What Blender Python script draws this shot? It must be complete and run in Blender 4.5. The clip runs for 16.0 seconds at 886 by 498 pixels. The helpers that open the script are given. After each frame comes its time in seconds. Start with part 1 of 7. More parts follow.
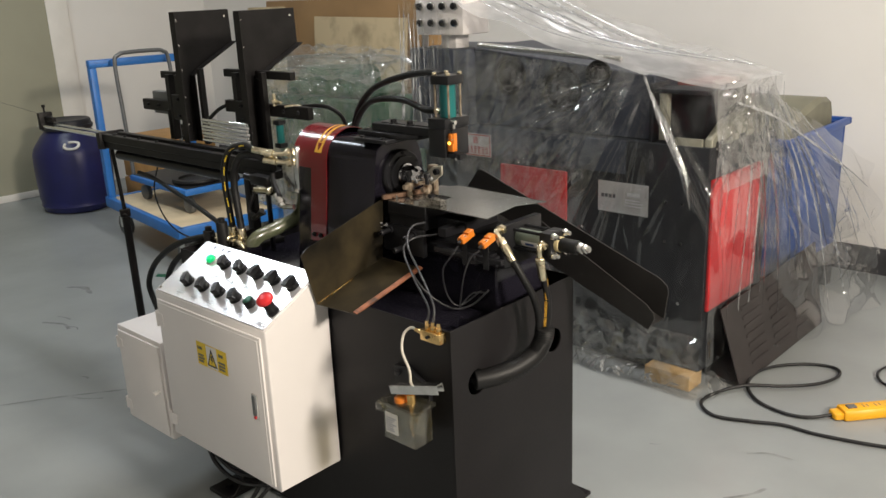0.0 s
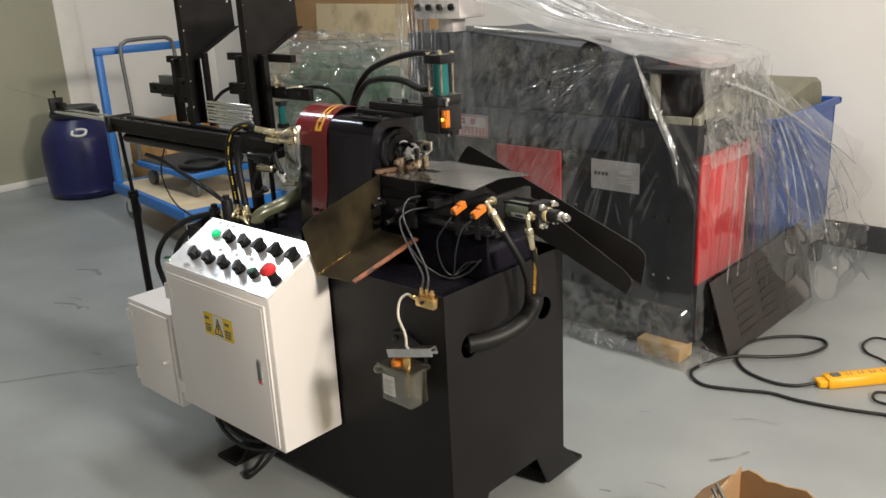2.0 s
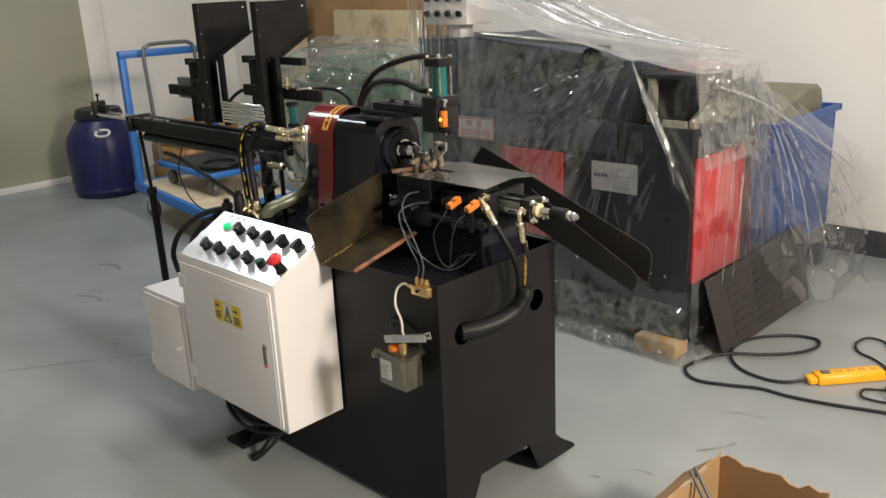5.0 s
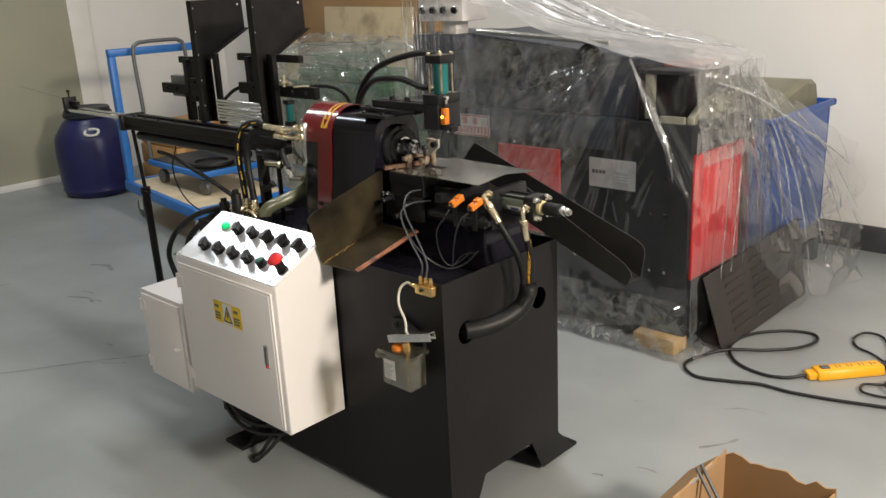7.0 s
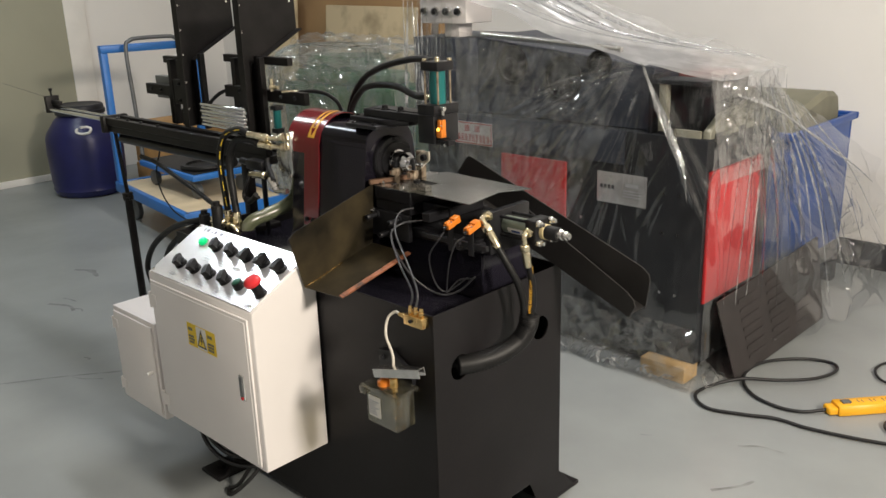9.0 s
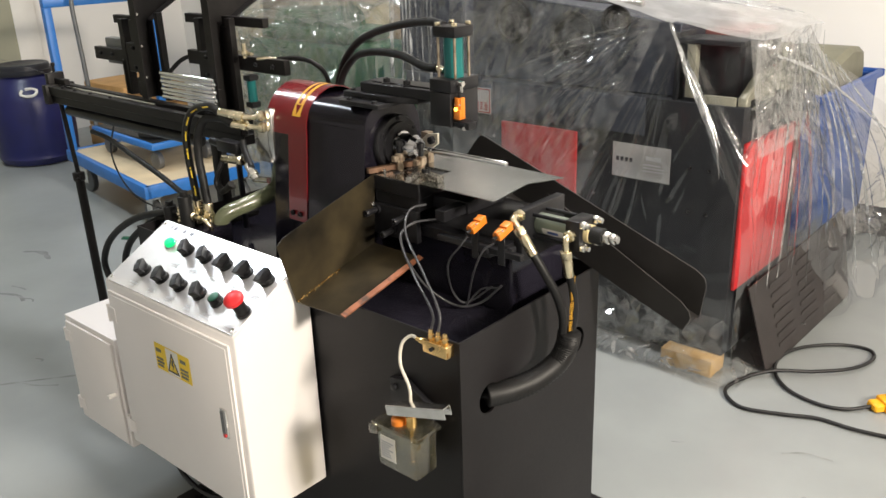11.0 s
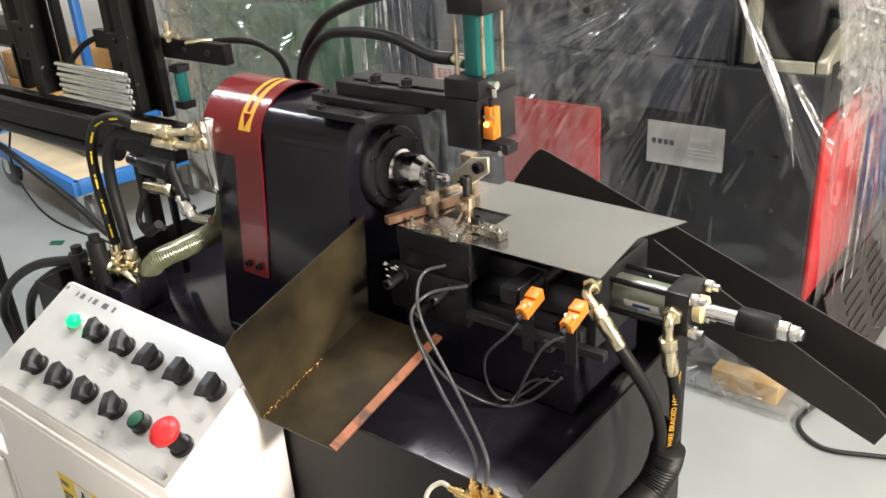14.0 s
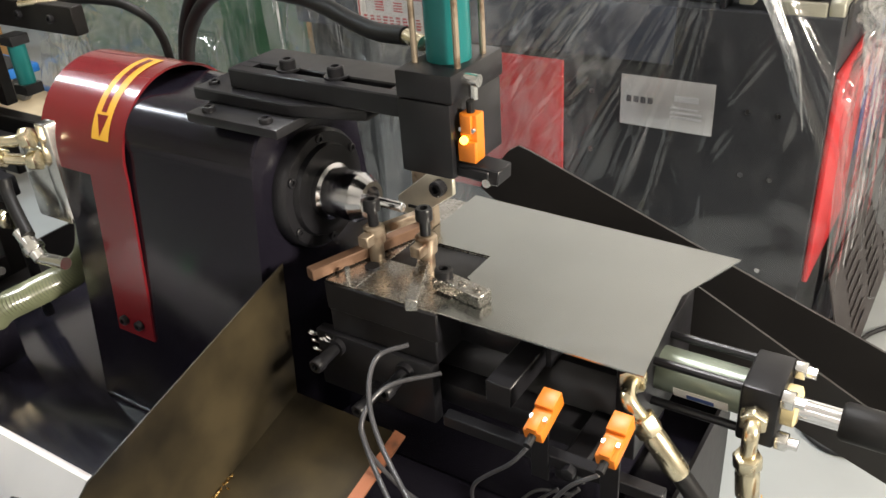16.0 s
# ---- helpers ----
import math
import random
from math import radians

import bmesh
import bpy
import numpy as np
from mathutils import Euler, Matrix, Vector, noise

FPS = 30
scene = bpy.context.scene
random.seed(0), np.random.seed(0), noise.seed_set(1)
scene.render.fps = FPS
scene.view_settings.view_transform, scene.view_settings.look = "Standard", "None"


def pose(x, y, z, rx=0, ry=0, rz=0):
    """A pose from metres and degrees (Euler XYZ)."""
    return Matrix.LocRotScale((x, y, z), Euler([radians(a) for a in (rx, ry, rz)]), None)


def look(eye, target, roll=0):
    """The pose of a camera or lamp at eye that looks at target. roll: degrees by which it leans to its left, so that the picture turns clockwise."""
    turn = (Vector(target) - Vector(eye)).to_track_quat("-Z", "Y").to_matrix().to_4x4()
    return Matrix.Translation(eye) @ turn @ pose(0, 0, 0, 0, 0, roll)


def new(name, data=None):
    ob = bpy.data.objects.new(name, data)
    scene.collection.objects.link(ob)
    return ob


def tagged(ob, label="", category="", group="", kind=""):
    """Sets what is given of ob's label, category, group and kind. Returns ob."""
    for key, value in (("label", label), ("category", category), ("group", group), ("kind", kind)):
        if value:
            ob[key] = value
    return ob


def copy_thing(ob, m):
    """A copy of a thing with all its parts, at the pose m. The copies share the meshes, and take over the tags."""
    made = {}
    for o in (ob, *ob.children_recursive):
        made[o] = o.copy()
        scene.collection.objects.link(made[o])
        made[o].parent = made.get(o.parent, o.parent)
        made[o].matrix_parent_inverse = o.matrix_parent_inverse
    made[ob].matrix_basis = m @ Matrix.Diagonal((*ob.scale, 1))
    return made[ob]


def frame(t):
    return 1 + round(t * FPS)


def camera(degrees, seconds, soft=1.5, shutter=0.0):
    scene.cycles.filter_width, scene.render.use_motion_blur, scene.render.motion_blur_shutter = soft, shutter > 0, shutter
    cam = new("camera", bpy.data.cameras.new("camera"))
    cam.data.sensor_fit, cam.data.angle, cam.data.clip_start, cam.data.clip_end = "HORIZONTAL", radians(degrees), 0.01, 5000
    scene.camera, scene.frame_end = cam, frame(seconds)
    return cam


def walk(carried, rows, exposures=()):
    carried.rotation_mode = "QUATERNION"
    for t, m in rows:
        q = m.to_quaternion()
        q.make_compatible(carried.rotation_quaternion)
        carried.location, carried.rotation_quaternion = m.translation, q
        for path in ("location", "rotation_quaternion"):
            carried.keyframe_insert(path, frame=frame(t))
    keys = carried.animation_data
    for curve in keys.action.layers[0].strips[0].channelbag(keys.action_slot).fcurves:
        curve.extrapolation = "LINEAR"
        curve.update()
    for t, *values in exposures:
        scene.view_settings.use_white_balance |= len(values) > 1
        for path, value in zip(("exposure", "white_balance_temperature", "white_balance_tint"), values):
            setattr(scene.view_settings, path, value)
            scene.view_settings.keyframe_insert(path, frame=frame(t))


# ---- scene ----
cam = camera(54.6, 16.0)
PATH = [
    (0, (-0.134, 0.312, 1.405), (-1.437, 1.711, 0.818), -2.4),
    (0.5, (-0.117, 0.316, 1.404), (-1.435, 1.707, 0.832), -2.9),
    (1, (-0.094, 0.319, 1.4), (-1.411, 1.703, 0.808), -3.1),
    (1.5, (-0.066, 0.31, 1.394), (-1.385, 1.684, 0.782), -2.9),
    (2, (-0.04, 0.249, 1.393), (-1.348, 1.633, 0.782), -2.9),
    (2.5, (-0.007, 0.178, 1.392), (-1.297, 1.578, 0.779), -3.1),
    (3, (0.021, 0.152, 1.397), (-1.261, 1.559, 0.785), -3.2),
    (3.5, (0.059, 0.168, 1.395), (-1.236, 1.57, 0.796), -2.7),
    (4, (0.087, 0.195, 1.396), (-1.239, 1.57, 0.806), -2.6),
    (4.2, (0.089, 0.197, 1.396), (-1.25, 1.562, 0.809), -2.5),
    (6.5, (0.08, 0.205, 1.387), (-1.265, 1.551, 0.773), -2.9),
    (7, (0.048, 0.187, 1.393), (-1.275, 1.561, 0.79), -2.8),
    (7.5, (0.003, 0.181, 1.395), (-1.282, 1.59, 0.792), -2.7),
    (8, (-0.04, 0.246, 1.393), (-1.317, 1.659, 0.782), -2.3),
    (8.5, (-0.056, 0.316, 1.395), (-1.363, 1.704, 0.79), -1.9),
    (9, (-0.072, 0.351, 1.391), (-1.402, 1.718, 0.788), -1.8),
    (9.5, (-0.14, 0.383, 1.388), (-1.458, 1.753, 0.768), -2.2),
    (9.7, (-0.19, 0.403, 1.383), (-1.491, 1.786, 0.755), -2.5),
    (11.8, (-0.496, 0.658, 1.4), (-1.728, 2.04, 0.645), -2.1),
    (12, (-0.524, 0.693, 1.39), (-1.769, 2.062, 0.633), -2.4),
    (12.5, (-0.627, 0.745, 1.392), (-1.849, 2.125, 0.618), -3.0),
    (13, (-0.727, 0.757, 1.389), (-1.907, 2.165, 0.596), -3.4),
    (13.5, (-0.795, 0.813, 1.376), (-1.951, 2.225, 0.56), -3.7),
    (14, (-0.86, 0.936, 1.37), (-2.013, 2.337, 0.528), -3.9),
    (14.5, (-0.911, 1.035, 1.361), (-2.058, 2.418, 0.482), -4.3),
    (15, (-0.994, 1.119, 1.347), (-2.085, 2.518, 0.424), -4.8),
    (15.5, (-1.079, 1.175, 1.342), (-2.092, 2.608, 0.383), -4.5),
    (16, (-1.128, 1.236, 1.328), (-2.107, 2.667, 0.33), -4.2),
]
walk(cam, [(t, look(eye, target, roll)) for t, eye, target, roll in PATH],
     exposures=[(0, -0.06), (9.7, -0.06), (11.8, 0.74), (13.2, 0.80), (14.4, 0.80), (16.0, 0.72)])

# ---- world and light ----
world = bpy.data.worlds.new("hall")
scene.world = world
world.use_nodes = True
world.node_tree.nodes["Background"].inputs[0].default_value = (0.75, 0.82, 0.95, 1)
world.node_tree.nodes["Background"].inputs[1].default_value = 0.03


def area_lamp(name, eye, target, sx, sy, watts, color):
    data = bpy.data.lights.new(name, "AREA")
    data.shape, data.size, data.size_y, data.energy, data.color = "RECTANGLE", sx, sy, watts, color
    ob = new(name, data)
    ob.matrix_world = look(eye, target)
    return tagged(ob, kind="structure")


COOL, WARM = (0.84, 0.93, 1.0), (1.0, 0.895, 0.76)
# Overhead lamps are out of view; their number and places are assumed.
area_lamp("ceiling_lamp_1", (-2.0, 2.5, 3.30), (-2.0, 2.5, 0), 1.2, 0.25, 46, (1.0, 0.98, 0.98))
area_lamp("ceiling_lamp_2", (-4.8, 1.6, 3.30), (-4.8, 1.6, 0), 1.2, 0.25, 37, COOL)
area_lamp("ceiling_lamp_3", (-1.6, -1.6, 3.30), (-1.6, -1.6, 0), 1.2, 0.25, 9, (1.0, 0.95, 0.95))
# Unseen warm lamp on the +x side, well below the ceiling.
area_lamp("warm_side_lamp", (2.3, 1.55, 2.45), (-1.5, 1.9, 0.6), 0.6, 0.4, 200, WARM)


# ---- materials ----
def material(name, color, rough=0.5, metal=0.0, vary=0.15, scale=8.0, bump=0.0, fine=120.0, stain=None, coat=0.0, spec=0.5, edge=(0.3, 0.5)):
    """A procedural surface: base colour varied by two noises, grain in roughness, fine relief."""
    m = bpy.data.materials.new(name)
    m.use_nodes = True
    n, k = m.node_tree.nodes, m.node_tree.links
    b = n["Principled BSDF"]
    co = n.new("ShaderNodeTexCoord")
    big, small = n.new("ShaderNodeTexNoise"), n.new("ShaderNodeTexNoise")
    big.inputs["Scale"].default_value, big.inputs["Detail"].default_value = scale, 5
    small.inputs["Scale"].default_value, small.inputs["Detail"].default_value = fine, 3
    for q in (big, small):
        k.new(co.outputs["Object"], q.inputs["Vector"])
    mix = n.new("ShaderNodeMix")
    mix.data_type = "RGBA"
    lo = [max(0, c * (1 - vary)) for c in color]
    hi = [min(1, c * (1 + vary)) for c in color]
    if stain:
        lo = stain
    mix.inputs["A"].default_value = (*lo, 1)
    mix.inputs["B"].default_value = (*hi, 1)
    ramp = n.new("ShaderNodeMapRange")
    ramp.inputs["From Min"].default_value, ramp.inputs["From Max"].default_value = edge if stain else (0.3, 0.7)
    k.new(big.outputs["Fac"], ramp.inputs["Value"])
    k.new(ramp.outputs["Result"], mix.inputs["Factor"])
    k.new(mix.outputs["Result"], b.inputs["Base Color"])
    rr = n.new("ShaderNodeMapRange")
    rr.inputs["To Min"].default_value, rr.inputs["To Max"].default_value = max(0.02, rough - 0.04), min(1, rough + 0.04)
    k.new(small.outputs["Fac"], rr.inputs["Value"])
    k.new(rr.outputs["Result"], b.inputs["Roughness"])
    b.inputs["Metallic"].default_value = metal
    b.inputs["Coat Weight"].default_value = coat
    b.inputs["Specular IOR Level"].default_value = spec
    if bump:
        bp = n.new("ShaderNodeBump")
        bp.inputs["Strength"].default_value, bp.inputs["Distance"].default_value = bump, 0.00012
        k.new(small.outputs["Fac"], bp.inputs["Height"])
        k.new(bp.outputs["Normal"], b.inputs["Normal"])
    return m


def glow(name, color, strength):
    m = material(name, color, 0.3)
    b = m.node_tree.nodes["Principled BSDF"]
    b.inputs["Emission Color"].default_value = (*color, 1)
    b.inputs["Emission Strength"].default_value = strength
    return m


def clear_plastic(name, tint, haze, rough, scale, bump, gloss=0.05, uneven=(0.2, 2.6)):
    """Thin clear sheet: mostly see-through, a gloss that grows at grazing angles, a milky share in streaks."""
    m = bpy.data.materials.new(name)
    m.use_nodes = True
    n, k = m.node_tree.nodes, m.node_tree.links
    n.remove(n["Principled BSDF"])
    out = n["Material Output"]
    co, noi, noi2 = n.new("ShaderNodeTexCoord"), n.new("ShaderNodeTexNoise"), n.new("ShaderNodeTexNoise")
    noi.noise_type = "RIDGED_MULTIFRACTAL"
    noi.inputs["Scale"].default_value, noi.inputs["Detail"].default_value, noi.inputs["Distortion"].default_value = scale, 3, 0.5
    noi2.inputs["Scale"].default_value, noi2.inputs["Detail"].default_value = scale * 3, 3
    mapping = n.new("ShaderNodeMapping")
    mapping.inputs["Scale"].default_value = (1.0, 1.0, 0.45)
    k.new(co.outputs["Object"], mapping.inputs["Vector"])
    k.new(mapping.outputs["Vector"], noi.inputs["Vector"])
    k.new(mapping.outputs["Vector"], noi2.inputs["Vector"])
    bp = n.new("ShaderNodeBump")
    bp.inputs["Strength"].default_value, bp.inputs["Distance"].default_value = bump, 0.025
    k.new(noi.outputs["Fac"], bp.inputs["Height"])
    tr, gl, df = n.new("ShaderNodeBsdfTransparent"), n.new("ShaderNodeBsdfGlossy"), n.new("ShaderNodeBsdfDiffuse")
    tl, add = n.new("ShaderNodeBsdfTranslucent"), n.new("ShaderNodeMixShader")
    tr.inputs["Color"].default_value = (*tint, 1)
    gl.inputs["Roughness"].default_value = rough
    df.inputs["Color"].default_value = tl.inputs["Color"].default_value = (0.85, 0.86, 0.86, 1)
    for q in (gl, df, tl):
        k.new(bp.outputs["Normal"], q.inputs["Normal"])
    k.new(df.outputs[0], add.inputs[1]), k.new(tl.outputs[0], add.inputs[2])
    milky = n.new("ShaderNodeMapRange")
    milky.inputs["From Min"].default_value, milky.inputs["From Max"].default_value = 0.42, 0.72
    milky.inputs["To Min"].default_value, milky.inputs["To Max"].default_value = haze * uneven[0], haze * uneven[1]
    k.new(noi2.outputs["Fac"], milky.inputs["Value"])
    m1, m2, fr = n.new("ShaderNodeMixShader"), n.new("ShaderNodeMixShader"), n.new("ShaderNodeLayerWeight")
    fr.inputs["Blend"].default_value = 0.35
    shine = n.new("ShaderNodeMapRange")
    shine.inputs["From Min"].default_value, shine.inputs["From Max"].default_value = 0.0, 1.0
    shine.inputs["To Min"].default_value, shine.inputs["To Max"].default_value = gloss, 0.55
    k.new(fr.outputs["Facing"], shine.inputs["Value"])
    k.new(bp.outputs["Normal"], fr.inputs["Normal"])
    k.new(milky.outputs["Result"], m1.inputs[0])
    k.new(tr.outputs[0], m1.inputs[1]), k.new(add.outputs[0], m1.inputs[2])
    k.new(shine.outputs["Result"], m2.inputs[0])
    k.new(m1.outputs[0], m2.inputs[1]), k.new(gl.outputs[0], m2.inputs[2])
    k.new(m2.outputs[0], out.inputs["Surface"])
    return m


M = {
    "floor": material("floor_paint", (0.276, 0.296, 0.298), 0.34, 0, 0.16, 1.6, 0.05, 14),
    "white_wall": material("white_wall_paint", (0.74, 0.725, 0.70), 0.85, 0, 0.05, 1.2, 0.1, 60),
    "beige": material("beige_partition", (0.33, 0.325, 0.245), 0.6, 0, 0.06, 1.5, 0.05, 40),
    "skirting": material("dark_skirting", (0.05, 0.05, 0.055), 0.5, 0, 0.2),
    "black": material("charcoal_machine_paint", (0.011, 0.010, 0.011), 0.45, 0, 0.25, 5, 0.10, 90, spec=0.25),
    "bench": material("oily_bench_paint", (0.014, 0.013, 0.020), 0.15, 0, 0.3, 7, 0.12, 60),
    "steel_black": material("black_oxide_steel", (0.012, 0.012, 0.014), 0.32, 0.0, 0.3, 25, 0.03, 120, spec=0.3),
    "feeder": material("black_feeder_steel", (0.011, 0.010, 0.010), 0.42, 0.0, 0.3, 18, 0.05, 120, spec=0.2),
    "steel": material("ground_steel", (0.40, 0.385, 0.36), 0.27, 0.95, 0.08, 30, 0.0, 300),
    "bright": material("bright_steel_bar", (0.86, 0.86, 0.88), 0.16, 1.0, 0.05, 60),
    "sheet": material("galvanised_sheet", (0.37, 0.38, 0.37), 0.24, 1.0, 0.10, 6, 0.0, 60),
    "tool": material("rusty_tool_steel", (0.27, 0.22, 0.165), 0.45, 0.7, 0.3, 60, 0.06, 300, stain=(0.12, 0.07, 0.04)),
    "brown_bar": material("brown_flat_bar", (0.15, 0.085, 0.052), 0.5, 0.4, 0.3, 40, 0.1, 200),
    "chute": material("oily_raw_sheet", (0.042, 0.033, 0.018), 0.36, 0.2, 0.4, 9, 0.12, 60, stain=(0.011, 0.0095, 0.007), spec=0.3, edge=(0.36, 0.66)),
    "rust": material("primer_edge", (0.22, 0.080, 0.038), 0.65, 0.0, 0.3, 40, 0.15, 120, stain=(0.07, 0.035, 0.022), edge=(0.34, 0.5)),
    "dark_sheet": material("dark_sheet", (0.030, 0.028, 0.027), 0.42, 0.3, 0.2, 8, 0.05, 160),
    "red": material("dark_red_enamel", (0.15, 0.010, 0.014), 0.22, 0, 0.1, 6, 0.02, 80, coat=0.5),
    "red_panel": material("bright_red_paint", (0.62, 0.035, 0.04), 0.4, 0, 0.06, 4),
    "yellow": material("yellow_print", (0.85, 0.60, 0.03), 0.5),
    "gold": material("gold_stripe", (0.70, 0.38, 0.04), 0.4),
    "brass": material("brass", (0.80, 0.55, 0.24), 0.26, 1.0, 0.12, 50),
    "zinc": material("yellow_zinc_fitting", (0.72, 0.64, 0.46), 0.26, 1.0, 0.15, 60),
    "nickel": material("plated_nut", (0.72, 0.71, 0.69), 0.22, 1.0, 0.1, 60),
    "teal": material("teal_cylinder_tube", (0.012, 0.16, 0.16), 0.3, 0.2, 0.15, 12),
    "greygreen": material("pale_green_cylinder", (0.24, 0.28, 0.23), 0.3, 0.4, 0.1, 12),
    "rubber": material("black_rubber", (0.009, 0.009, 0.0095), 0.5, 0, 0.25, 30, 0.06, 150, spec=0.3),
    "cable": material("black_cable", (0.007, 0.007, 0.008), 0.5, 0, 0.2),
    "grey_tube": material("smoke_nylon_tube", (0.055, 0.055, 0.06), 0.3, 0, 0.1),
    "clear_tube": material("milky_nylon_tube", (0.62, 0.58, 0.50), 0.25, 0, 0.1),
    "corrugated": material("olive_clear_hose", (0.15, 0.165, 0.10), 0.22, 0, 0.2, 20, coat=0.4),
    "cabinet": material("white_powder_coat", (0.80, 0.765, 0.75), 0.5, 0, 0.03, 3, 0.12, 260),
    "panel": material("brushed_panel", (0.82, 0.82, 0.83), 0.24, 0.6, 0.08, 9, 0.0, 60),
    "knob": material("black_knob", (0.007, 0.007, 0.008), 0.42, 0, 0.2, spec=0.3),
    "green_button": material("green_button", (0.012, 0.10, 0.055), 0.4),
    "red_button": material("red_button", (0.66, 0.025, 0.03), 0.35),
    "green_lamp": glow("green_pilot_lamp", (0.0, 0.52, 0.16), 1.0),
    "amber_led": glow("amber_led", (1.0, 0.66, 0.08), 3.5),
    "orange": material("orange_sensor", (0.66, 0.19, 0.016), 0.38, 0, 0.06),
    "ink": material("dark_print", (0.06, 0.06, 0.07), 0.6),
    "grey_ink": material("grey_print", (0.42, 0.43, 0.46), 0.6),
    "red_ink": material("red_print", (0.55, 0.06, 0.06), 0.6),
    "blue_ink": material("blue_print", (0.05, 0.10, 0.30), 0.6),
    "label": material("white_label", (0.78, 0.76, 0.72), 0.5, 0, 0.04),
    "slate": material("slate_machine_paint", (0.050, 0.058, 0.080), 0.45, 0, 0.12, 4),
    "anthracite": material("anthracite_paint", (0.020, 0.022, 0.026), 0.42, 0, 0.2, 4),
    "drum": material("navy_drum_plastic", (0.008, 0.010, 0.075), 0.38, 0, 0.15, 8),
    "drum_lid": material("black_drum_lid", (0.012, 0.013, 0.02), 0.45),
    "blue": material("blue_cart_paint", (0.02, 0.15, 0.47), 0.42, 0, 0.1, 8),
    "bin": material("blue_tub_plastic", (0.004, 0.055, 0.27), 0.4, 0, 0.12, 4),
    "grey_pipe": material("grey_tube_paint", (0.12, 0.125, 0.13), 0.35, 0.3, 0.1),
    "ply": material("weathered_plywood", (0.44, 0.36, 0.23), 0.75, 0, 0.22, 5, 0.1, 40, stain=(0.30, 0.24, 0.15)),
    "deck": material("plywood_deck", (0.58, 0.47, 0.31), 0.6, 0, 0.14, 6, 0.05, 60),
    "crate": material("orange_wood", (0.48, 0.27, 0.10), 0.7, 0, 0.2, 8, 0.1, 60),
    "brown_board": material("brown_board", (0.30, 0.185, 0.085), 0.7, 0, 0.14, 3, 0.05, 50),
    "cardboard": material("corrugated_cardboard", (0.38, 0.235, 0.115), 0.8, 0, 0.1, 6, 0.15, 80),
    "card_inner": material("cardboard_inside", (0.25, 0.15, 0.075), 0.85, 0, 0.1, 6, 0.1, 80),
    "green_cloth": material("green_machine_paint", (0.030, 0.115, 0.050), 0.5, 0, 0.2, 6),
    "wood": material("pine_block", (0.60, 0.40, 0.18), 0.7, 0, 0.15, 10, 0.1, 60),
    "louvre": material("brown_louvred_plate", (0.030, 0.025, 0.025), 0.55, 0.0, 0.2, 8, 0.08, 90),
    "strip": material("yellow_plastic", (0.86, 0.43, 0.015), 0.42, 0, 0.06),
    "olive": material("olive_plastic", (0.17, 0.165, 0.12), 0.6),
    "navy": material("navy_tool_body", (0.03, 0.07, 0.16), 0.5),
    "cream": material("cream_plastic", (0.66, 0.55, 0.30), 0.4),
    "film": clear_plastic("clear_plastic_film", (0.965, 0.967, 0.972), 0.014, 0.09, 9.0, 0.16, 0.055),
    "green_film": clear_plastic("clear_wrap", (0.94, 0.96, 0.95), 0.10, 0.15, 6.0, 0.9, 0.08),
    "film_clear": clear_plastic("clear_hanging_film", (0.97, 0.972, 0.978), 0.010, 0.09, 9.0, 0.16, 0.035),
    "film_haze": clear_plastic("hazy_doubled_film", (0.93, 0.935, 0.955), 0.085, 0.09, 9.0, 0.16, 0.09),
    # Red mixed paler: the haze of the film over the hood is in this colour.
    "hood_red": material("film_paled_red_hood", (0.42, 0.17, 0.15), 0.5, 0, 0.15, 6),
    # Milky film; part of the milkiness paints the white sheen on its top.
    "film_top": clear_plastic("milky_sheen_film_top", (0.90, 0.90, 0.91), 0.42, 0.30, 4.0, 0.1, 0.06, (0.7, 1.3)),
    "crumple": clear_plastic("crumpled_film", (0.96, 0.965, 0.97), 0.045, 0.07, 6.0, 0.15, 0.10),
    # Milky share puts the highlights of the creases into the material.
    "fold": clear_plastic("milky_fold_highlight", (0.88, 0.89, 0.90), 0.20, 0.14, 14.0, 0.3, 0.10),
    "tank": clear_plastic("tinted_reservoir", (0.80, 0.77, 0.64), 0.03, 0.1, 20.0, 0.05),
}


# ---- mesh helpers ----
ORIGIN = {}


def finish(bm, smooth=None):
    bmesh.ops.recalc_face_normals(bm, faces=bm.faces)
    if smooth is not None:
        for f in bm.faces:
            f.smooth = True
        for e in bm.edges:
            if len(e.link_faces) == 2 and e.calc_face_angle(0) > radians(smooth):
                e.smooth = False
    return bm


def thing(name, base, label, category, group="", kind=""):
    """An Empty at the base of a thing."""
    ob = new(name)
    ob.empty_display_size = 0.05
    ob.location = base
    ORIGIN[ob] = Vector(base)
    return tagged(ob, label, category, group, kind)


def part(name, bm, mat, parent=None, label="", origin=None, kind="", category=""):
    """Links a bmesh in world coordinates as one mesh object, under a thing or a part."""
    home = Vector(origin) if origin is not None else (ORIGIN[parent] if parent else Vector((0, 0, 0)))
    bmesh.ops.translate(bm, vec=-home, verts=bm.verts)
    me = bpy.data.meshes.new(name)
    bm.to_mesh(me)
    bm.free()
    mats = mat if isinstance(mat, (list, tuple)) else [mat]
    for q in mats:
        me.materials.append(M[q] if isinstance(q, str) else q)
    ob = new(name, me)
    ob.parent = parent
    ob.location = home - (ORIGIN[parent] if parent else Vector((0, 0, 0)))
    ORIGIN[ob] = home
    return tagged(ob, label, category, "", kind)


def join(*bms):
    out = bmesh.new()
    for b in bms:
        me = bpy.data.meshes.new("tmp")
        b.to_mesh(me)
        b.free()
        out.from_mesh(me)
        bpy.data.meshes.remove(me)
    return out


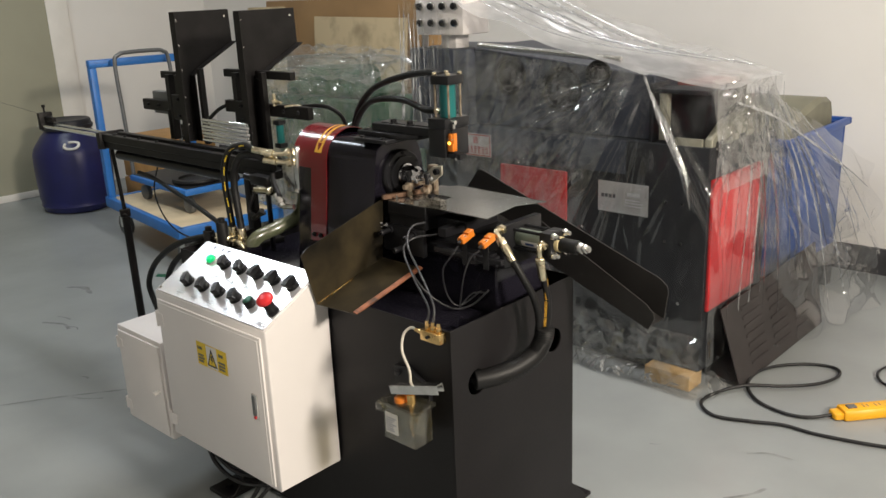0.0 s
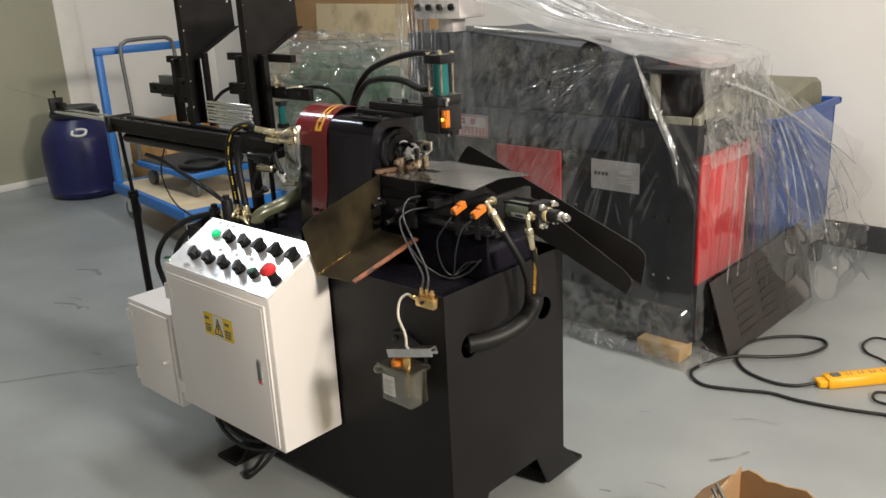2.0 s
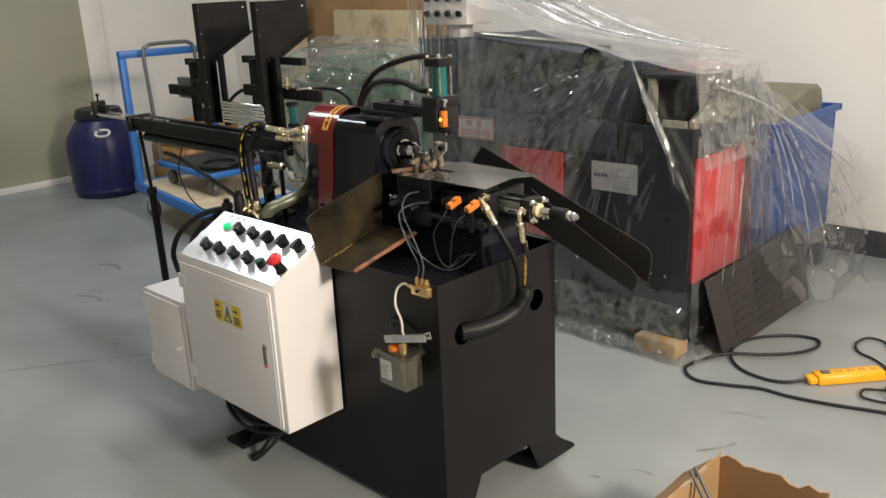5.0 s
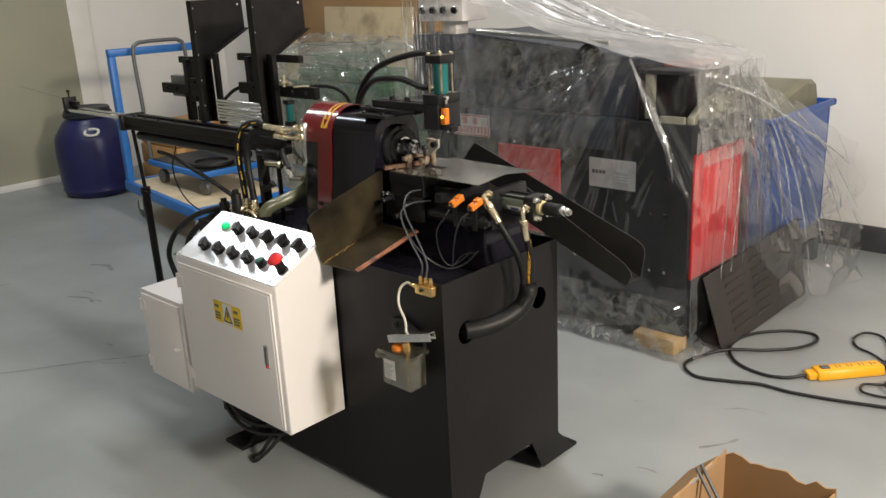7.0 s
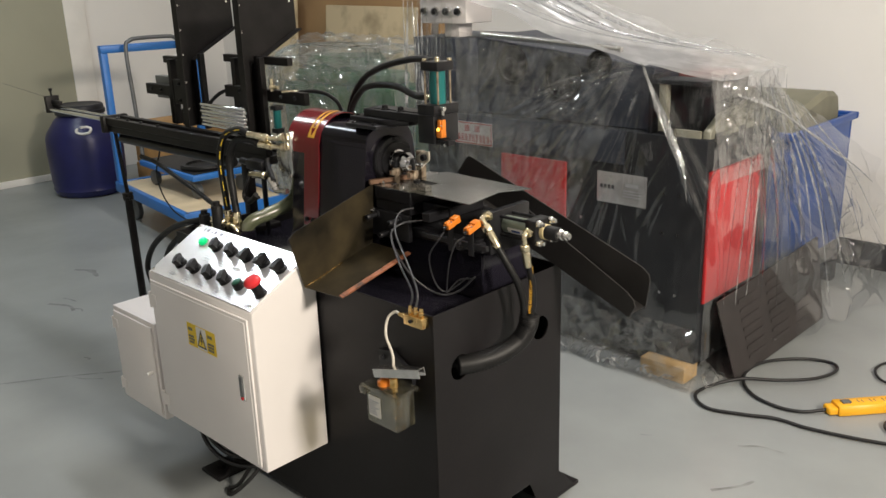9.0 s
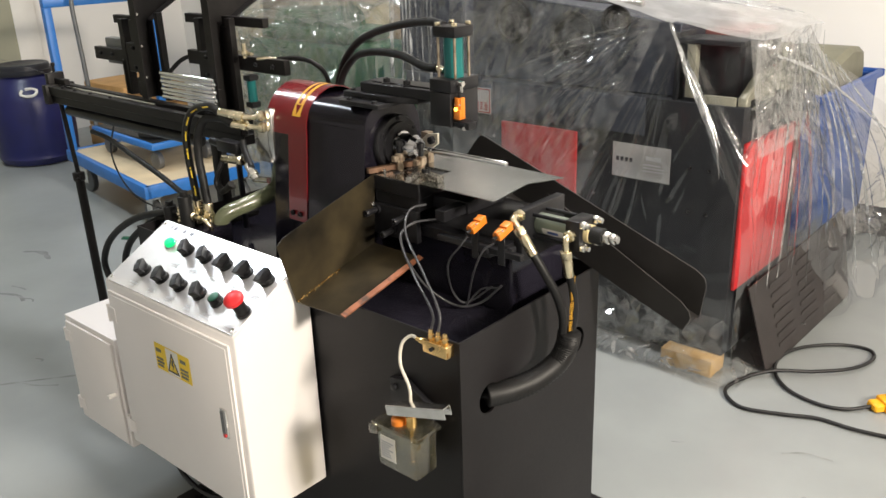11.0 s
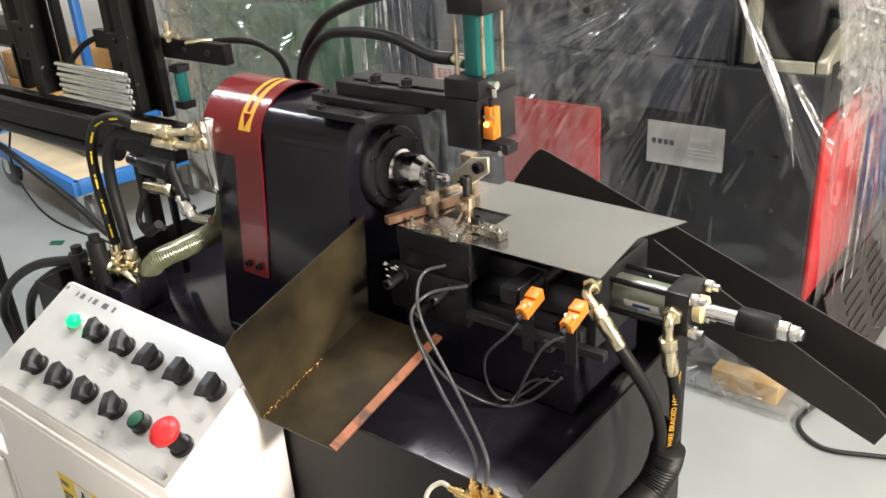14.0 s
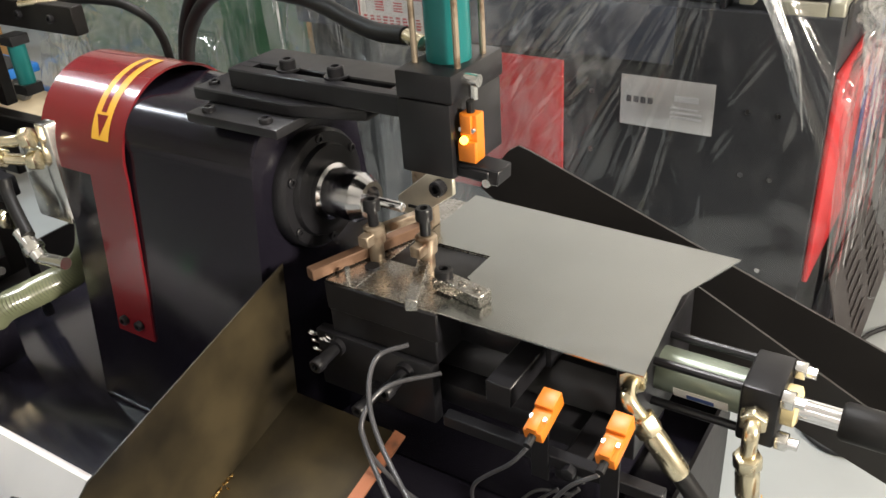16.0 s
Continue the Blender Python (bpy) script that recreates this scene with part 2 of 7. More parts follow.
def box(x0, x1, y0, y1, z0, z1, bevel=0.002, seg=2):
    bm = bmesh.new()
    bmesh.ops.create_cube(bm, size=1, matrix=Matrix.LocRotScale(((x0 + x1) / 2, (y0 + y1) / 2, (z0 + z1) / 2), None, (abs(x1 - x0), abs(y1 - y0), abs(z1 - z0))))
    if bevel:
        bmesh.ops.bevel(bm, geom=bm.edges[:], offset=bevel, segments=seg, profile=0.5, affect="EDGES")
    return finish(bm, 40)


def turned(bm, m):
    bmesh.ops.transform(bm, matrix=m, verts=bm.verts)
    return bm


def along(p0, p1):
    """A frame at p0 whose z runs to p1."""
    d = Vector(p1) - Vector(p0)
    return Matrix.Translation(p0) @ d.to_track_quat("Z", "Y").to_matrix().to_4x4(), d.length


def rod(p0, p1, r, seg=20, bevel=0.0, r2=None):
    m, h = along(p0, p1)
    bm = bmesh.new()
    bmesh.ops.create_cone(bm, cap_ends=True, segments=seg, radius1=r, radius2=r if r2 is None else r2, depth=h, matrix=m @ Matrix.Translation((0, 0, h / 2)))
    if bevel:
        es = [e for e in bm.edges if len(e.link_faces) == 2 and e.calc_face_angle(0) > 1.0]
        bmesh.ops.bevel(bm, geom=es, offset=bevel, segments=2, profile=0.5, affect="EDGES")
    return finish(bm, 35)


def lathe(p0, p1, profile, seg=28):
    """Turns (distance along the axis, radius) pairs round the axis from p0 to p1."""
    m, _ = along(p0, p1)
    bm = bmesh.new()
    rings = []
    for z, r in profile:
        rings.append([bm.verts.new(m @ Vector((r * math.cos(a), r * math.sin(a), z))) for a in [2 * math.pi * i / seg for i in range(seg)]])
    for a, b in zip(rings, rings[1:]):
        for i in range(seg):
            bm.faces.new((a[i], a[(i + 1) % seg], b[(i + 1) % seg], b[i]))
    bm.faces.new(rings[0]), bm.faces.new(rings[-1])
    return finish(bm, 38)


def smooth_path(points, n=8):
    """A smooth curve through the points."""
    p = [Vector(q) for q in points]
    p = [2 * p[0] - p[1]] + p + [2 * p[-1] - p[-2]]
    out = []
    for a, b, c, d in zip(p, p[1:], p[2:], p[3:]):
        for i in range(n):
            t = i / n
            out.append(0.5 * (2 * b + (c - a) * t + (2 * a - 5 * b + 4 * c - d) * t * t + (3 * b - a - 3 * c + d) * t ** 3))
    return out + [p[-2]]


def hose(points, r, seg=10, n=8, ribs=0.0):
    """A round hose along a smooth curve; ribs: how far every second ring stands out."""
    pts = smooth_path(points, n)
    bm = bmesh.new()
    rings, up = [], None
    for i, q in enumerate(pts):
        d = (pts[min(i + 1, len(pts) - 1)] - pts[max(i - 1, 0)]).normalized()
        if up is None:
            up = d.orthogonal().normalized()
        up = (up - up.dot(d) * d).normalized()
        side = d.cross(up)
        rr = r + (ribs if i % 2 else -ribs)
        rings.append([bm.verts.new(q + rr * (math.cos(a) * up + math.sin(a) * side)) for a in [2 * math.pi * k / seg for k in range(seg)]])
    for a, b in zip(rings, rings[1:]):
        for i in range(seg):
            bm.faces.new((a[i], a[(i + 1) % seg], b[(i + 1) % seg], b[i]))
    bm.faces.new(rings[0]), bm.faces.new(rings[-1])
    return finish(bm, 70)


def slab(outline, axis, a, b, bevel=0.0015):
    """A plate: a closed outline in the two other axes, from a to b along the axis."""
    bm = bmesh.new()

    def at(u, v, w):
        return {"x": (w, u, v), "y": (u, w, v), "z": (u, v, w)}[axis]

    lo = [bm.verts.new(at(u, v, a)) for u, v in outline]
    hi = [bm.verts.new(at(u, v, b)) for u, v in outline]
    k = len(outline)
    bm.faces.new(lo), bm.faces.new(hi[::-1])
    for i in range(k):
        bm.faces.new((lo[i], lo[(i + 1) % k], hi[(i + 1) % k], hi[i]))
    finish(bm)
    if bevel:
        bmesh.ops.bevel(bm, geom=bm.edges[:], offset=bevel, segments=1, affect="EDGES")
    return finish(bm, 40)


def quad_plate(a, b, c, d, thick=0.003):
    """A sheet with four corners, thickened along its normal."""
    a, b, c, d = (Vector(q) for q in (a, b, c, d))
    nrm = (b - a).cross(d - a).normalized() * thick
    bm = bmesh.new()
    lo, hi = [bm.verts.new(q) for q in (a, b, c, d)], [bm.verts.new(q + nrm) for q in (a, b, c, d)]
    bm.faces.new(lo), bm.faces.new(hi[::-1])
    for i in range(4):
        bm.faces.new((lo[i], lo[(i + 1) % 4], hi[(i + 1) % 4], hi[i]))
    return finish(bm)


def hexagon(p0, p1, r):
    return rod(p0, p1, r, 6, r * 0.12)


def socket_bolt(p, d=(0, 0, 1), r=0.006, h=0.007):
    """A cap screw with its hexagon socket."""
    p, d = Vector(p), Vector(d).normalized()
    return join(lathe(p, p + d, [(0, r), (h * 0.85, r), (h, r * 0.85), (h, r * 0.5), (h * 0.45, r * 0.5), (h * 0.4, 0.0001)], 16))


def arc_pts(cx, cy, r, a0, a1, n):
    return [(cx + r * math.cos(radians(a0 + (a1 - a0) * i / n)), cy + r * math.sin(radians(a0 + (a1 - a0) * i / n))) for i in range(n + 1)]


def bars(x0, x1, z0, z1, n, y, gap=0.35, thick=0.0006, seed=1):
    """Rows of unreadable print as plain bars on a face that looks along -y."""
    rnd = random.Random(seed)
    out = []
    h = (z1 - z0) / n
    for i in range(n):
        out.append(box(x0, x0 + (x1 - x0) * rnd.uniform(0.6, 1.0), y - thick, y + thick, z0 + h * i, z0 + h * (i + 1 - gap), 0))
    return join(*out)


# ---- the hall ----
ZC = 3.4
part("floor", box(-7.2, 3.3, -3.3, 4.9, -0.10, 0.0, 0), "floor", kind="structure", label="smooth grey painted concrete floor with stains", category="floor")
# Ceiling, east and south walls are unseen, added to enclose and bounce the light.
part("ceiling", box(-7.2, 3.3, -3.3, 4.9, ZC, ZC + 0.1, 0), "white_wall", kind="structure", label="plain pale ceiling out of view, added to close the room", category="ceiling")
part("wall_north", box(-7.2, 3.3, 4.56, 4.76, 0, ZC, 0), "white_wall", kind="structure", label="white painted plaster wall", category="wall")
part("wall_east_unseen", box(3.1, 3.3, -3.3, 4.56, 0, ZC, 0), "white_wall", kind="structure", label="white painted plaster wall", category="wall")
part("wall_south_unseen", box(-7.2, 3.1, -3.3, -3.1, 0, ZC, 0), "white_wall", kind="structure", label="white painted plaster wall", category="wall")
part("wall_west", box(-7.0, -6.75, 3.28, 4.56, 0, ZC, 0), "white_wall", kind="structure", label="white painted plaster wall", category="wall")
part("wall_west_partition", box(-6.97, -6.72, -3.1, 3.28, 0, ZC, 0), "beige", kind="structure", label="beige sheet partition wall", category="wall")
part("baseboard", box(-6.75, 3.1, 4.545, 4.56, 0, 0.13, 0.003), "skirting", kind="structure", label="dark painted skirting along the wall", category="baseboard")
part("trim", box(-6.72, -6.70, -3.1, 3.20, 0, 0.05, 0.003), "label", kind="structure", label="pale strip at the foot of the partition", category="trim")
part("trim_edge", box(-6.75, -6.715, 3.20, 3.36, 0, ZC, 0.003), "label", kind="structure", label="white upright edge of the partition", category="trim")


def scuff(points, w, seed):
    """A thin irregular dark mark on the floor."""
    pts = smooth_path(points, 8)
    bm = bmesh.new()
    prev = None
    for i, q in enumerate(pts):
        d = (pts[min(i + 1, len(pts) - 1)] - pts[max(i - 1, 0)]).normalized()
        s = Vector((-d.y, d.x, 0)) * w * (0.35 + 0.9 * abs(noise.noise(q * 14 + Vector((seed, 0, 0)))))
        cur = (bm.verts.new(q + s), bm.verts.new(q - s))
        if prev:
            bm.faces.new((prev[0], prev[1], cur[1], cur[0]))
        prev = cur
    return bm


M["scuff"] = material("floor_scuff", (0.222, 0.232, 0.230), 0.6, 0, 0.3, 20)
for i, (pts, w) in enumerate((([(-3.40, 1.10, 0.0012), (-3.31, 1.237, 0.0012), (-3.18, 1.44, 0.0012), (-3.04, 1.627, 0.0012), (-2.95, 1.76, 0.0012)], 0.008), ([(-4.4, 2.05, 0.0012), (-4.32, 2.10, 0.0012), (-4.2, 2.08, 0.0012)], 0.02), ([(-4.0, 1.75, 0.0012), (-3.9, 1.80, 0.0012), (-3.82, 1.79, 0.0012)], 0.018), ([(-3.3, 0.9, 0.0012), (-3.1, 0.95, 0.0012), (-3.0, 1.05, 0.0012)], 0.008), ([(-1.0, 2.35, 0.0012), (-0.95, 2.42, 0.0012), (-0.93, 2.47, 0.0012)], 0.010), ([(-1.05, 2.62, 0.0012), (-1.0, 2.66, 0.0012), (-0.93, 2.67, 0.0012)], 0.006), ([(-4.02, 1.83, 0.0012), (-3.97, 1.845, 0.0012), (-3.93, 1.85, 0.0012)], 0.010), ([(-3.85, 1.80, 0.0012), (-3.81, 1.82, 0.0012), (-3.78, 1.81, 0.0012)], 0.007), ([(-3.28, 1.59, 0.0012), (-3.25, 1.60, 0.0012), (-3.24, 1.59, 0.0012)], 0.006), ([(-3.14, 1.48, 0.0012), (-3.09, 1.50, 0.0012), (-3.03, 1.55, 0.0012)], 0.006), ([(-1.31, 2.49, 0.0012), (-1.29, 2.50, 0.0012), (-1.28, 2.51, 0.0012)], 0.004), ([(-1.09, 2.14, 0.0012), (-1.06, 2.15, 0.0012), (-1.03, 2.15, 0.0012)], 0.006), ([(-1.17, 2.03, 0.0012), (-1.15, 2.04, 0.0012), (-1.14, 2.04, 0.0012)], 0.005), ([(-4.6, 1.3, 0.0012), (-4.5, 1.5, 0.0012), (-4.45, 1.65, 0.0012)], 0.012))):
    part("floor_mark", scuff(pts, w, i * 3.1), "scuff", kind="structure", label="dark scuff worn into the floor paint", category="floor")
tagged(part("paper_scrap", slab([(-4.20, 2.45), (-4.15, 2.48), (-4.12, 2.45), (-4.17, 2.42)], "z", 0.001, 0.003, 0), "green_button"), "small green scrap lying on the floor", "scrap")


# ---- the bar chamfering machine ----
BX0, BX1, BY0, BY1, BZ = -2.36, -1.29, 1.565, 2.03, 0.694
SY, SZ = 1.84, 0.943          # spindle axis
machine = thing("chamfering_machine", (-1.8, 1.8, 0), "charcoal painted bar chamfering machine on a sheet-metal bench", "machine")


def build_bench():
    out = []
    t = 0.004
    # front, back and end sheets; the ends are notched between the feet
    out.append(box(BX0, BX1 - t, BY0, BY0 + t, 0.012, BZ, 0.001, 1))
    out.append(box(BX0, BX1 - t, BY1 - t, BY1, 0.012, BZ, 0.001, 1))
    a, b = BY0, BY1
    end = [(a, BZ), (a, 0.012), (a + 0.085, 0.012), (a + 0.135, 0.115), (b - 0.125, 0.115), (b - 0.075, 0.012), (b, 0.012), (b, BZ)]
    body = join(*out, slab(end, "x", BX0, BX0 + t, 0))
    part("bench_body", body, "black", machine, "charcoal painted sheet-metal bench body")
    # the end sheet near the coolant holes is a ring of strips with two round holes
    holes = [(1.648, 0.546), (1.945, 0.546)]
    bm = bmesh.new()
    outer = [bm.verts.new((BX1, y, z)) for y, z in end]
    edges = [bm.edges.new((outer[i], outer[(i + 1) % len(outer)])) for i in range(len(outer))]
    for hy, hz in holes:
        ring = [bm.verts.new((BX1, hy + 0.031 * math.cos(q), hz + 0.031 * math.sin(q))) for q in [2 * math.pi * i / 24 for i in range(24)]]
        edges += [bm.edges.new((ring[i], ring[(i + 1) % 24])) for i in range(24)]
    bmesh.ops.triangle_fill(bm, use_beauty=True, use_dissolve=False, edges=edges)
    faces = bm.faces[:]
    ext = bmesh.ops.extrude_face_region(bm, geom=faces)
    bmesh.ops.translate(bm, vec=(-t, 0, 0), verts=[v for v in ext["geom"] if isinstance(v, bmesh.types.BMVert)])
    part("end_panel", finish(bm), "black", machine, "charcoal end panel with two round holes")
    part("drip_tray", box(BX0 + t, BX1 - t, BY0 + t, BY1 - t, 0.630, 0.643, 0.002), "bench", machine, "oily dark drip tray")
    for fx in (-2.185, BX1 - 0.105):
        for fy, s in ((BY0, -1), (BY1, 1)):
            y0 = fy - s * 0.03
            foot = join(box(fx, fx + 0.095, min(y0, fy + s * 0.11), max(y0, fy + s * 0.11), 0.0, 0.012, 0.002, 1),
                        slab([(fy, 0.012), (fy + s * 0.085, 0.012), (fy, 0.10)], "x", fx + 0.088, fx + 0.095, 0.0005),
                        rod((fx + 0.045, fy + s * 0.07, 0.012), (fx + 0.045, fy + s * 0.07, 0.022), 0.012, 6))
            part("foot", foot, "black", machine)


def build_headstock():
    x0, x1, y0, y1 = -2.0, -1.70, 1.742, 1.938
    # casting: wider at the foot, rounded shoulders
    prof = [(1.716, 0.643), (1.757, 0.985)] + arc_pts(1.757 + 0.05, 0.985, 0.05, 180, 90, 8) + arc_pts(1.923 - 0.05, 0.985, 0.05, 90, 0, 8) + [(1.923, 0.985), (1.964, 0.643)]
    part("headstock", slab(prof, "x", x0, x1, 0.002), "headstock", machine, "glossy charcoal cast headstock with rounded shoulders")
    part("weld_seam", hose([(x0 + 0.01, 1.714, 0.646), (-1.85, 1.713, 0.645), (x1, 1.714, 0.646)], 0.004, 6, 10, 0.0008), "bench", machine)
    # red belt guard that wraps the rear of the headstock
    g0, gs, g1, cy, r = -2.022, -1.945, -1.882, SY, 0.092
    strip = [(1.727, 0.752), (1.7475, 0.948)] + arc_pts(cy, 0.960, r, 180, 0, 28) + [(1.9325, 0.948), (1.953, 0.752)]
    inner = [(1.950, 0.752), (1.9295, 0.948)] + arc_pts(cy, 0.960, r - 0.003, 0, 180, 28) + [(1.7505, 0.948), (1.730, 0.752)]
    bm = bmesh.new()
    cols = (g0, gs, g1)
    outer = [[bm.verts.new((x, u, v)) for u, v in strip] for x in cols]
    inside = [[bm.verts.new((x, u, v)) for u, v in inner[::-1]] for x in cols]
    k = len(strip) - 1

    def has(c, i):
        return 0 <= i < k and 0 <= c < 2 and (c == 1 or 0 < i < k - 1)

    for c in range(2):
        for i in range(k):
            if not has(c, i):
                continue
            for g in (outer, inside):
                bm.faces.new((g[c][i], g[c][i + 1], g[c + 1][i + 1], g[c + 1][i]))
            for near, (p, q) in ((has(c - 1, i), ((c, i), (c, i + 1))), (has(c + 1, i), ((c + 1, i), (c + 1, i + 1))), (has(c, i - 1), ((c, i), (c + 1, i))), (has(c, i + 1), ((c, i + 1), (c + 1, i + 1)))):
                if not near:
                    bm.faces.new((outer[p[0]][p[1]], outer[q[0]][q[1]], inside[q[0]][q[1]], inside[p[0]][p[1]]))
    guard = part("belt_guard", finish(bm, 40), "red", machine, "glossy dark red belt guard with a yellow arrow")
    part("guard_cheek", join(slab([(cy - 0.088, 0.95)] + arc_pts(cy, 0.960, 0.088, 180, 0, 20) + [(cy + 0.088, 0.95)], "x", g0 + 0.004, g0 + 0.008, 0)), "red", guard)
    # the arrow: two stripes bent over the arc and a head
    def band(xa, xb, a0, a1, rr, mat, nm):
        b2 = bmesh.new()
        k = 14
        va = [[b2.verts.new((x, cy + rr * math.cos(radians(a0 + (a1 - a0) * i / k)), 0.960 + rr * math.sin(radians(a0 + (a1 - a0) * i / k)))) for i in range(k + 1)] for x in (xa, xb)]
        for i in range(k):
            b2.faces.new((va[0][i], va[0][i + 1], va[1][i + 1], va[1][i]))
        return part(nm, finish(b2, 60), mat, guard)
    band(-1.932, -1.904, 160, 84, r + 0.0008, "gold", "arrow_stripe")
    band(-1.922, -1.914, 141, 88, r + 0.0014, "red", "arrow_line")
    b3 = bmesh.new()
    tip = [(-1.918, 158), (-1.927, 143), (-1.909, 143)]
    b3.faces.new([b3.verts.new((x, cy + (r + 0.0016) * math.cos(radians(q)), 0.960 + (r + 0.0016) * math.sin(radians(q)))) for x, q in tip])
    part("arrow_head", finish(b3), "red", guard)
    for x in (-1.928, -1.902):
        part("guard_screw", socket_bolt((x, 1.728, 0.770), (0, -1, 0), 0.006, 0.006), "steel_black", guard)
    part("foot_lug", box(-2.035, -2.0, 1.75, 1.80, 0.643, 0.668, 0.003), "black", machine)
    # spindle
    part("spindle_flange", lathe((-1.70, SY, SZ), (-1.6, SY, SZ), [(0, 0.064), (0.012, 0.064), (0.016, 0.061), (0.016, 0.050), (0.022, 0.048), (0.022, 0.040)], 40), "steel_black", machine, "black spindle flange")
    for i in range(6):
        a = radians(30 + 60 * i)
        part("flange_bolt", socket_bolt((-1.685, SY + 0.056 * math.cos(a), SZ + 0.056 * math.sin(a)), (1, 0, 0), 0.005, 0.004), "steel_black", machine)
    part("spindle_nose", lathe((-1.679, SY, SZ), (-1.5, SY, SZ), [(0, 0.030), (0.007, 0.030), (0.009, 0.0262), (0.042, 0.0258), (0.0435, 0.0245), (0.055, 0.019), (0.055, 0.014), (0.047, 0.013), (0.047, 0.006)], 48), "nose", machine, "bright ground spindle nose")
    part("rear_collar", lathe((-2.0, SY, SZ + 0.012), (-2.2, SY, SZ + 0.012), [(0, 0.05), (0.018, 0.05), (0.018, 0.034), (0.07, 0.034), (0.074, 0.030), (0.074, 0.022), (0.115, 0.022)], 32), "nickel", machine, "bright rear collar of the spindle")
    part("rear_plate", box(-2.075, -2.010, 1.748, 1.762, 0.868, 0.965, 0.003), "nickel", machine, "bright bracket plate behind the guard")


def build_arm():
    part("arm_base", box(-1.772, -1.655, 1.755, 1.925, 1.0352, 1.045, 0.002), "steel_black", machine, "black base plate of the overhead arm")
    for x in (-1.752, -1.678):
        for y in (1.767, 1.912):
            part("base_bolt", socket_bolt((x, y, 1.045), (0, 0, 1), 0.0065, 0.005), "steel_black", machine)
    part("arm_plate", slab([(-1.790, 1.785), (-1.665, 1.785), (-1.590, 1.805), (-1.590, 1.865), (-1.665, 1.885), (-1.790, 1.885)], "z", 1.045, 1.058, 0.0015), "steel_black", machine)
    part("plate_bolt", socket_bolt((-1.776, 1.802, 1.0575), (0, 0, 1), 0.006, 0.004), "steel_black", machine)
    # slotted top bar: two cheeks and two ends leave the slot open
    z0, z1 = 1.058, 1.078
    part("arm_bar", join(box(-1.750, -1.545, 1.798, 1.812, z0, z1, 0.0015, 1), box(-1.750, -1.545, 1.823, 1.868, z0, z1, 0.0015, 1),
                         box(-1.750, -1.730, 1.812, 1.823, z0, z1 - 0.0005, 0), box(-1.565, -1.545, 1.812, 1.823, z0, z1 - 0.0005, 0)), "steel_black", machine, "slotted black overhead bar")
    for x in (-1.688, -1.630):
        part("slot_bolt", join(rod((x, 1.8175, z1), (x, 1.8175, z1 + 0.002), 0.0115, 20), socket_bolt((x, 1.8175, z1 + 0.002), (0, 0, 1), 0.0078, 0.009)), "steel_black", machine)
    # gate block and its upright air cylinder
    part("gate_block", box(-1.545, -1.492, 1.792, 1.878, 1.012, 1.079, 0.002), "steel_black", machine, "black gate block below the upright cylinder")
    cx, cy = -1.517, 1.835
    cyl = part("upright_cylinder", lathe((cx, cy, 1.104), (cx, cy, 1.3), [(0, 0.0195), (0.078, 0.0195)], 28), "teal", machine, "teal upright air cylinder with tie rods")
    part("lower_head", box(cx - 0.028, cx + 0.028, cy - 0.043, cy + 0.043, 1.0795, 1.104, 0.002), "steel_black", cyl)
    part("upper_head", box(cx - 0.028, cx + 0.028, cy - 0.028, cy + 0.028, 1.182, 1.203, 0.002), "steel_black", cyl)
    for sx in (-1, 1):
        for sy in (-1, 1):
            x, y = cx + sx * 0.021, cy + sy * 0.021
            part("tie_rod", rod((x, y, 1.104), (x, y, 1.182), 0.0028, 10), "tool", cyl)
            part("tie_nut", hexagon((x, y, 1.203), (x, y, 1.210), 0.0058), "zinc", cyl)
    part("speed_fitting", join(rod((cx + 0.028, cy - 0.022, 1.096), (cx + 0.042, cy - 0.022, 1.096), 0.0055, 12), rod((cx + 0.036, cy - 0.022, 1.096), (cx + 0.036, cy - 0.022, 1.080), 0.004, 12)), "nickel", cyl)
    part("port_fitting", rod((cx - 0.028, cy + 0.004, 1.112), (cx - 0.05, cy + 0.01, 1.115), 0.007, 12), "zinc", cyl)
    # orange proximity switch on its bracket
    part("switch_bracket", box(-1.492, -1.462, 1.798, 1.828, 1.0135, 1.0225, 0.001, 1), "steel_black", machine)
    sensor("proximity_switch", (-1.481, 1.806, 1.0495), (0, 0, -1), (0, -1, 0), machine, True)


def sensor(name, c, down, front, parent, lit):
    """Square orange proximity switch: body, stepped nose, two screws, cable gland."""
    c, d, f = Vector(c), Vector(down), Vector(front)
    s = d.cross(f)
    m = Matrix((s, d, f)).transposed().to_4x4()
    m.translation = c
    body = join(box(-0.0085, 0.0085, -0.021, 0.021, -0.0085, 0.0045, 0.0015), box(-0.0085, 0.0085, 0.002, 0.021, 0.0040, 0.0085, 0.0012), box(-0.0050, 0.0050, -0.021, -0.004, 0.0040, 0.0085, 0.0012))
    ob = part(name, turned(body, m), "orange", parent, "square orange proximity switch")
    for k in (-0.0055, 0.0055):
        p = m @ Vector((k, -0.008, 0.0045))
        part("switch_screw", rod(p, p + f * 0.003, 0.0022, 10), "nickel", ob)
    g = m @ Vector((0, -0.021, -0.001))
    part("cable_gland", rod(g, g - d * 0.010, 0.0036, 10), "rubber", ob)
    if lit:
        p = m @ Vector((0.002, 0.001, 0.007))
        part("indicator", rod(p, p + f * 0.0028, 0.0036, 14), "amber_led", ob, "lit amber indicator")
    return ob


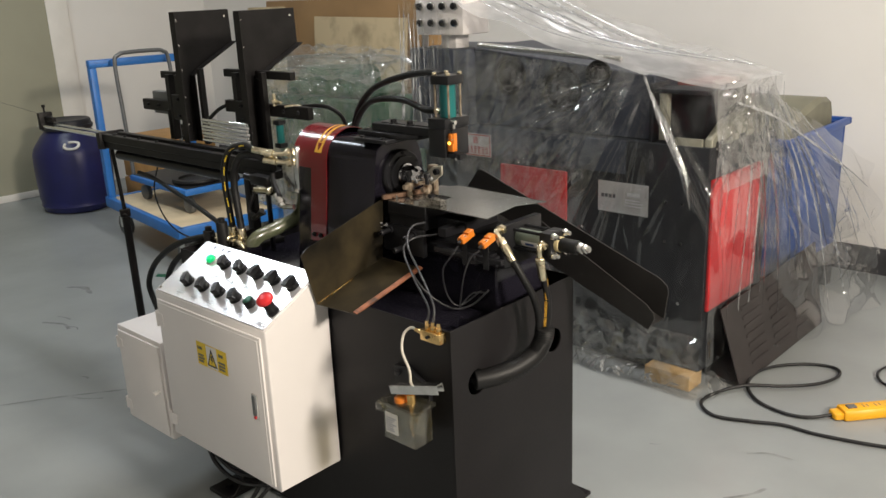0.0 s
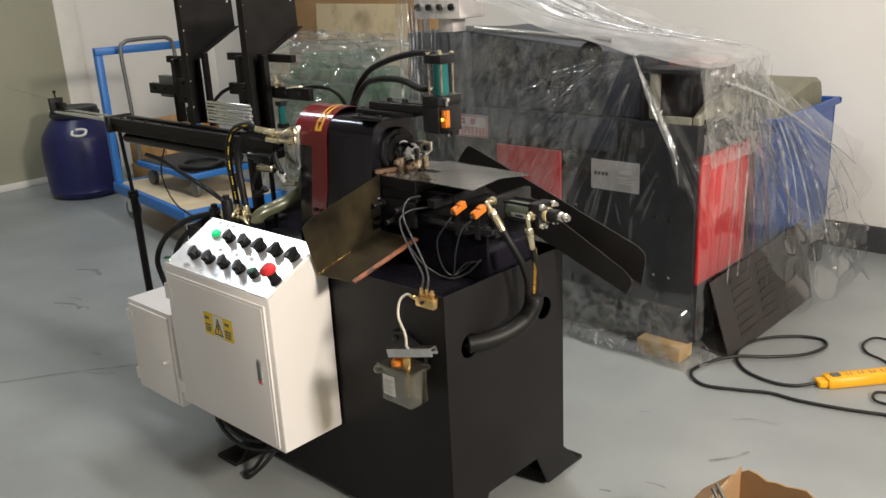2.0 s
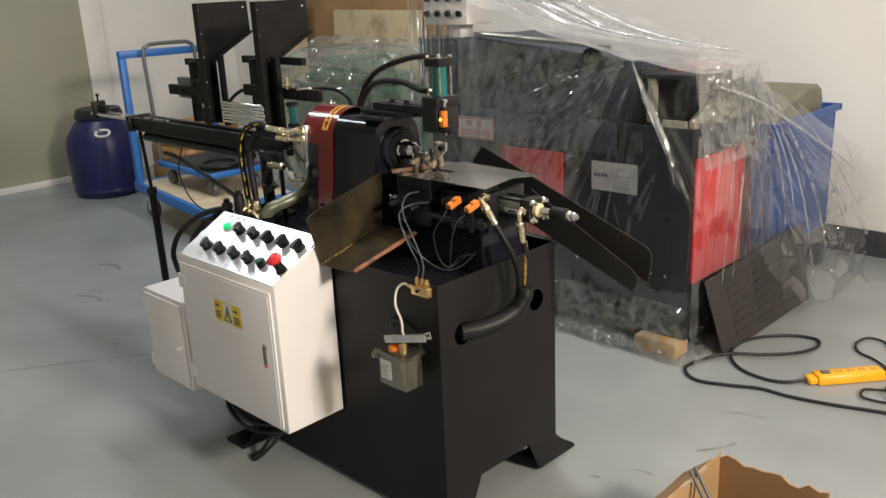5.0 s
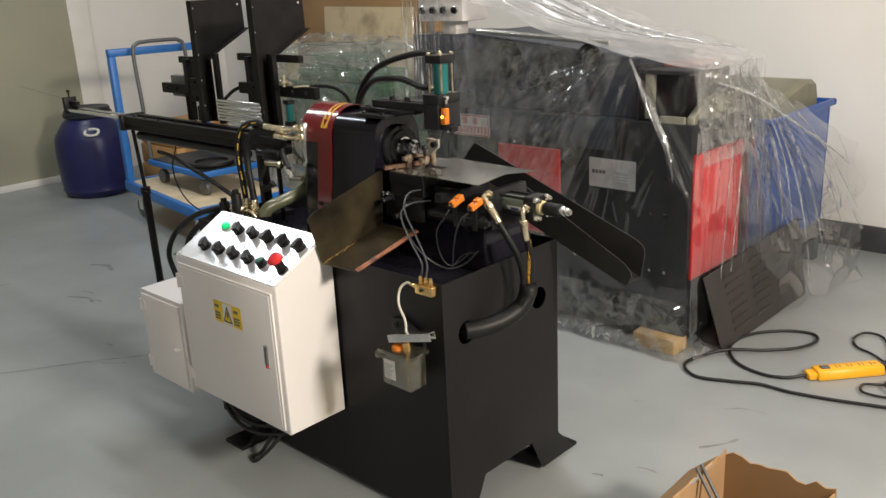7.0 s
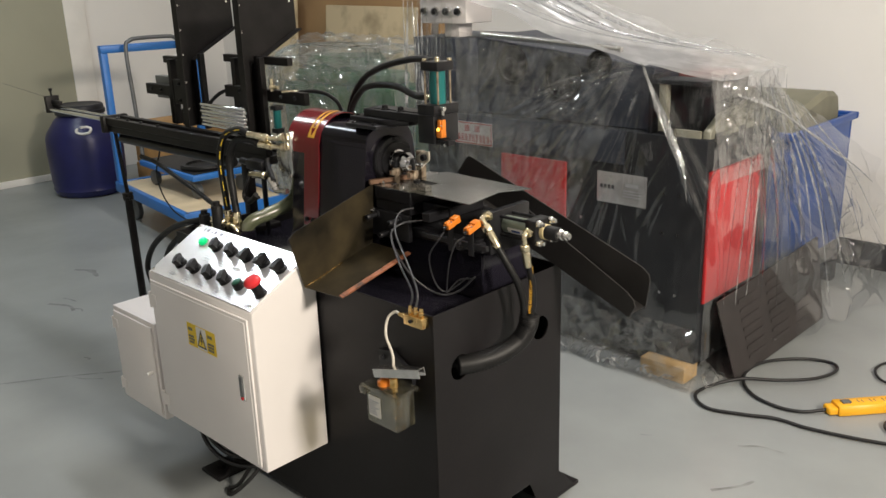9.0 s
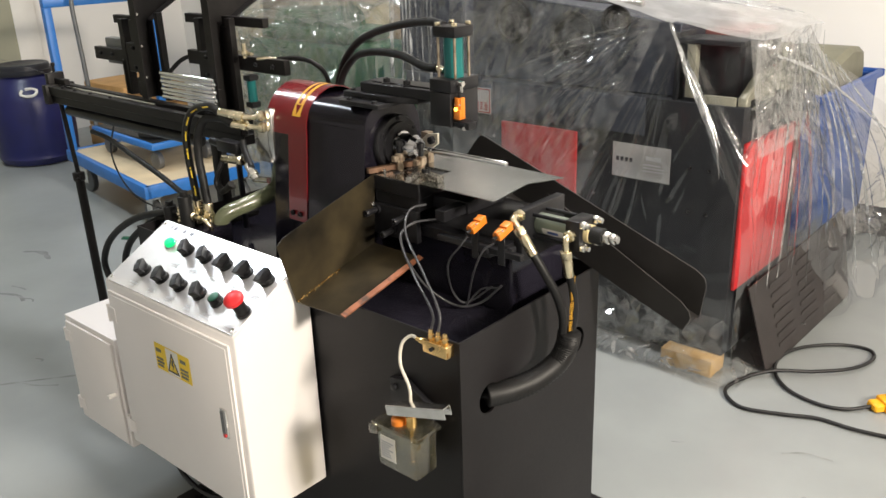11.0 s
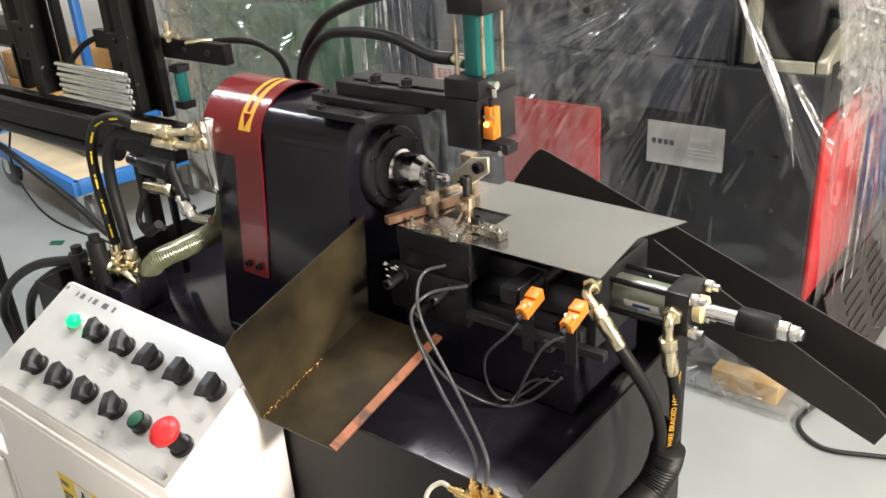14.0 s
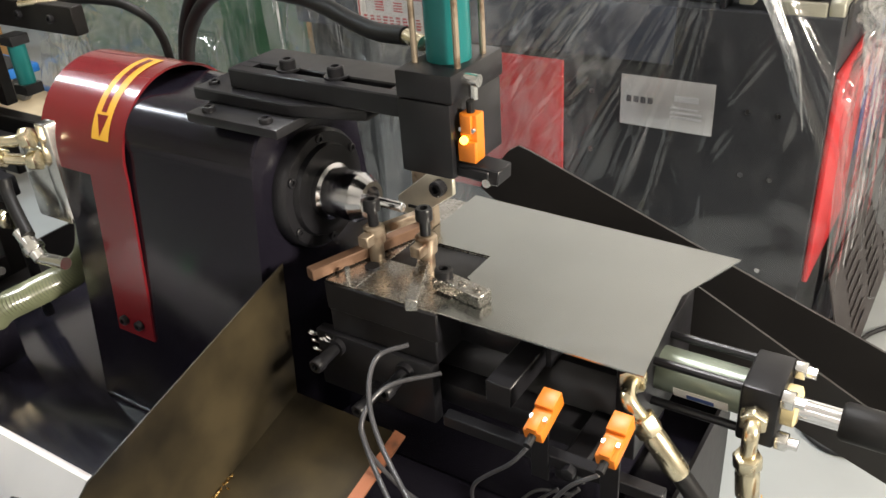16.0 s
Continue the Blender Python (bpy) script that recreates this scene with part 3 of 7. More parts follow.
def build_bed():
    """The fixed pedestal below the slide, with the feed cylinder and the switch rail."""
    part("pedestal", slab([(-1.66, 0.643), (-1.66, 0.775), (-1.352, 0.775), (-1.352, 0.643)], "y", 1.80, 1.985, 0.004), "bench", machine, "dark pedestal under the slide")
    part("bed_plate", box(-1.60, -1.332, 1.775, 1.975, 0.775, 0.800, 0.002), "steel_black", machine)
    part("dovetail", slab([(1.80, 0.80), (1.82, 0.834), (1.94, 0.834), (1.96, 0.80)], "x", -1.60, -1.34, 0.001), "steel_black", machine)
    part("cylinder_bracket", box(-1.338, -1.318, 1.79, 1.935, 0.770, 0.872, 0.002), "steel_black", machine, "black end bracket of the slide")
    rail = part("switch_rail", box(-1.470, -1.268, 1.716, 1.728, 0.806, 0.818, 0.001, 1), "steel_black", machine, "slotted switch rail")
    part("rail_arm", box(-1.36, -1.34, 1.716, 1.80, 0.796, 0.806, 0.001, 1), "steel_black", rail)
    for x in (-1.373, -1.311):
        part("switch_angle", box(x - 0.008, x + 0.008, 1.714, 1.7165, 0.790, 0.848, 0.0005, 1), "steel_black", rail)
        ob = sensor("proximity_switch", (x + 0.002, 1.718, 0.858), (0.0, 0.96, 0.28), (0, -0.28, 0.96), machine, False)
    part("rail_bolt", hexagon((-1.345, 1.716, 0.812), (-1.345, 1.708, 0.812), 0.006), "steel_black", rail)
    # feed cylinder along x
    y, z = 1.850, 0.835
    cyl = part("feed_cylinder", lathe((-1.318, y, z), (-1.2, y, z), [(0, 0.0205), (0.080, 0.0205)], 32), "greygreen", machine, "pale green hydraulic feed cylinder")
    part("cylinder_label", slab(arc_pts(y, z, 0.0211, 185, 228, 6) + arc_pts(y, z, 0.0206, 228, 185, 6), "x", -1.300, -1.252, 0), "label", cyl)
    part("label_print", slab(arc_pts(y, z, 0.0215, 197, 215, 5) + arc_pts(y, z, 0.0207, 215, 197, 5), "x", -1.288, -1.264, 0), "blue_ink", cyl)
    part("rear_head", box(-1.242, -1.210, y - 0.029, y + 0.029, z - 0.029, z + 0.029, 0.003), "steel_black", cyl)
    for sy in (-1, 1):
        for sz in (-1, 1):
            a, b = y + sy * 0.022, z + sz * 0.022
            part("tie_rod", rod((-1.318, a, b), (-1.242, a, b), 0.004, 10), "steel_black", cyl)
            part("tie_nut", join(hexagon((-1.210, a, b), (-1.200, a, b), 0.0088), rod((-1.200, a, b), (-1.192, a, b), 0.005, 10)), "nickel", cyl)
    part("gland_ring", lathe((-1.210, y, z), (-1.1, y, z), [(0, 0.018), (0.010, 0.018), (0.012, 0.014)], 28), "cream", cyl)


def build_slide():
    """The moving slide: block, catch plate, tools, side channel, rod with its boot."""
    o = (-1.55, 1.85, 0.85)
    s = part("slide", join(box(-1.622, -1.492, 1.755, 1.96, 0.862, 0.8935, 0.0015, 1), box(-1.622, -1.496, 1.758, 1.955, 0.834, 0.862, 0.0015, 1)), "steel_black", machine, "black slide block with a ground top", origin=o)
    part("top_face", join(box(-1.621, -1.585, 1.757, 1.957, 0.8936, 0.8952, 0.0003, 1), box(-1.585, -1.492, 1.757, 1.815, 0.8936, 0.8952, 0.0003, 1),
                          box(-1.585, -1.492, 1.862, 1.957, 0.8936, 0.8952, 0.0003, 1)), "steel", s, "ground steel top of the slide")
    part("slot_floor", box(-1.584, -1.493, 1.816, 1.861, 0.8936, 0.8942, 0), "rubber", s)
    part("apron", box(-1.640, -1.500, 1.752, 1.766, 0.765, 0.834, 0.002), "steel_black", s, "black apron plate of the slide")
    for x, z in ((-1.612, 0.828), (-1.530, 0.826), (-1.566, 0.790)):
        part("apron_bolt", join(rod((x, 1.752, z - 0.006), (x, 1.746, z - 0.006), 0.0095, 18), rod((x, 1.746, z - 0.006), (x, 1.722, z - 0.008), 0.0062, 14), socket_bolt((x, 1.724, z - 0.008), (0, -1, 0), 0.0075, 0.010)), "steel_black", s)
    for i in range(26):
        rnd = random.Random(i)
        x, z = -1.632 + rnd.uniform(-0.012, 0.016), 0.820 + rnd.uniform(-0.012, 0.012)
        if i < 9:
            part("swarf_chip", hose([(x, 1.750, z), (x + 0.006, 1.744, z + 0.004), (x + 0.002, 1.741, z + 0.008), (x - 0.004, 1.746, z + 0.005)], 0.0012, 5, 4), "bright", s)
    # catch plate with its cut-out
    bm = bmesh.new()
    ring = [(-1.492, 1.756, 0.8956), (-1.299, 1.757, 0.8935), (-1.308, 1.873, 0.8985), (-1.497, 1.862, 0.8956), (-1.497, 1.818, 0.8956), (-1.492, 1.816, 0.8956),
            (-1.282, 1.966, 0.8925), (-1.578, 1.972, 0.8956), (-1.578, 1.862, 0.8956)]
    vs = [bm.verts.new(q) for q in ring]
    bm.faces.new([vs[i] for i in (0, 1, 2, 3, 4, 5)])
    bm.faces.new([vs[i] for i in (3, 2, 6, 7, 8)])
    bmesh.ops.triangulate(bm, faces=bm.faces[:])
    ext = bmesh.ops.extrude_face_region(bm, geom=bm.faces[:])
    bmesh.ops.translate(bm, vec=(0, 0, 0.0016), verts=[v for v in ext["geom"] if isinstance(v, bmesh.types.BMVert)])
    part("catch_plate", finish(bm, 30), "sheet", s, "flat grey sheet-steel catch plate")
    # plate clamp with three screws
    part("plate_clamp", turned(box(-0.029, 0.029, -0.009, 0.009, 0, 0.013, 0.001, 1), pose(-1.486, 1.790, 0.8972, 0, 0, -10)), "steel", s, "small steel clamp bar with screws")
    part("clamp_screw", socket_bolt((-1.507, 1.794, 0.910), (0, 0, 1), 0.0088, 0.008), "steel_black", s)
    for x in (-1.484, -1.467):
        part("clamp_screw", socket_bolt((x, 1.790 - 0.17 * (x + 1.486), 0.9095), (0, 0, 1), 0.0042, 0.002), "steel", s)
    # tool posts, tool bits and the brown flat bar
    part("guide_bar", turned(box(-0.055, 0.078, -0.006, 0.006, 0, 0.012, 0.001, 1), pose(-1.613, 1.800, 0.8965, 0, 0, 70)), "brown_bar", s, "brown flat bar laid across the slide")
    part("guide_pin", rod((-1.603, 1.770, 0.895), (-1.603, 1.770, 0.906), 0.003, 10), "steel", s)
    for x, y in ((-1.598, 1.812), (-1.541, 1.818)):
        part("tool_post", join(lathe((x, y, 0.8935), (x, y, 1.2), [(0, 0.0075), (0.022, 0.0075), (0.022, 0.0105), (0.038, 0.0105), (0.040, 0.008)], 20), box(x - 0.006, x + 0.006, y - 0.02, y + 0.012, 0.917, 0.929, 0.001, 1)), "tool", s, "worn steel tool post")
        part("post_screw", join(rod((x, y, 0.933), (x, y, 0.950), 0.0052, 14), socket_bolt((x, y, 0.950), (0, 0, 1), 0.0085, 0.012)), "steel_black", s)
    part("tool_bit", turned(box(-0.045, 0.045, -0.006, 0.006, -0.006, 0.006, 0.0008, 1), pose(-1.531, 1.788, 0.9025, 0, 0, 114)), "steel", s, "ground steel tool bit")
    part("tool_bit", turned(box(-0.022, 0.022, -0.0045, 0.0045, -0.0045, 0.0045, 0.0008, 1), pose(-1.583, 1.838, 0.928, 0, -6, 55)), "tool", s)
    part("set_screw", rod((-1.592, 1.795, 0.8952), (-1.592, 1.795, 0.8975), 0.0075, 18), "steel_black", s)
    part("stop_plate", slab([(-1.614, 0.913), (-1.594, 0.911), (-1.546, 0.946), (-1.546, 0.969), (-1.577, 0.964), (-1.616, 0.931)], "y", 1.878, 1.884, 0.001), "cream_steel", s, "pale chamfered stop plate with a bolt")
    # Black strip on the uncut plate paints the shade of its slot.
    part("stop_slot_shade", box(-1.602, -1.592, 1.8765, 1.8785, 0.922, 0.925, 0), "rubber", s)
    part("stop_bolt", socket_bolt((-1.561, 1.878, 0.953), (0, -1, 0), 0.0085, 0.010), "steel_black", s)
    part("stop_post", box(-1.600, -1.580, 1.884, 1.902, 0.8955, 0.965, 0.001, 1), "tool", s)
    # side channel that slopes away: floor and two walls
    zt = lambda x: 0.926 - 0.373 * (x + 1.566)
    zn = lambda x: 0.842 - 0.517 * (x + 1.339)
    xe = -1.000
    far = [(-1.622, 0.862), (-1.596, 0.898), (-1.580, 0.918), (-1.568, 0.926), (-1.555, 0.923), (xe - 0.022, zt(xe - 0.022)), (xe - 0.004, zt(xe) - 0.006), (xe, zt(xe) - 0.022), (xe - 0.010, zt(xe) - 0.095), (-1.58, 0.832)]
    part("channel_wall", slab(far, "y", 2.055, 2.058, 0), "dark_sheet", s, "dark sheet wall of the sloping channel")
    near = [(-1.34, zn(-1.34)), (xe - 0.022, zn(xe - 0.022)), (xe - 0.004, zn(xe) - 0.006), (xe, zn(xe) - 0.020), (xe - 0.014, zt(xe) - 0.098), (-1.34, zt(-1.34) - 0.098)]
    part("channel_wall", slab(near, "y", 1.992, 1.995, 0), "dark_sheet", s, "dark sheet wall of the sloping channel")
    part("channel_floor", quad_plate((-1.58, 1.995, zt(-1.58) - 0.095), (xe - 0.012, 1.995, zt(xe - 0.012) - 0.095), (xe - 0.012, 2.055, zt(xe - 0.012) - 0.095), (-1.58, 2.055, zt(-1.58) - 0.095), 0.002), "dark_sheet", s)
    part("channel_bracket", box(-1.56, -1.50, 1.955, 2.000, 0.838, 0.858, 0.001, 1), "steel_black", s)
    # piston rod, boot and stop nut
    y, z = 1.850, 0.835
    part("slide_nut", box(-1.500, -1.40, 1.80, 1.92, 0.836, 0.862, 0.002), "steel_black", s)
    part("piston_rod", rod((-1.30, y, z), (-1.150, y, z), 0.0095, 20), "bright", s, "bright piston rod")
    part("rod_boot", lathe((-1.162, y, z), (-1, y, z), [(0, 0.0145), (0.003, 0.0165), (0.044, 0.0165), (0.047, 0.0145)], 28), "rubber", s, "black rubber sleeve")
    part("stop_nut", join(hexagon((-1.116, y, z), (-1.102, y, z), 0.0132), hexagon((-1.101, y, z), (-1.091, y, z), 0.0108), rod((-1.091, y, z), (-1.086, y, z), 0.007, 12)), "nickel", s)
    part("dog", box(-1.43, -1.405, 1.732, 1.800, 0.838, 0.860, 0.001, 1), "steel_black", s)
    return s


M["head"] = material("olive_grey_casting", (0.34, 0.33, 0.26), 0.42, 0.3, 0.2, 14, 0.1, 90)
M["headstock"] = material("headstock_enamel", (0.009, 0.008, 0.013), 0.17, 0, 0.2, 4, 0.2, 40, spec=0.35)
M["nose"] = material("polished_spindle_steel", (0.55, 0.55, 0.57), 0.16, 1.0, 0.04, 20, 0.0, 40)
M["cream_steel"] = material("pale_ground_steel", (0.62, 0.58, 0.48), 0.35, 0.7, 0.1, 40)
build_bench()
build_headstock()
build_arm()
build_bed()
slide = build_slide()
# swinging gate under the block: hinged at its upper end
GATE = (-1.499, 1.815, 1.020)
gate = part("gate_lever", join(box(-1.506, -1.492, 1.800, 1.824, 0.974, 1.026, 0.0012, 1)), "steel_black", machine, "black swinging gate lever", origin=GATE)
part("gate_pin", rod((-1.504, 1.797, 0.984), (-1.504, 1.800, 0.984), 0.004, 12), "nickel", gate)
# chip chute hung on the front of the slide base
A, B, C = (-1.680, 1.481, 0.823), (-1.681, 1.519, 0.684), (-1.534, 1.517, 0.692)
A2, B2, C2 = (-1.682, 1.758, 0.897), (-1.679, 1.742, 0.744), (-1.536, 1.742, 0.742)


def patch(a, b, c, d, thick=0.002, n=16, corner=False):
    """A gently twisted sheet with four corners, smooth, with thickness; corner: the first one is cut back."""
    a, b, c, d = (Vector(q) for q in (a, b, c, d))
    nrm = (c - a).cross(d - b).normalized() * thick
    bm = bmesh.new()

    def at(i, j):
        i = max(i, 0.9 - 0.9 * min(1, (j / n) / 0.07) ** 0.5) if corner else i
        return a.lerp(b, i / n).lerp(d.lerp(c, i / n), j / n)

    g = [[[bm.verts.new(at(i, j) + nrm * s) for j in range(n + 1)] for i in range(n + 1)] for s in (0, 1)]
    for s in (0, 1):
        for i in range(n):
            for j in range(n):
                bm.faces.new((g[s][i][j], g[s][i + 1][j], g[s][i + 1][j + 1], g[s][i][j + 1]))
    for i in range(n):
        for e in (0, n):
            bm.faces.new((g[0][i][e], g[0][i + 1][e], g[1][i + 1][e], g[1][i][e]))
            bm.faces.new((g[0][e][i], g[0][e][i + 1], g[1][e][i + 1], g[1][e][i]))
    return finish(bm, 40)


chute = part("chip_chute", patch(A, B, B2, A2, 0.002, corner=True), "chute", machine, "oily raw sheet-steel chip chute with a rusty edge")
part("chute_floor", patch(B, C, C2, B2, 0.002), "chute", chute)
part("chute_edge", quad_plate((C[0] - 0.012, C[1], C[2] + 0.003), C, C2, (C2[0] - 0.012, C2[1], C2[2] + 0.003), 0.0035), "rust", chute, "rust-red edge strip")
for i in range(52):
    rnd = random.Random(100 + i)
    f = i / 51 * 0.52
    p = Vector(B).lerp(Vector(B2), f) + Vector((0.004 + rnd.uniform(-0.001, 0.002) + (0.006 if i % 9 == 0 else 0), 0, 0.003 + rnd.uniform(0, 0.001)))
    part("swarf_chip", turned(box(-0.0014, 0.0014, -0.0009, 0.0009, -0.0008, 0.0008, 0), pose(*p, rnd.uniform(0, 90), 0, rnd.uniform(0, 180))), "brass", chute)


# ---- control cabinet ----
CX0, CX1, CY = -2.170, -1.688, 1.367
CB, CT, CS, CYS = 0.237, 0.661, 0.755, 1.540
control = thing("control_cabinet", (-1.93, 1.46, CB), "white powder-coated control cabinet with sloping switch panel", "control cabinet")


def on_panel(x, s, h=0.0):
    """A place on the sloping panel: x, share of the slope, height above it."""
    n = Vector((0, -(CS - CT), CYS - CY)).normalized()
    return Vector((x, CY + (CYS - CY) * s, CT + (CS - CT) * s)) + n * h, n


def build_control():
    part("body", slab([(CY, CB), (CY, CT), (CYS, CS), (1.548, CS - 0.004), (1.560, 0.715), (1.560, CB)], "x", CX0, CX1, 0.003), "cabinet", control)
    a, n = on_panel(CX0 + 0.006, 0.02)
    b, _ = on_panel(CX1 - 0.006, 0.02)
    c, _ = on_panel(CX1 - 0.006, 0.99)
    d, _ = on_panel(CX0 + 0.006, 0.99)
    panel = part("switch_panel", quad_plate(a, b, c, d, 0.0025), "panel", control, "brushed metal switch panel")
    for x, s in ((CX0 + 0.016, 0.07), (CX1 - 0.016, 0.07), (CX1 - 0.016, 0.94), (CX0 + 0.016, 0.94)):
        p, n = on_panel(x, s, 0.0024)
        part("panel_screw", rod(p, p + n * 0.002, 0.004, 12), "nickel", panel)
    # door with a folded border, hinges, lock and warning sticker
    door = part("door", box(CX0 + 0.014, CX1 - 0.014, CY - 0.007, CY - 0.0005, CB + 0.012, CT - 0.018, 0.003), "cabinet", control)
    part("door_field", box(CX0 + 0.022, CX1 - 0.022, CY - 0.0088, CY - 0.0065, CB + 0.02, CT - 0.026, 0.0015), "cabinet", door)
    for z in (CB + 0.055, CT - 0.075):
        part("hinge", join(rod((CX0 + 0.009, CY - 0.006, z - 0.022), (CX0 + 0.009, CY - 0.006, z + 0.022), 0.0055, 12), box(CX0 + 0.009, CX0 + 0.040, CY - 0.0105, CY - 0.0085, z - 0.018, z + 0.018, 0.0008, 1)), "cabinet", door)
    lock = part("lock", box(-1.752, -1.732, CY - 0.013, CY - 0.0085, 0.424, 0.492, 0.002), "nickel", door, "flush metal swing lock")
    part("lock_lever", box(-1.748, -1.736, CY - 0.016, CY - 0.0125, 0.436, 0.487, 0.0015), "grey_pipe", lock)
    part("lock_button", rod((-1.742, CY - 0.0125, 0.431), (-1.742, CY - 0.0155, 0.431), 0.0045, 14), "red_button", lock)
    yl = CY - 0.0092
    st = part("warning_sticker", box(-1.977, -1.846, yl - 0.0006, yl, 0.507, 0.570, 0), "yellow", door, "yellow electrical warning sticker")
    part("warning_field", box(-1.934, -1.888, yl - 0.0010, yl - 0.0006, 0.509, 0.568, 0), "label", st)
    part("warning_triangle", slab([(-1.931, 0.516), (-1.891, 0.516), (-1.911, 0.560)], "y", yl - 0.0014, yl - 0.0010, 0), "yellow", st)
    part("warning_triangle_edge", join(*[slab([(x0, z0), (x1, z1), (x1 + w, z1), (x0 + w, z0)], "y", yl - 0.0018, yl - 0.0014, 0) for x0, z0, x1, z1, w in ((-1.932, 0.515, -1.912, 0.561, 0.004), (-1.894, 0.515, -1.914, 0.561, 0.004))], box(-1.932, -1.890, yl - 0.0018, yl - 0.0014, 0.5145, 0.518, 0)), "ink", st)
    part("warning_bolt", slab([(-1.913, 0.545), (-1.907, 0.545), (-1.910, 0.535), (-1.905, 0.535), (-1.914, 0.520), (-1.911, 0.531), (-1.916, 0.531)], "y", yl - 0.0018, yl - 0.0014, 0), "ink", st)
    part("warning_print", join(bars(-1.972, -1.942, 0.550, 0.562, 1, yl - 0.0008), bars(-1.972, -1.940, 0.515, 0.540, 3, yl - 0.0008, seed=3)), "olive", st)
    part("warning_print", join(bars(-1.880, -1.852, 0.550, 0.562, 1, yl - 0.0008, seed=4), bars(-1.882, -1.852, 0.515, 0.540, 3, yl - 0.0008, seed=5)), "olive", st)
    # switches
    top = [-2.005 + 0.070 * i for i in range(5)]
    low = [-2.072 + 0.070 * i for i in range(4)]
    for i, (x, s) in enumerate([(x, 0.705) for x in top] + [(x, 0.285) for x in low]):
        p, n = on_panel(x, s, 0.0025)
        ring = part("selector_switch", lathe(p, p + n, [(0, 0.0165), (0.004, 0.0165), (0.005, 0.0145), (0.012, 0.0145), (0.0125, 0.012)], 24), "knob", panel, "black rotary selector switch")
        turn = (38, 40, 10, 12, 14, 40, 36, 42, 40)[i]
        m = along(p, p + n)[0] @ pose(0, 0, 0, 0, 0, turn)
        lever = slab([(-0.0145, 0.006), (-0.0230, 0.029), (-0.0060, 0.030), (0.0165, 0.025), (0.0130, 0.006)], "x", -0.0075, 0.0075, 0.0008)
        part("selector_lever", turned(lever, m), "knob", ring)
    p, n = on_panel(-2.070, 0.705, 0.0025)
    part("pilot_lamp_ring", lathe(p, p + n, [(0, 0.0150), (0.004, 0.0150), (0.005, 0.0125)], 24), "nickel", panel)
    part("pilot_lamp", lathe(p, p + n, [(0.002, 0.0120), (0.012, 0.0120), (0.015, 0.010), (0.0165, 0.004)], 24), "green_lamp", panel, "lit green pilot lamp")
    p, n = on_panel(-1.800, 0.28, 0.0025)
    part("push_button_ring", lathe(p, p + n, [(0, 0.0150), (0.004, 0.0150), (0.005, 0.0135), (0.017, 0.0135), (0.017, 0.0112)], 24), "knob", panel)
    part("push_button", lathe(p, p + n, [(0.014, 0.0112), (0.0185, 0.0112), (0.0190, 0.010)], 24), "green_button", panel, "green push button")
    p, n = on_panel(-1.712, 0.285, 0.0025)
    stop = part("emergency_stop", lathe(p, p + n, [(0, 0.0160), (0.006, 0.0160), (0.007, 0.013), (0.036, 0.0125), (0.037, 0.012)], 24), "knob", panel, "red mushroom emergency stop")
    part("mushroom_head", lathe(p, p + n, [(0.034, 0.0135), (0.038, 0.0205), (0.045, 0.0210), (0.050, 0.0170), (0.053, 0.008), (0.0532, 0.001)], 28), "red_button", stop)
    # engraved captions as plain bars, and the maker's mark as plain shapes
    rnd = random.Random(5)
    for x, s in [(x, 0.50) for x in top] + [(x, 0.10) for x in low] + [(-1.80, 0.10), (-1.72, 0.08)]:
        for j in range(2):
            w = rnd.uniform(0.008, 0.016)
            a, n = on_panel(x - w, s - j * 0.035, 0.0026)
            b, _ = on_panel(x + w, s - j * 0.035, 0.0026)
            c, _ = on_panel(x + w, s - j * 0.035 + 0.022, 0.0026)
            d, _ = on_panel(x - w, s - j * 0.035 + 0.022, 0.0026)
            part("caption", quad_plate(a, b, c, d, 0.0003), "grey_ink", panel)
    marks = []
    for x, w in ((-2.125, 0.004), (-2.112, 0.010), (-2.088, 0.004), (-2.076, 0.010), (-2.050, 0.014), (-2.022, 0.006)):
        a, _ = on_panel(x, 0.90, 0.0026)
        b, _ = on_panel(x + w, 0.90, 0.0026)
        c, _ = on_panel(x + w, 0.95, 0.0026)
        d, _ = on_panel(x, 0.95, 0.0026)
        marks.append(quad_plate(a, b, c, d, 0.0003))
    part("maker_mark", join(*marks), "ink", panel)
    part("mounting_arm", box(-2.02, -1.86, 1.560, 1.566, 0.30, 0.60, 0), "black", control)


def build_junction():
    jb = thing("junction_cabinet", (-2.30, 1.46, 0.21), "small white powder-coated junction cabinet", "control cabinet")
    x0, x1, z0, z1 = -2.425, -2.184, 0.208, 0.503
    part("body", box(x0, x1, CY, 1.545, z0, z1, 0.003), "cabinet", jb)
    door = part("door", box(x0 + 0.010, x1 - 0.010, CY - 0.007, CY - 0.0003, z0 + 0.010, z1 - 0.012, 0.003), "cabinet", jb)
    for z in (z0 + 0.05, z1 - 0.05):
        part("hinge", join(rod((x0 + 0.007, CY - 0.006, z - 0.018), (x0 + 0.007, CY - 0.006, z + 0.018), 0.005, 12), box(x0 + 0.007, x0 + 0.034, CY - 0.0095, CY - 0.007, z - 0.014, z + 0.014, 0.0008, 1)), "cabinet", door)
    part("lock_knob", join(rod((x1 - 0.028, CY - 0.007, 0.352), (x1 - 0.028, CY - 0.022, 0.352), 0.006, 14), box(x1 - 0.034, x1 - 0.022, CY - 0.026, CY - 0.020, 0.348, 0.356, 0.0015)), "label", door)


build_control()
build_junction()

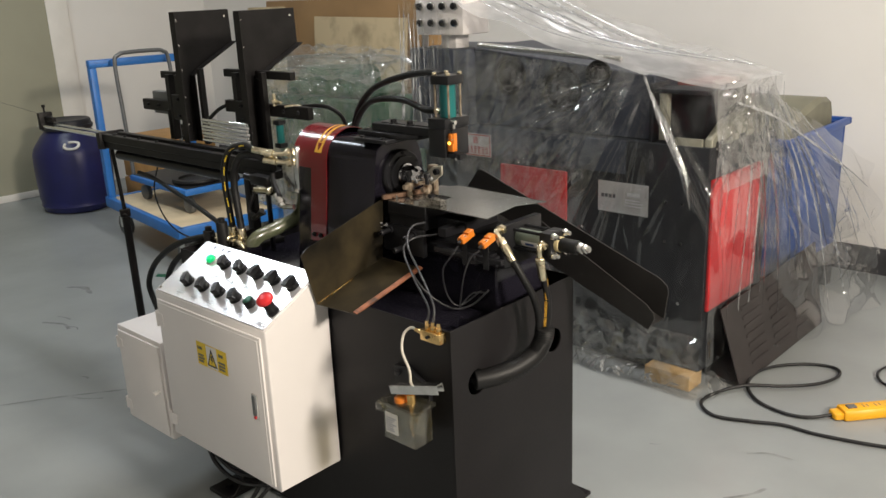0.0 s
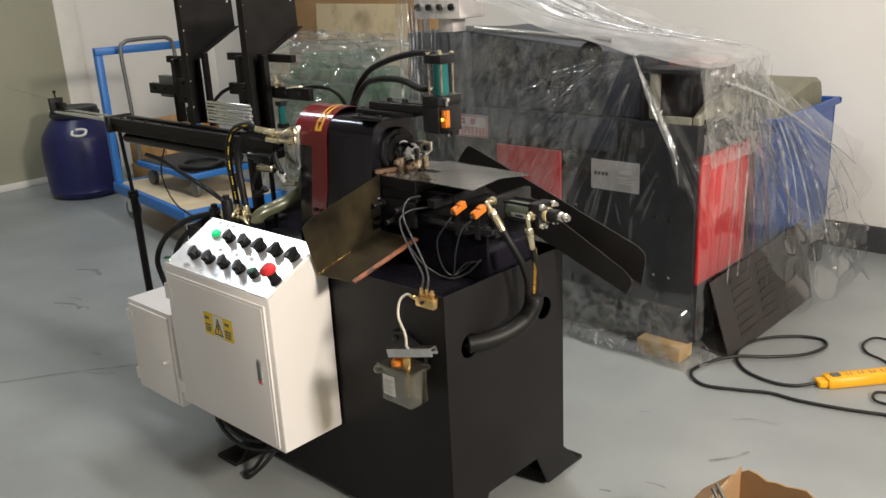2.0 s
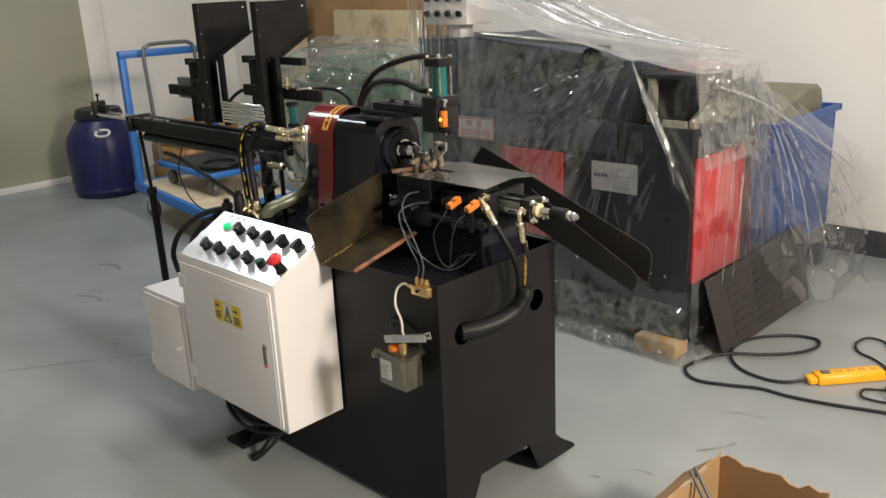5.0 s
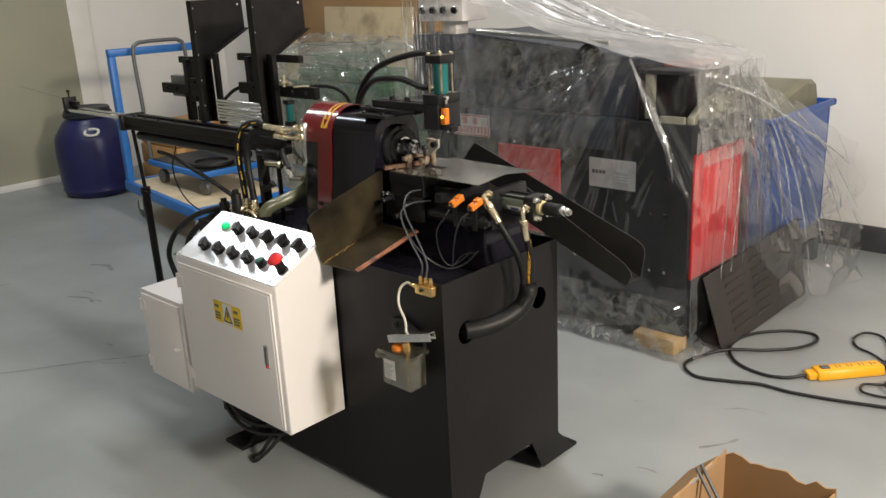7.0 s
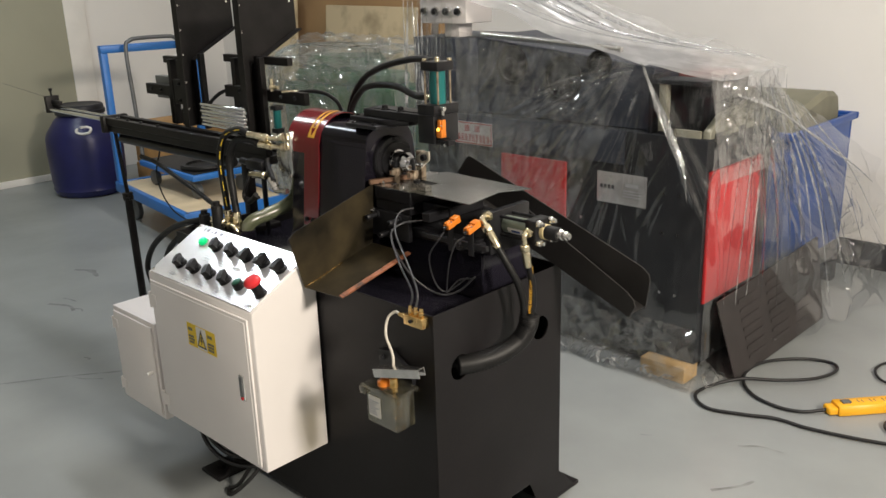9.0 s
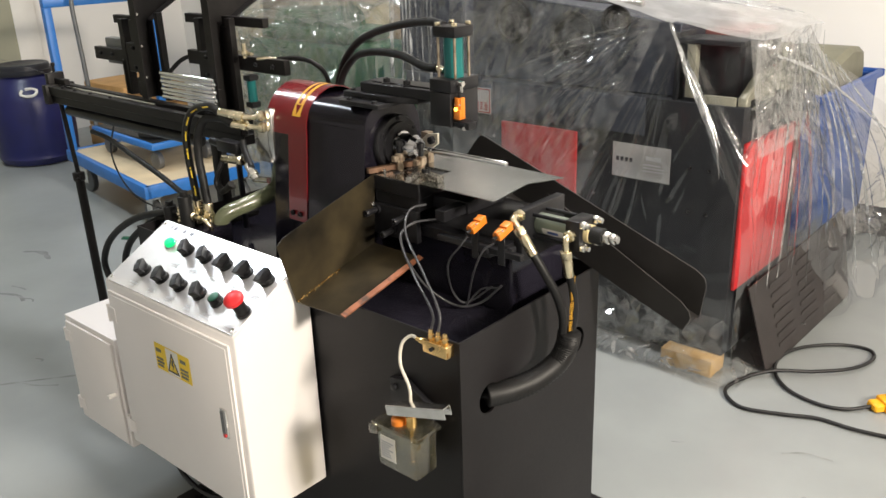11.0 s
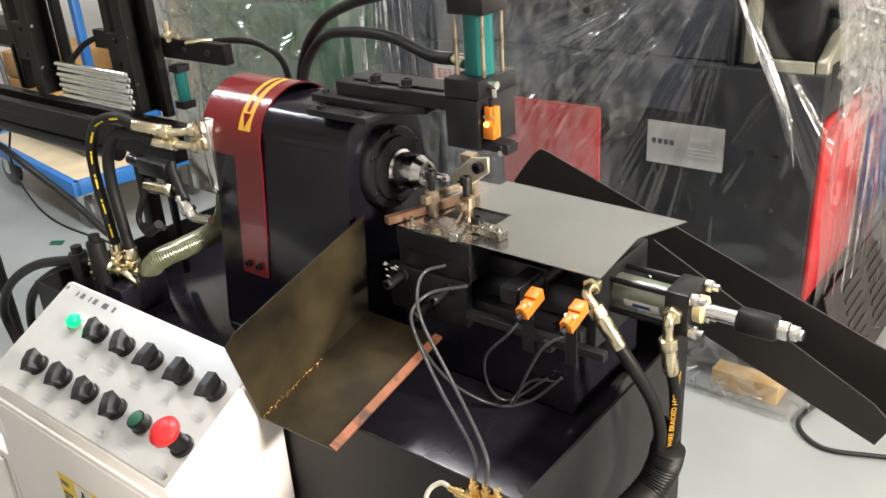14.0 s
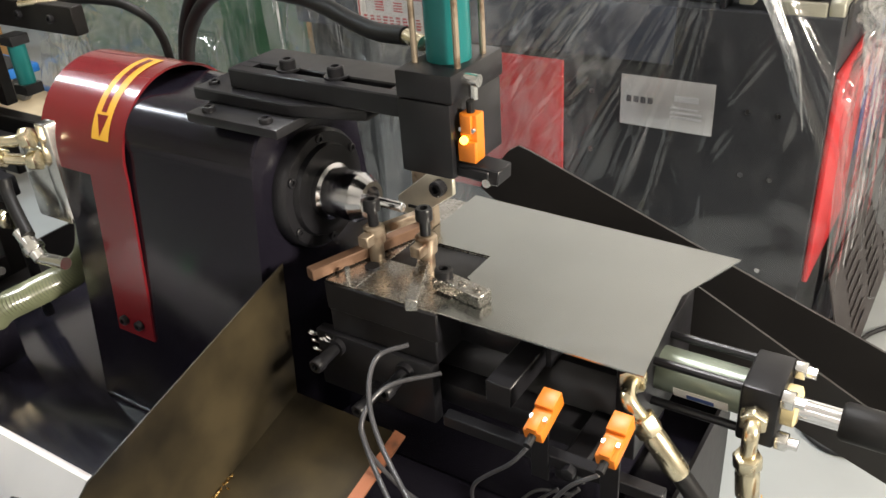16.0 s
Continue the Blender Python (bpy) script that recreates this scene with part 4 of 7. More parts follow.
# leads that leave the cabinets below
leads = [[(-2.13, 1.45, 0.242), (-2.10, 1.44, 0.17), (-2.02, 1.46, 0.12), (-1.93, 1.52, 0.12), (-1.85, 1.56, 0.15)],
         [(-2.16, 1.47, 0.242), (-2.12, 1.44, 0.15), (-2.03, 1.45, 0.10), (-1.95, 1.50, 0.09), (-1.90, 1.56, 0.10)],
         [(-1.98, 1.52, 0.10), (-2.00, 1.47, 0.03), (-2.03, 1.45, 0.008), (-2.00, 1.44, 0.008), (-1.96, 1.47, 0.05), (-1.94, 1.52, 0.10)]]
for pts in leads:
    tagged(part("power_lead", hose(pts, 0.006, 8), "cable"), "black power lead looped below the control cabinet", "cable", "leads below the cabinet")


# ---- lubricator on the bench front ----
def build_lubricator():
    lub = thing("lubricator", (-1.395, 1.53, 0.40), "hand lubricator with clear tinted reservoir and orange cap", "lubricator")
    x0, x1, y0, y1, z0, z1 = -1.428, -1.332, 1.482, 1.540, 0.432, 0.516
    shell = join(box(x0, x1, y0, y0 + 0.003, z0, z1, 0.001, 1), box(x0, x1, y1 - 0.003, y1, z0, z1, 0.001, 1), box(x0, x0 + 0.003, y0 + 0.003, y1 - 0.003, z0, z1, 0), box(x1 - 0.003, x1, y0 + 0.003, y1 - 0.003, z0, z1, 0), box(x0 + 0.003, x1 - 0.003, y0 + 0.003, y1 - 0.003, z0, z0 + 0.003, 0))
    part("reservoir", shell, "tank", lub, "clear tinted oil reservoir")
    part("reservoir_lid", join(box(x0 - 0.010, x1 + 0.010, y0 - 0.006, y1 + 0.006, z1, z1 + 0.010, 0.003), box(x0 - 0.014, x0 + 0.004, y0 - 0.010, y0 + 0.012, z1 - 0.016, z1 + 0.004, 0.003), box(x1 - 0.004, x1 + 0.014, y0 - 0.010, y0 + 0.012, z1 - 0.016, z1 + 0.004, 0.003)), "tank", lub)
    part("paper_label", box(x0 + 0.008, x0 + 0.046, y0 - 0.0015, y0 - 0.0003, z0 + 0.018, z1 - 0.016, 0), "label", lub)
    part("label_print", bars(x0 + 0.011, x0 + 0.042, z0 + 0.024, z1 - 0.024, 7, y0 - 0.0018, 0.55, 0.0004, 9), "grey_ink", lub)
    part("filler_cap", lathe((-1.388, 1.500, z1 + 0.010), (-1.412, 1.500, 1), [(0, 0.014), (0.010, 0.014), (0.014, 0.010), (0.016, 0.003)], 18), "orange", lub, "orange filler cap")
    part("suction_pipe", rod((-1.365, 1.51, z0 + 0.01), (-1.365, 1.51, z1 + 0.05), 0.0035, 10), "brass", lub)
    part("pump_head", join(rod((-1.365, 1.51, z1 + 0.010), (-1.365, 1.51, z1 + 0.032), 0.012, 16), hexagon((-1.365, 1.51, z1 + 0.030), (-1.365, 1.51, z1 + 0.046), 0.009)), "brass", lub)
    lever = turned(join(box(-0.072, 0.060, -0.011, 0.011, 0.010, 0.012, 0.0004, 1), box(-0.072, 0.060, -0.011, -0.009, -0.008, 0.010, 0), box(-0.072, 0.060, 0.009, 0.011, -0.008, 0.010, 0)), pose(-1.335, 1.505, z1 + 0.054, 0, -13, 8))
    part("pump_lever", lever, "nickel", lub, "folded steel pump lever")
    part("wall_bracket", join(slab([(-1.46, 0.515), (-1.35, 0.515), (-1.35, 0.545), (-1.42, 0.582), (-1.46, 0.575)], "y", 1.552, 1.5645, 0.001)), "steel_black", lub)
    part("bracket_bolt", hexagon((-1.445, 1.552, 0.560), (-1.445, 1.545, 0.560), 0.007), "steel_black", lub)
    man = part("distributor", box(-1.358, -1.300, 1.541, 1.563, 0.668, 0.692, 0.002), "brass", lub, "brass oil distributor block")
    for x in (-1.345, -1.328, -1.312):
        part("compression_nut", join(hexagon((x, 1.552, 0.692), (x, 1.552, 0.704), 0.0062), rod((x, 1.552, 0.704), (x, 1.552, 0.712), 0.0042, 10)), "brass", man)
    part("compression_nut", join(hexagon((-1.358, 1.552, 0.682), (-1.372, 1.552, 0.682), 0.0065), rod((-1.372, 1.552, 0.682), (-1.382, 1.552, 0.682), 0.0042, 10)), "brass", man)
    part("distributor_screw", rod((-1.335, 1.541, 0.680), (-1.335, 1.537, 0.680), 0.004, 12), "steel_black", man)
    part("rise_pipe", hose([(-1.365, 1.51, z1 + 0.046), (-1.370, 1.515, 0.600), (-1.400, 1.525, 0.635), (-1.408, 1.540, 0.668), (-1.395, 1.551, 0.684), (-1.378, 1.552, 0.682)], 0.0032, 10), "clear_tube", lub)


build_lubricator()
tubes = [[(-1.328, 1.552, 0.708), (-1.336, 1.565, 0.745), (-1.416, 1.61, 0.790), (-1.498, 1.66, 0.818), (-1.530, 1.69, 0.840), (-1.540, 1.72, 0.856), (-1.520, 1.742, 0.862)],
         [(-1.345, 1.552, 0.708), (-1.352, 1.565, 0.738), (-1.435, 1.61, 0.771), (-1.513, 1.66, 0.799), (-1.532, 1.68, 0.818), (-1.528, 1.715, 0.830), (-1.49, 1.748, 0.836)],
         [(-1.532, 1.675, 0.810), (-1.525, 1.68, 0.77), (-1.50, 1.71, 0.70), (-1.455, 1.75, 0.655), (-1.41, 1.775, 0.665), (-1.372, 1.795, 0.705)]]
for pts in tubes:
    tagged(part("oil_tube", hose(pts, 0.0024, 8, 10), "grey_tube"), "thin smoke-grey nylon oil tube", "tube", "oil tubes")
for pts in ([(-1.374, 1.694, 0.840), (-1.388, 1.69, 0.82), (-1.430, 1.70, 0.768), (-1.455, 1.74, 0.690), (-1.440, 1.765, 0.660), (-1.392, 1.79, 0.700)],
            [(-1.312, 1.694, 0.840), (-1.335, 1.69, 0.82), (-1.366, 1.70, 0.766), (-1.415, 1.74, 0.680), (-1.435, 1.765, 0.662), (-1.415, 1.785, 0.69), (-1.376, 1.79, 0.700)]):
    tagged(part("switch_lead", hose(pts, 0.0018, 8, 10), "grey_tube"), "thin dark lead of a proximity switch", "cable", "switch leads")


# ---- hydraulic hoses of the feed cylinder ----
def fitting(name, pts, r, label, group):
    """An elbow and swaged ferrule at the end of a hose."""
    p = [Vector(q) for q in pts]
    e = thing(name, p[0], label, "fitting", group)
    part("elbow", hose(p[:3], r * 0.8, 12), "zinc", e)
    d = (p[3] - p[2]).normalized()
    part("union_nut", hexagon(p[0], p[0] + (p[1] - p[0]).normalized() * 0.012, r * 1.5), "zinc", e)
    part("union_nut", hexagon(p[2] - d * 0.002, p[2] + d * 0.014, r * 1.45), "zinc", e)
    part("ferrule", lathe(p[2] + d * 0.014, p[3], [(0, r * 1.05), (0.006, r * 1.2), ((p[3] - p[2]).length - 0.016, r * 1.2), ((p[3] - p[2]).length - 0.012, r * 1.0)], 18), "zinc", e)


fitting("elbow_fitting", [(-1.322, 1.790, 0.866), (-1.315, 1.758, 0.868), (-1.302, 1.757, 0.852), (-1.268, 1.757, 0.808)], 0.0085, "zinc-plated elbow with hose ferrule", "cylinder fittings")
fitting("elbow_fitting", [(-1.228, 1.821, 0.838), (-1.225, 1.800, 0.834), (-1.225, 1.800, 0.810), (-1.222, 1.808, 0.760)], 0.0085, "zinc-plated elbow with hose ferrule", "cylinder fittings")
h1 = part("hydraulic_hose", hose([(-1.272, 1.757, 0.813), (-1.250, 1.765, 0.775), (-1.232, 1.785, 0.72), (-1.228, 1.800, 0.66), (-1.236, 1.795, 0.60), (-1.252, 1.74, 0.555), (-1.295, 1.66, 0.546), (-1.33, 1.65, 0.546)], 0.0085, 12, 10), "rubber")
tagged(h1, "black rubber hydraulic hose", "hose", "cylinder hoses")
h2 = part("hydraulic_hose", hose([(-1.222, 1.807, 0.768), (-1.218, 1.818, 0.72), (-1.219, 1.822, 0.66), (-1.230, 1.806, 0.60), (-1.244, 1.755, 0.565), (-1.290, 1.668, 0.556), (-1.33, 1.655, 0.55)], 0.0082, 12, 10), "rubber")
tagged(h2, "black rubber hydraulic hose with yellow print", "hose", "cylinder hoses")
conduit = part("corrugated_conduit", hose([(-1.222, 1.814, 0.640), (-1.226, 1.812, 0.610), (-1.235, 1.792, 0.578), (-1.252, 1.742, 0.556), (-1.275, 1.690, 0.548), (-1.300, 1.650, 0.546)], 0.0225, 18, 14, 0.0009), "rubber")
tagged(conduit, "black corrugated plastic conduit into the bench", "conduit")


def text_along(body, p, x_dir, y_dir, size, mat, parent):
    """Readable print, turned into a mesh."""
    cu = bpy.data.curves.new("print", "FONT")
    cu.body, cu.size, cu.extrude = body, size, 0.0002
    ob = bpy.data.objects.new("print", cu)
    me = bpy.data.meshes.new_from_object(ob)
    bpy.data.objects.remove(ob)
    bm = bmesh.new()
    bm.from_mesh(me)
    bpy.data.meshes.remove(me)
    x, y = Vector(x_dir).normalized(), Vector(y_dir)
    y = (y - y.dot(x) * x).normalized()
    m = Matrix((x, y, x.cross(y))).transposed().to_4x4()
    m.translation = p
    return part("print", turned(bm, m), mat, parent)


text_along("WIRE BRAIDED HYDRAULIC", (-1.2165, 1.8128, 0.643), (0.05, 0.0, 1), (-0.75, -0.66, 0), 0.0095, "gold", h2)


# ---- hoses and valves behind the guard ----
def black_hose(pts, r, label, group="machine hoses", mat="rubber"):
    return tagged(part("hydraulic_hose", hose(pts, r, 12, 8), mat), label, "hose", group)


black_hose([(-1.545, 1.842, 1.200), (-1.60, 1.86, 1.203), (-1.70, 1.89, 1.190), (-1.82, 1.92, 1.163), (-1.92, 1.95, 1.125), (-1.99, 1.965, 1.06), (-2.02, 1.97, 0.96), (-2.03, 1.97, 0.70)], 0.0085, "black rubber hose to the upright cylinder")
black_hose([(-1.567, 1.845, 1.115), (-1.62, 1.86, 1.112), (-1.72, 1.89, 1.125), (-1.84, 1.92, 1.118), (-1.93, 1.95, 1.092), (-1.99, 1.96, 1.03), (-2.01, 1.965, 0.93), (-2.02, 1.965, 0.70)], 0.0085, "black rubber hose to the upright cylinder")
black_hose([(-2.19, 1.93, 1.075), (-2.13, 1.94, 1.080), (-2.08, 1.955, 1.07), (-2.05, 1.97, 1.03), (-2.045, 1.97, 0.92), (-2.05, 1.97, 0.70)], 0.006, "black air hose from the bar feeder")
RA = [(-2.119, 1.69, 0.990), (-2.160, 1.687, 1.000), (-2.227, 1.685, 0.980), (-2.262, 1.683, 0.930), (-2.264, 1.680, 0.869), (-2.252, 1.677, 0.807), (-2.243, 1.675, 0.750)]
rear_hose = black_hose(RA, 0.0098, "black rubber hose with yellow print")
ink = []
line = smooth_path(RA, 8)
for i in range(6, len(line) - 3):
    if i % 6 < 3:
        d = (line[i + 1] - line[i]).normalized()
        side = Vector((0.80, -0.60, 0.0))
        side = (side - side.dot(d) * d).normalized()
        c = line[i] + side * 0.0078
        ink.append(rod(c, c + d * (0.005 + 0.003 * (i % 3)), 0.0024, 8))
for mark in ink:
    part("hose_print", mark, "yellow", rear_hose)
black_hose([(-2.094, 1.705, 0.962), (-2.129, 1.697, 0.974), (-2.186, 1.69, 0.964), (-2.221, 1.688, 0.921), (-2.224, 1.684, 0.865), (-2.212, 1.680, 0.804), (-2.201, 1.677, 0.750)], 0.0105, "black rubber hose behind the belt guard")
black_hose([(-2.255, 1.640, 0.728), (-2.305, 1.625, 0.725), (-2.467, 1.62, 0.676), (-2.614, 1.62, 0.593), (-2.686, 1.62, 0.508), (-2.672, 1.62, 0.446), (-2.60, 1.61, 0.38), (-2.50, 1.60, 0.34)], 0.0095, "thick black hose looping to the floor")
black_hose([(-2.255, 1.655, 0.715), (-2.275, 1.645, 0.718), (-2.398, 1.63, 0.677), (-2.529, 1.63, 0.597), (-2.586, 1.63, 0.515), (-2.58, 1.63, 0.44), (-2.53, 1.62, 0.37)], 0.0095, "thick black hose looping to the floor")
black_hose([(-3.05, 1.83, 0.795), (-2.93, 1.82, 0.79), (-2.76, 1.80, 0.765), (-2.58, 1.78, 0.735), (-2.42, 1.75, 0.715), (-2.30, 1.72, 0.72)], 0.0078, "black rubber hose under the bar feeder")
black_hose([(-2.105, 1.735, 0.915), (-2.098, 1.73, 0.899), (-2.072, 1.72, 0.877), (-2.050, 1.712, 0.862)], 0.008, "short black hose below the rear bracket")
black_hose([(-2.173, 1.725, 0.875), (-2.175, 1.71, 0.845), (-2.188, 1.70, 0.806), (-2.165, 1.695, 0.785), (-2.13, 1.69, 0.800), (-2.098, 1.69, 0.812)], 0.0055, "looped black hose behind the guard")
black_hose([(-2.173, 1.70, 0.795), (-2.15, 1.69, 0.790), (-2.12, 1.685, 0.805), (-2.095, 1.68, 0.822)], 0.0075, "stub of black hose behind the guard")
tagged(part("thin_lead", hose([(-3.00, 1.90, 0.875), (-3.044, 1.90, 0.797), (-3.088, 1.90, 0.706), (-3.041, 1.90, 0.614), (-2.931, 1.90, 0.565), (-2.712, 1.90, 0.562), (-2.45, 1.86, 0.60), (-2.30, 1.80, 0.645)], 0.003, 8), "cable"), "thin black lead hanging from the bar feeder", "cable")
tagged(part("suction_hose", hose([(-2.050, 1.805, 0.960), (-2.051, 1.800, 0.919), (-2.048, 1.798, 0.869), (-2.049, 1.792, 0.832), (-2.054, 1.780, 0.797), (-2.074, 1.758, 0.775), (-2.116, 1.730, 0.752), (-2.160, 1.700, 0.728), (-2.196, 1.698, 0.690), (-2.208, 1.698, 0.655)], 0.0185, 18, 22, 0.0012), "corrugated"), "olive translucent wire-wound suction hose", "hose")
for p0, p1, p2, p3 in (((-2.015, 1.735, 0.986), (-2.039, 1.725, 0.981), (-2.062, 1.712, 0.981), (-2.122, 1.690, 0.991)), ((-2.016, 1.737, 0.957), (-2.039, 1.730, 0.956), (-2.060, 1.720, 0.958), (-2.098, 1.704, 0.963))):
    fitting("rear_fitting", [p0, p1, p2, p3], 0.0085, "brass-coloured fitting on the rear bracket", "rear fittings")


def build_valve_stack():
    v = thing("valve_stack", (-2.22, 1.67, 0.643), "hydraulic valve stack with fittings on the bench", "valve")
    part("manifold", box(-2.285, -2.165, 1.620, 1.715, 0.643, 0.700, 0.003), "bench", v)
    for x, y, h in ((-2.243, 1.675, 0.055), (-2.201, 1.677, 0.055), (-2.265, 1.640, 0.04)):
        part("stem", join(rod((x, y, 0.70), (x, y, 0.70 + h), 0.0125, 16, 0.002), hexagon((x, y, 0.700), (x, y, 0.713), 0.0155), hexagon((x, y, 0.722), (x, y, 0.731), 0.0155)), "zinc", v)
    for x, y, h in ((-2.293, 1.625, 0.085), (-2.228, 1.630, 0.120)):
        part("solenoid", join(rod((x, y, 0.66), (x, y, 0.66 + h), 0.0165, 18, 0.002), rod((x, y, 0.66 + h), (x, y, 0.672 + h), 0.010, 14)), "rubber", v)
    for y, z in ((1.640, 0.728), (1.655, 0.715)):
        part("hose_ferrule", lathe((-2.185, y, z), (-2.3, y, z), [(0, 0.009), (0.02, 0.009), (0.022, 0.0125), (0.07, 0.0125), (0.072, 0.010)], 16), "zinc", v)
    part("return_bend", hose([(-2.185, 1.640, 0.728), (-2.165, 1.640, 0.726), (-2.155, 1.645, 0.712), (-2.155, 1.65, 0.70)], 0.006, 12), "zinc", v)
    part("rear_valve", box(-2.235, -2.150, 1.745, 1.775, 0.868, 0.897, 0.004), "steel_black", v, "small black valve body")
    part("valve_spool", rod((-2.235, 1.76, 0.883), (-2.275, 1.76, 0.886), 0.010, 16), "steel_black", v)
    part("manifold_block", box(-2.018, -1.996, 1.742, 1.790, 0.880, 1.000, 0.003), "nickel", v, "bright end plate behind the guard")
    part("block_foot", box(-1.994, -1.962, 1.762, 1.790, 0.880, 0.922, 0.003), "crate", v, "orange-brown packing block")
    part("valve_bracket", box(-2.205, -2.193, 1.775, 1.787, 0.66, 0.890, 0.002), "steel_black", v)
    part("stub_coupling", join(rod((-2.173, 1.72, 0.863), (-2.110, 1.72, 0.868), 0.010, 14), hexagon((-2.110, 1.72, 0.868), (-2.093, 1.72, 0.869), 0.0125)), "zinc", v)
    part("elbow_coupling", join(rod((-2.065, 1.712, 0.866), (-2.034, 1.71, 0.836), 0.0095, 12), hexagon((-2.050, 1.711, 0.851), (-2.042, 1.711, 0.843), 0.0135), rod((-2.034, 1.71, 0.836), (-1.985, 1.71, 0.842), 0.0075, 12)), "nickel", v)


build_valve_stack()


# ---- bar feeder ----
feeder = thing("bar_feeder", (-2.7, 1.86, 0), "black steel bar feeder with magazine plates on a slim leg", "bar feeder")


def build_feeder():
    rail = part("rail", box(-3.25, -2.20, 1.806, 1.874, 0.872, 0.898, 0.002, 1), "feeder", feeder, "black grooved feed rail")
    part("rail_side", box(-3.25, -2.20, 1.800, 1.822, 0.898, 0.926, 0.002, 1), "feeder", rail)
    part("rail_side", box(-3.25, -2.20, 1.858, 1.880, 0.898, 0.926, 0.002, 1), "feeder", rail)
    part("end_block", box(-3.262, -3.235, 1.79, 1.89, 0.868, 0.930, 0.002), "feeder", feeder)
    part("rail_support", box(-2.385, -2.355, 1.825, 1.855, 0.66, 0.872, 0.003), "feeder", feeder)
    part("rail_foot", box(-2.43, -2.30, 1.78, 1.90, 0.643, 0.66, 0.003), "feeder", feeder)
    leg = part("leg", rod((-3.225, 1.84, 0.62), (-3.255, 1.84, 0.868), 0.0075, 14), "feeder", feeder)
    part("leg_collar", join(rod((-3.224, 1.84, 0.600), (-3.226, 1.84, 0.630), 0.020, 18, 0.003), rod((-3.224, 1.84, 0.612), (-3.19, 1.82, 0.612), 0.006, 10)), "feeder", leg)
    part("leg_tube", rod((-3.215, 1.84, 0.012), (-3.225, 1.84, 0.605), 0.0150, 18), "feeder", leg)
    part("leg_base", rod((-3.215, 1.84, 0.0), (-3.215, 1.84, 0.012), 0.08, 24, 0.002), "feeder", leg)
    # two magazine plates with a funnel
    prof = [(1.852, 1.357), (2.075, 1.357), (2.078, 1.248), (1.930, 1.170), (1.902, 1.150), (1.902, 0.930), (1.852, 0.930)]
    lip = [(2.078, 1.248), (1.930, 1.170), (1.902, 1.150), (1.902, 0.930)]
    for x in (-2.74, -2.38):
        mag = part("magazine_plate", slab(prof, "x", x - 0.003, x + 0.003, 0.0006), "feeder", feeder, "black sheet magazine plate with a funnel edge")
        strips = []
        for (u0, v0), (u1, v1) in zip(lip, lip[1:]):
            strips.append(quad_plate((x, u0, v0), (x, u1, v1), (x + 0.03, u1, v1), (x + 0.03, u0, v0), 0.003))
        part("folded_lip", join(*strips), "feeder", mag)
        part("edge_lip", box(x, x + 0.03, 1.849, 1.853, 0.930, 1.357, 0), "feeder", mag)
        for u, v in ((1.868, 1.33), (1.868, 1.25), (1.868, 1.17), (1.868, 1.08), (1.868, 0.99), (2.055, 1.335)):
            part("plate_screw", rod((x + 0.003, u, v), (x + 0.0055, u, v), 0.0038, 10), "nickel", mag)
    # carriers: cross bars that hold the plates
    for x0, x1, z in ((-3.09, -2.76, 1.035), (-2.56, -2.135, 1.060)):
        part("carrier_bar", box(x0, x1, 1.905, 1.925, z - 0.020, z + 0.018, 0.0015, 1), "feeder", feeder, "drilled black carrier bar")
    for x0, x1, z in ((-2.94, -2.76, 1.145), (-2.55, -2.205, 1.165)):
        part("carrier_bar", box(x0, x1, 1.905, 1.925, z - 0.012, z + 0.012, 0.0015, 1), "feeder", feeder)
    for x, z0, z1 in ((-2.86, 0.926, 1.15), (-2.80, 1.03, 1.15), (-2.46, 0.926, 1.17), (-2.40, 1.04, 1.16), (-2.87, 0.926, 1.03)):
        part("upright", box(x - 0.012, x + 0.012, 1.880, 1.904, z0, z1, 0.0015, 1), "feeder", feeder)
    for x0, x1, z0, z1 in ((-2.83, -2.745, 1.000, 1.085), (-2.795, -2.745, 0.930, 0.985), (-2.455, -2.385, 1.010, 1.085)):
        part("clamp_block", box(x0, x1, 1.872, 1.904, z0, z1, 0.002, 1), "feeder", feeder)
        for z in (z0 + 0.014, z1 - 0.014):
            part("clamp_screw", socket_bolt(((x0 + x1) / 2, 1.872, z), (0, -1, 0), 0.006, 0.007), "steel_black", feeder)
    for x in (-2.665, -2.325):
        part("guide_post", box(x - 0.009, x + 0.009, 1.884, 1.902, 0.926, 1.175, 0.001, 1), "feeder", feeder)
    part("counter_box", box(-3.06, -2.90, 1.93, 1.96, 1.00, 1.08, 0.003), "grey_pipe", feeder, "grey instrument plate")
    part("counter_label", box(-2.955, -2.915, 1.9285, 1.930, 1.02, 1.05, 0), "label", feeder)
    for i in range(6):
        x = (-3.05, -2.98, -2.90, -2.84, -2.25, -2.18)[i]
        part("carrier_bolt", socket_bolt((x, 1.905, 1.035 if i < 4 else 1.06), (0, -1, 0), 0.006, 0.006), "steel_black", feeder)
    # small air cylinder under the right carrier
    cyl = part("drop_cylinder", lathe((-2.265, 1.895, 0.965), (-2.265, 1.895, 1.2), [(0, 0.012), (0.055, 0.012)], 20), "teal", feeder, "small teal air cylinder")
    part("cylinder_head", box(-2.279, -2.251, 1.881, 1.909, 1.020, 1.034, 0.001, 1), "steel_black", cyl)
    part("cylinder_head", box(-2.279, -2.251, 1.881, 1.909, 0.950, 0.965, 0.001, 1), "steel_black", cyl)
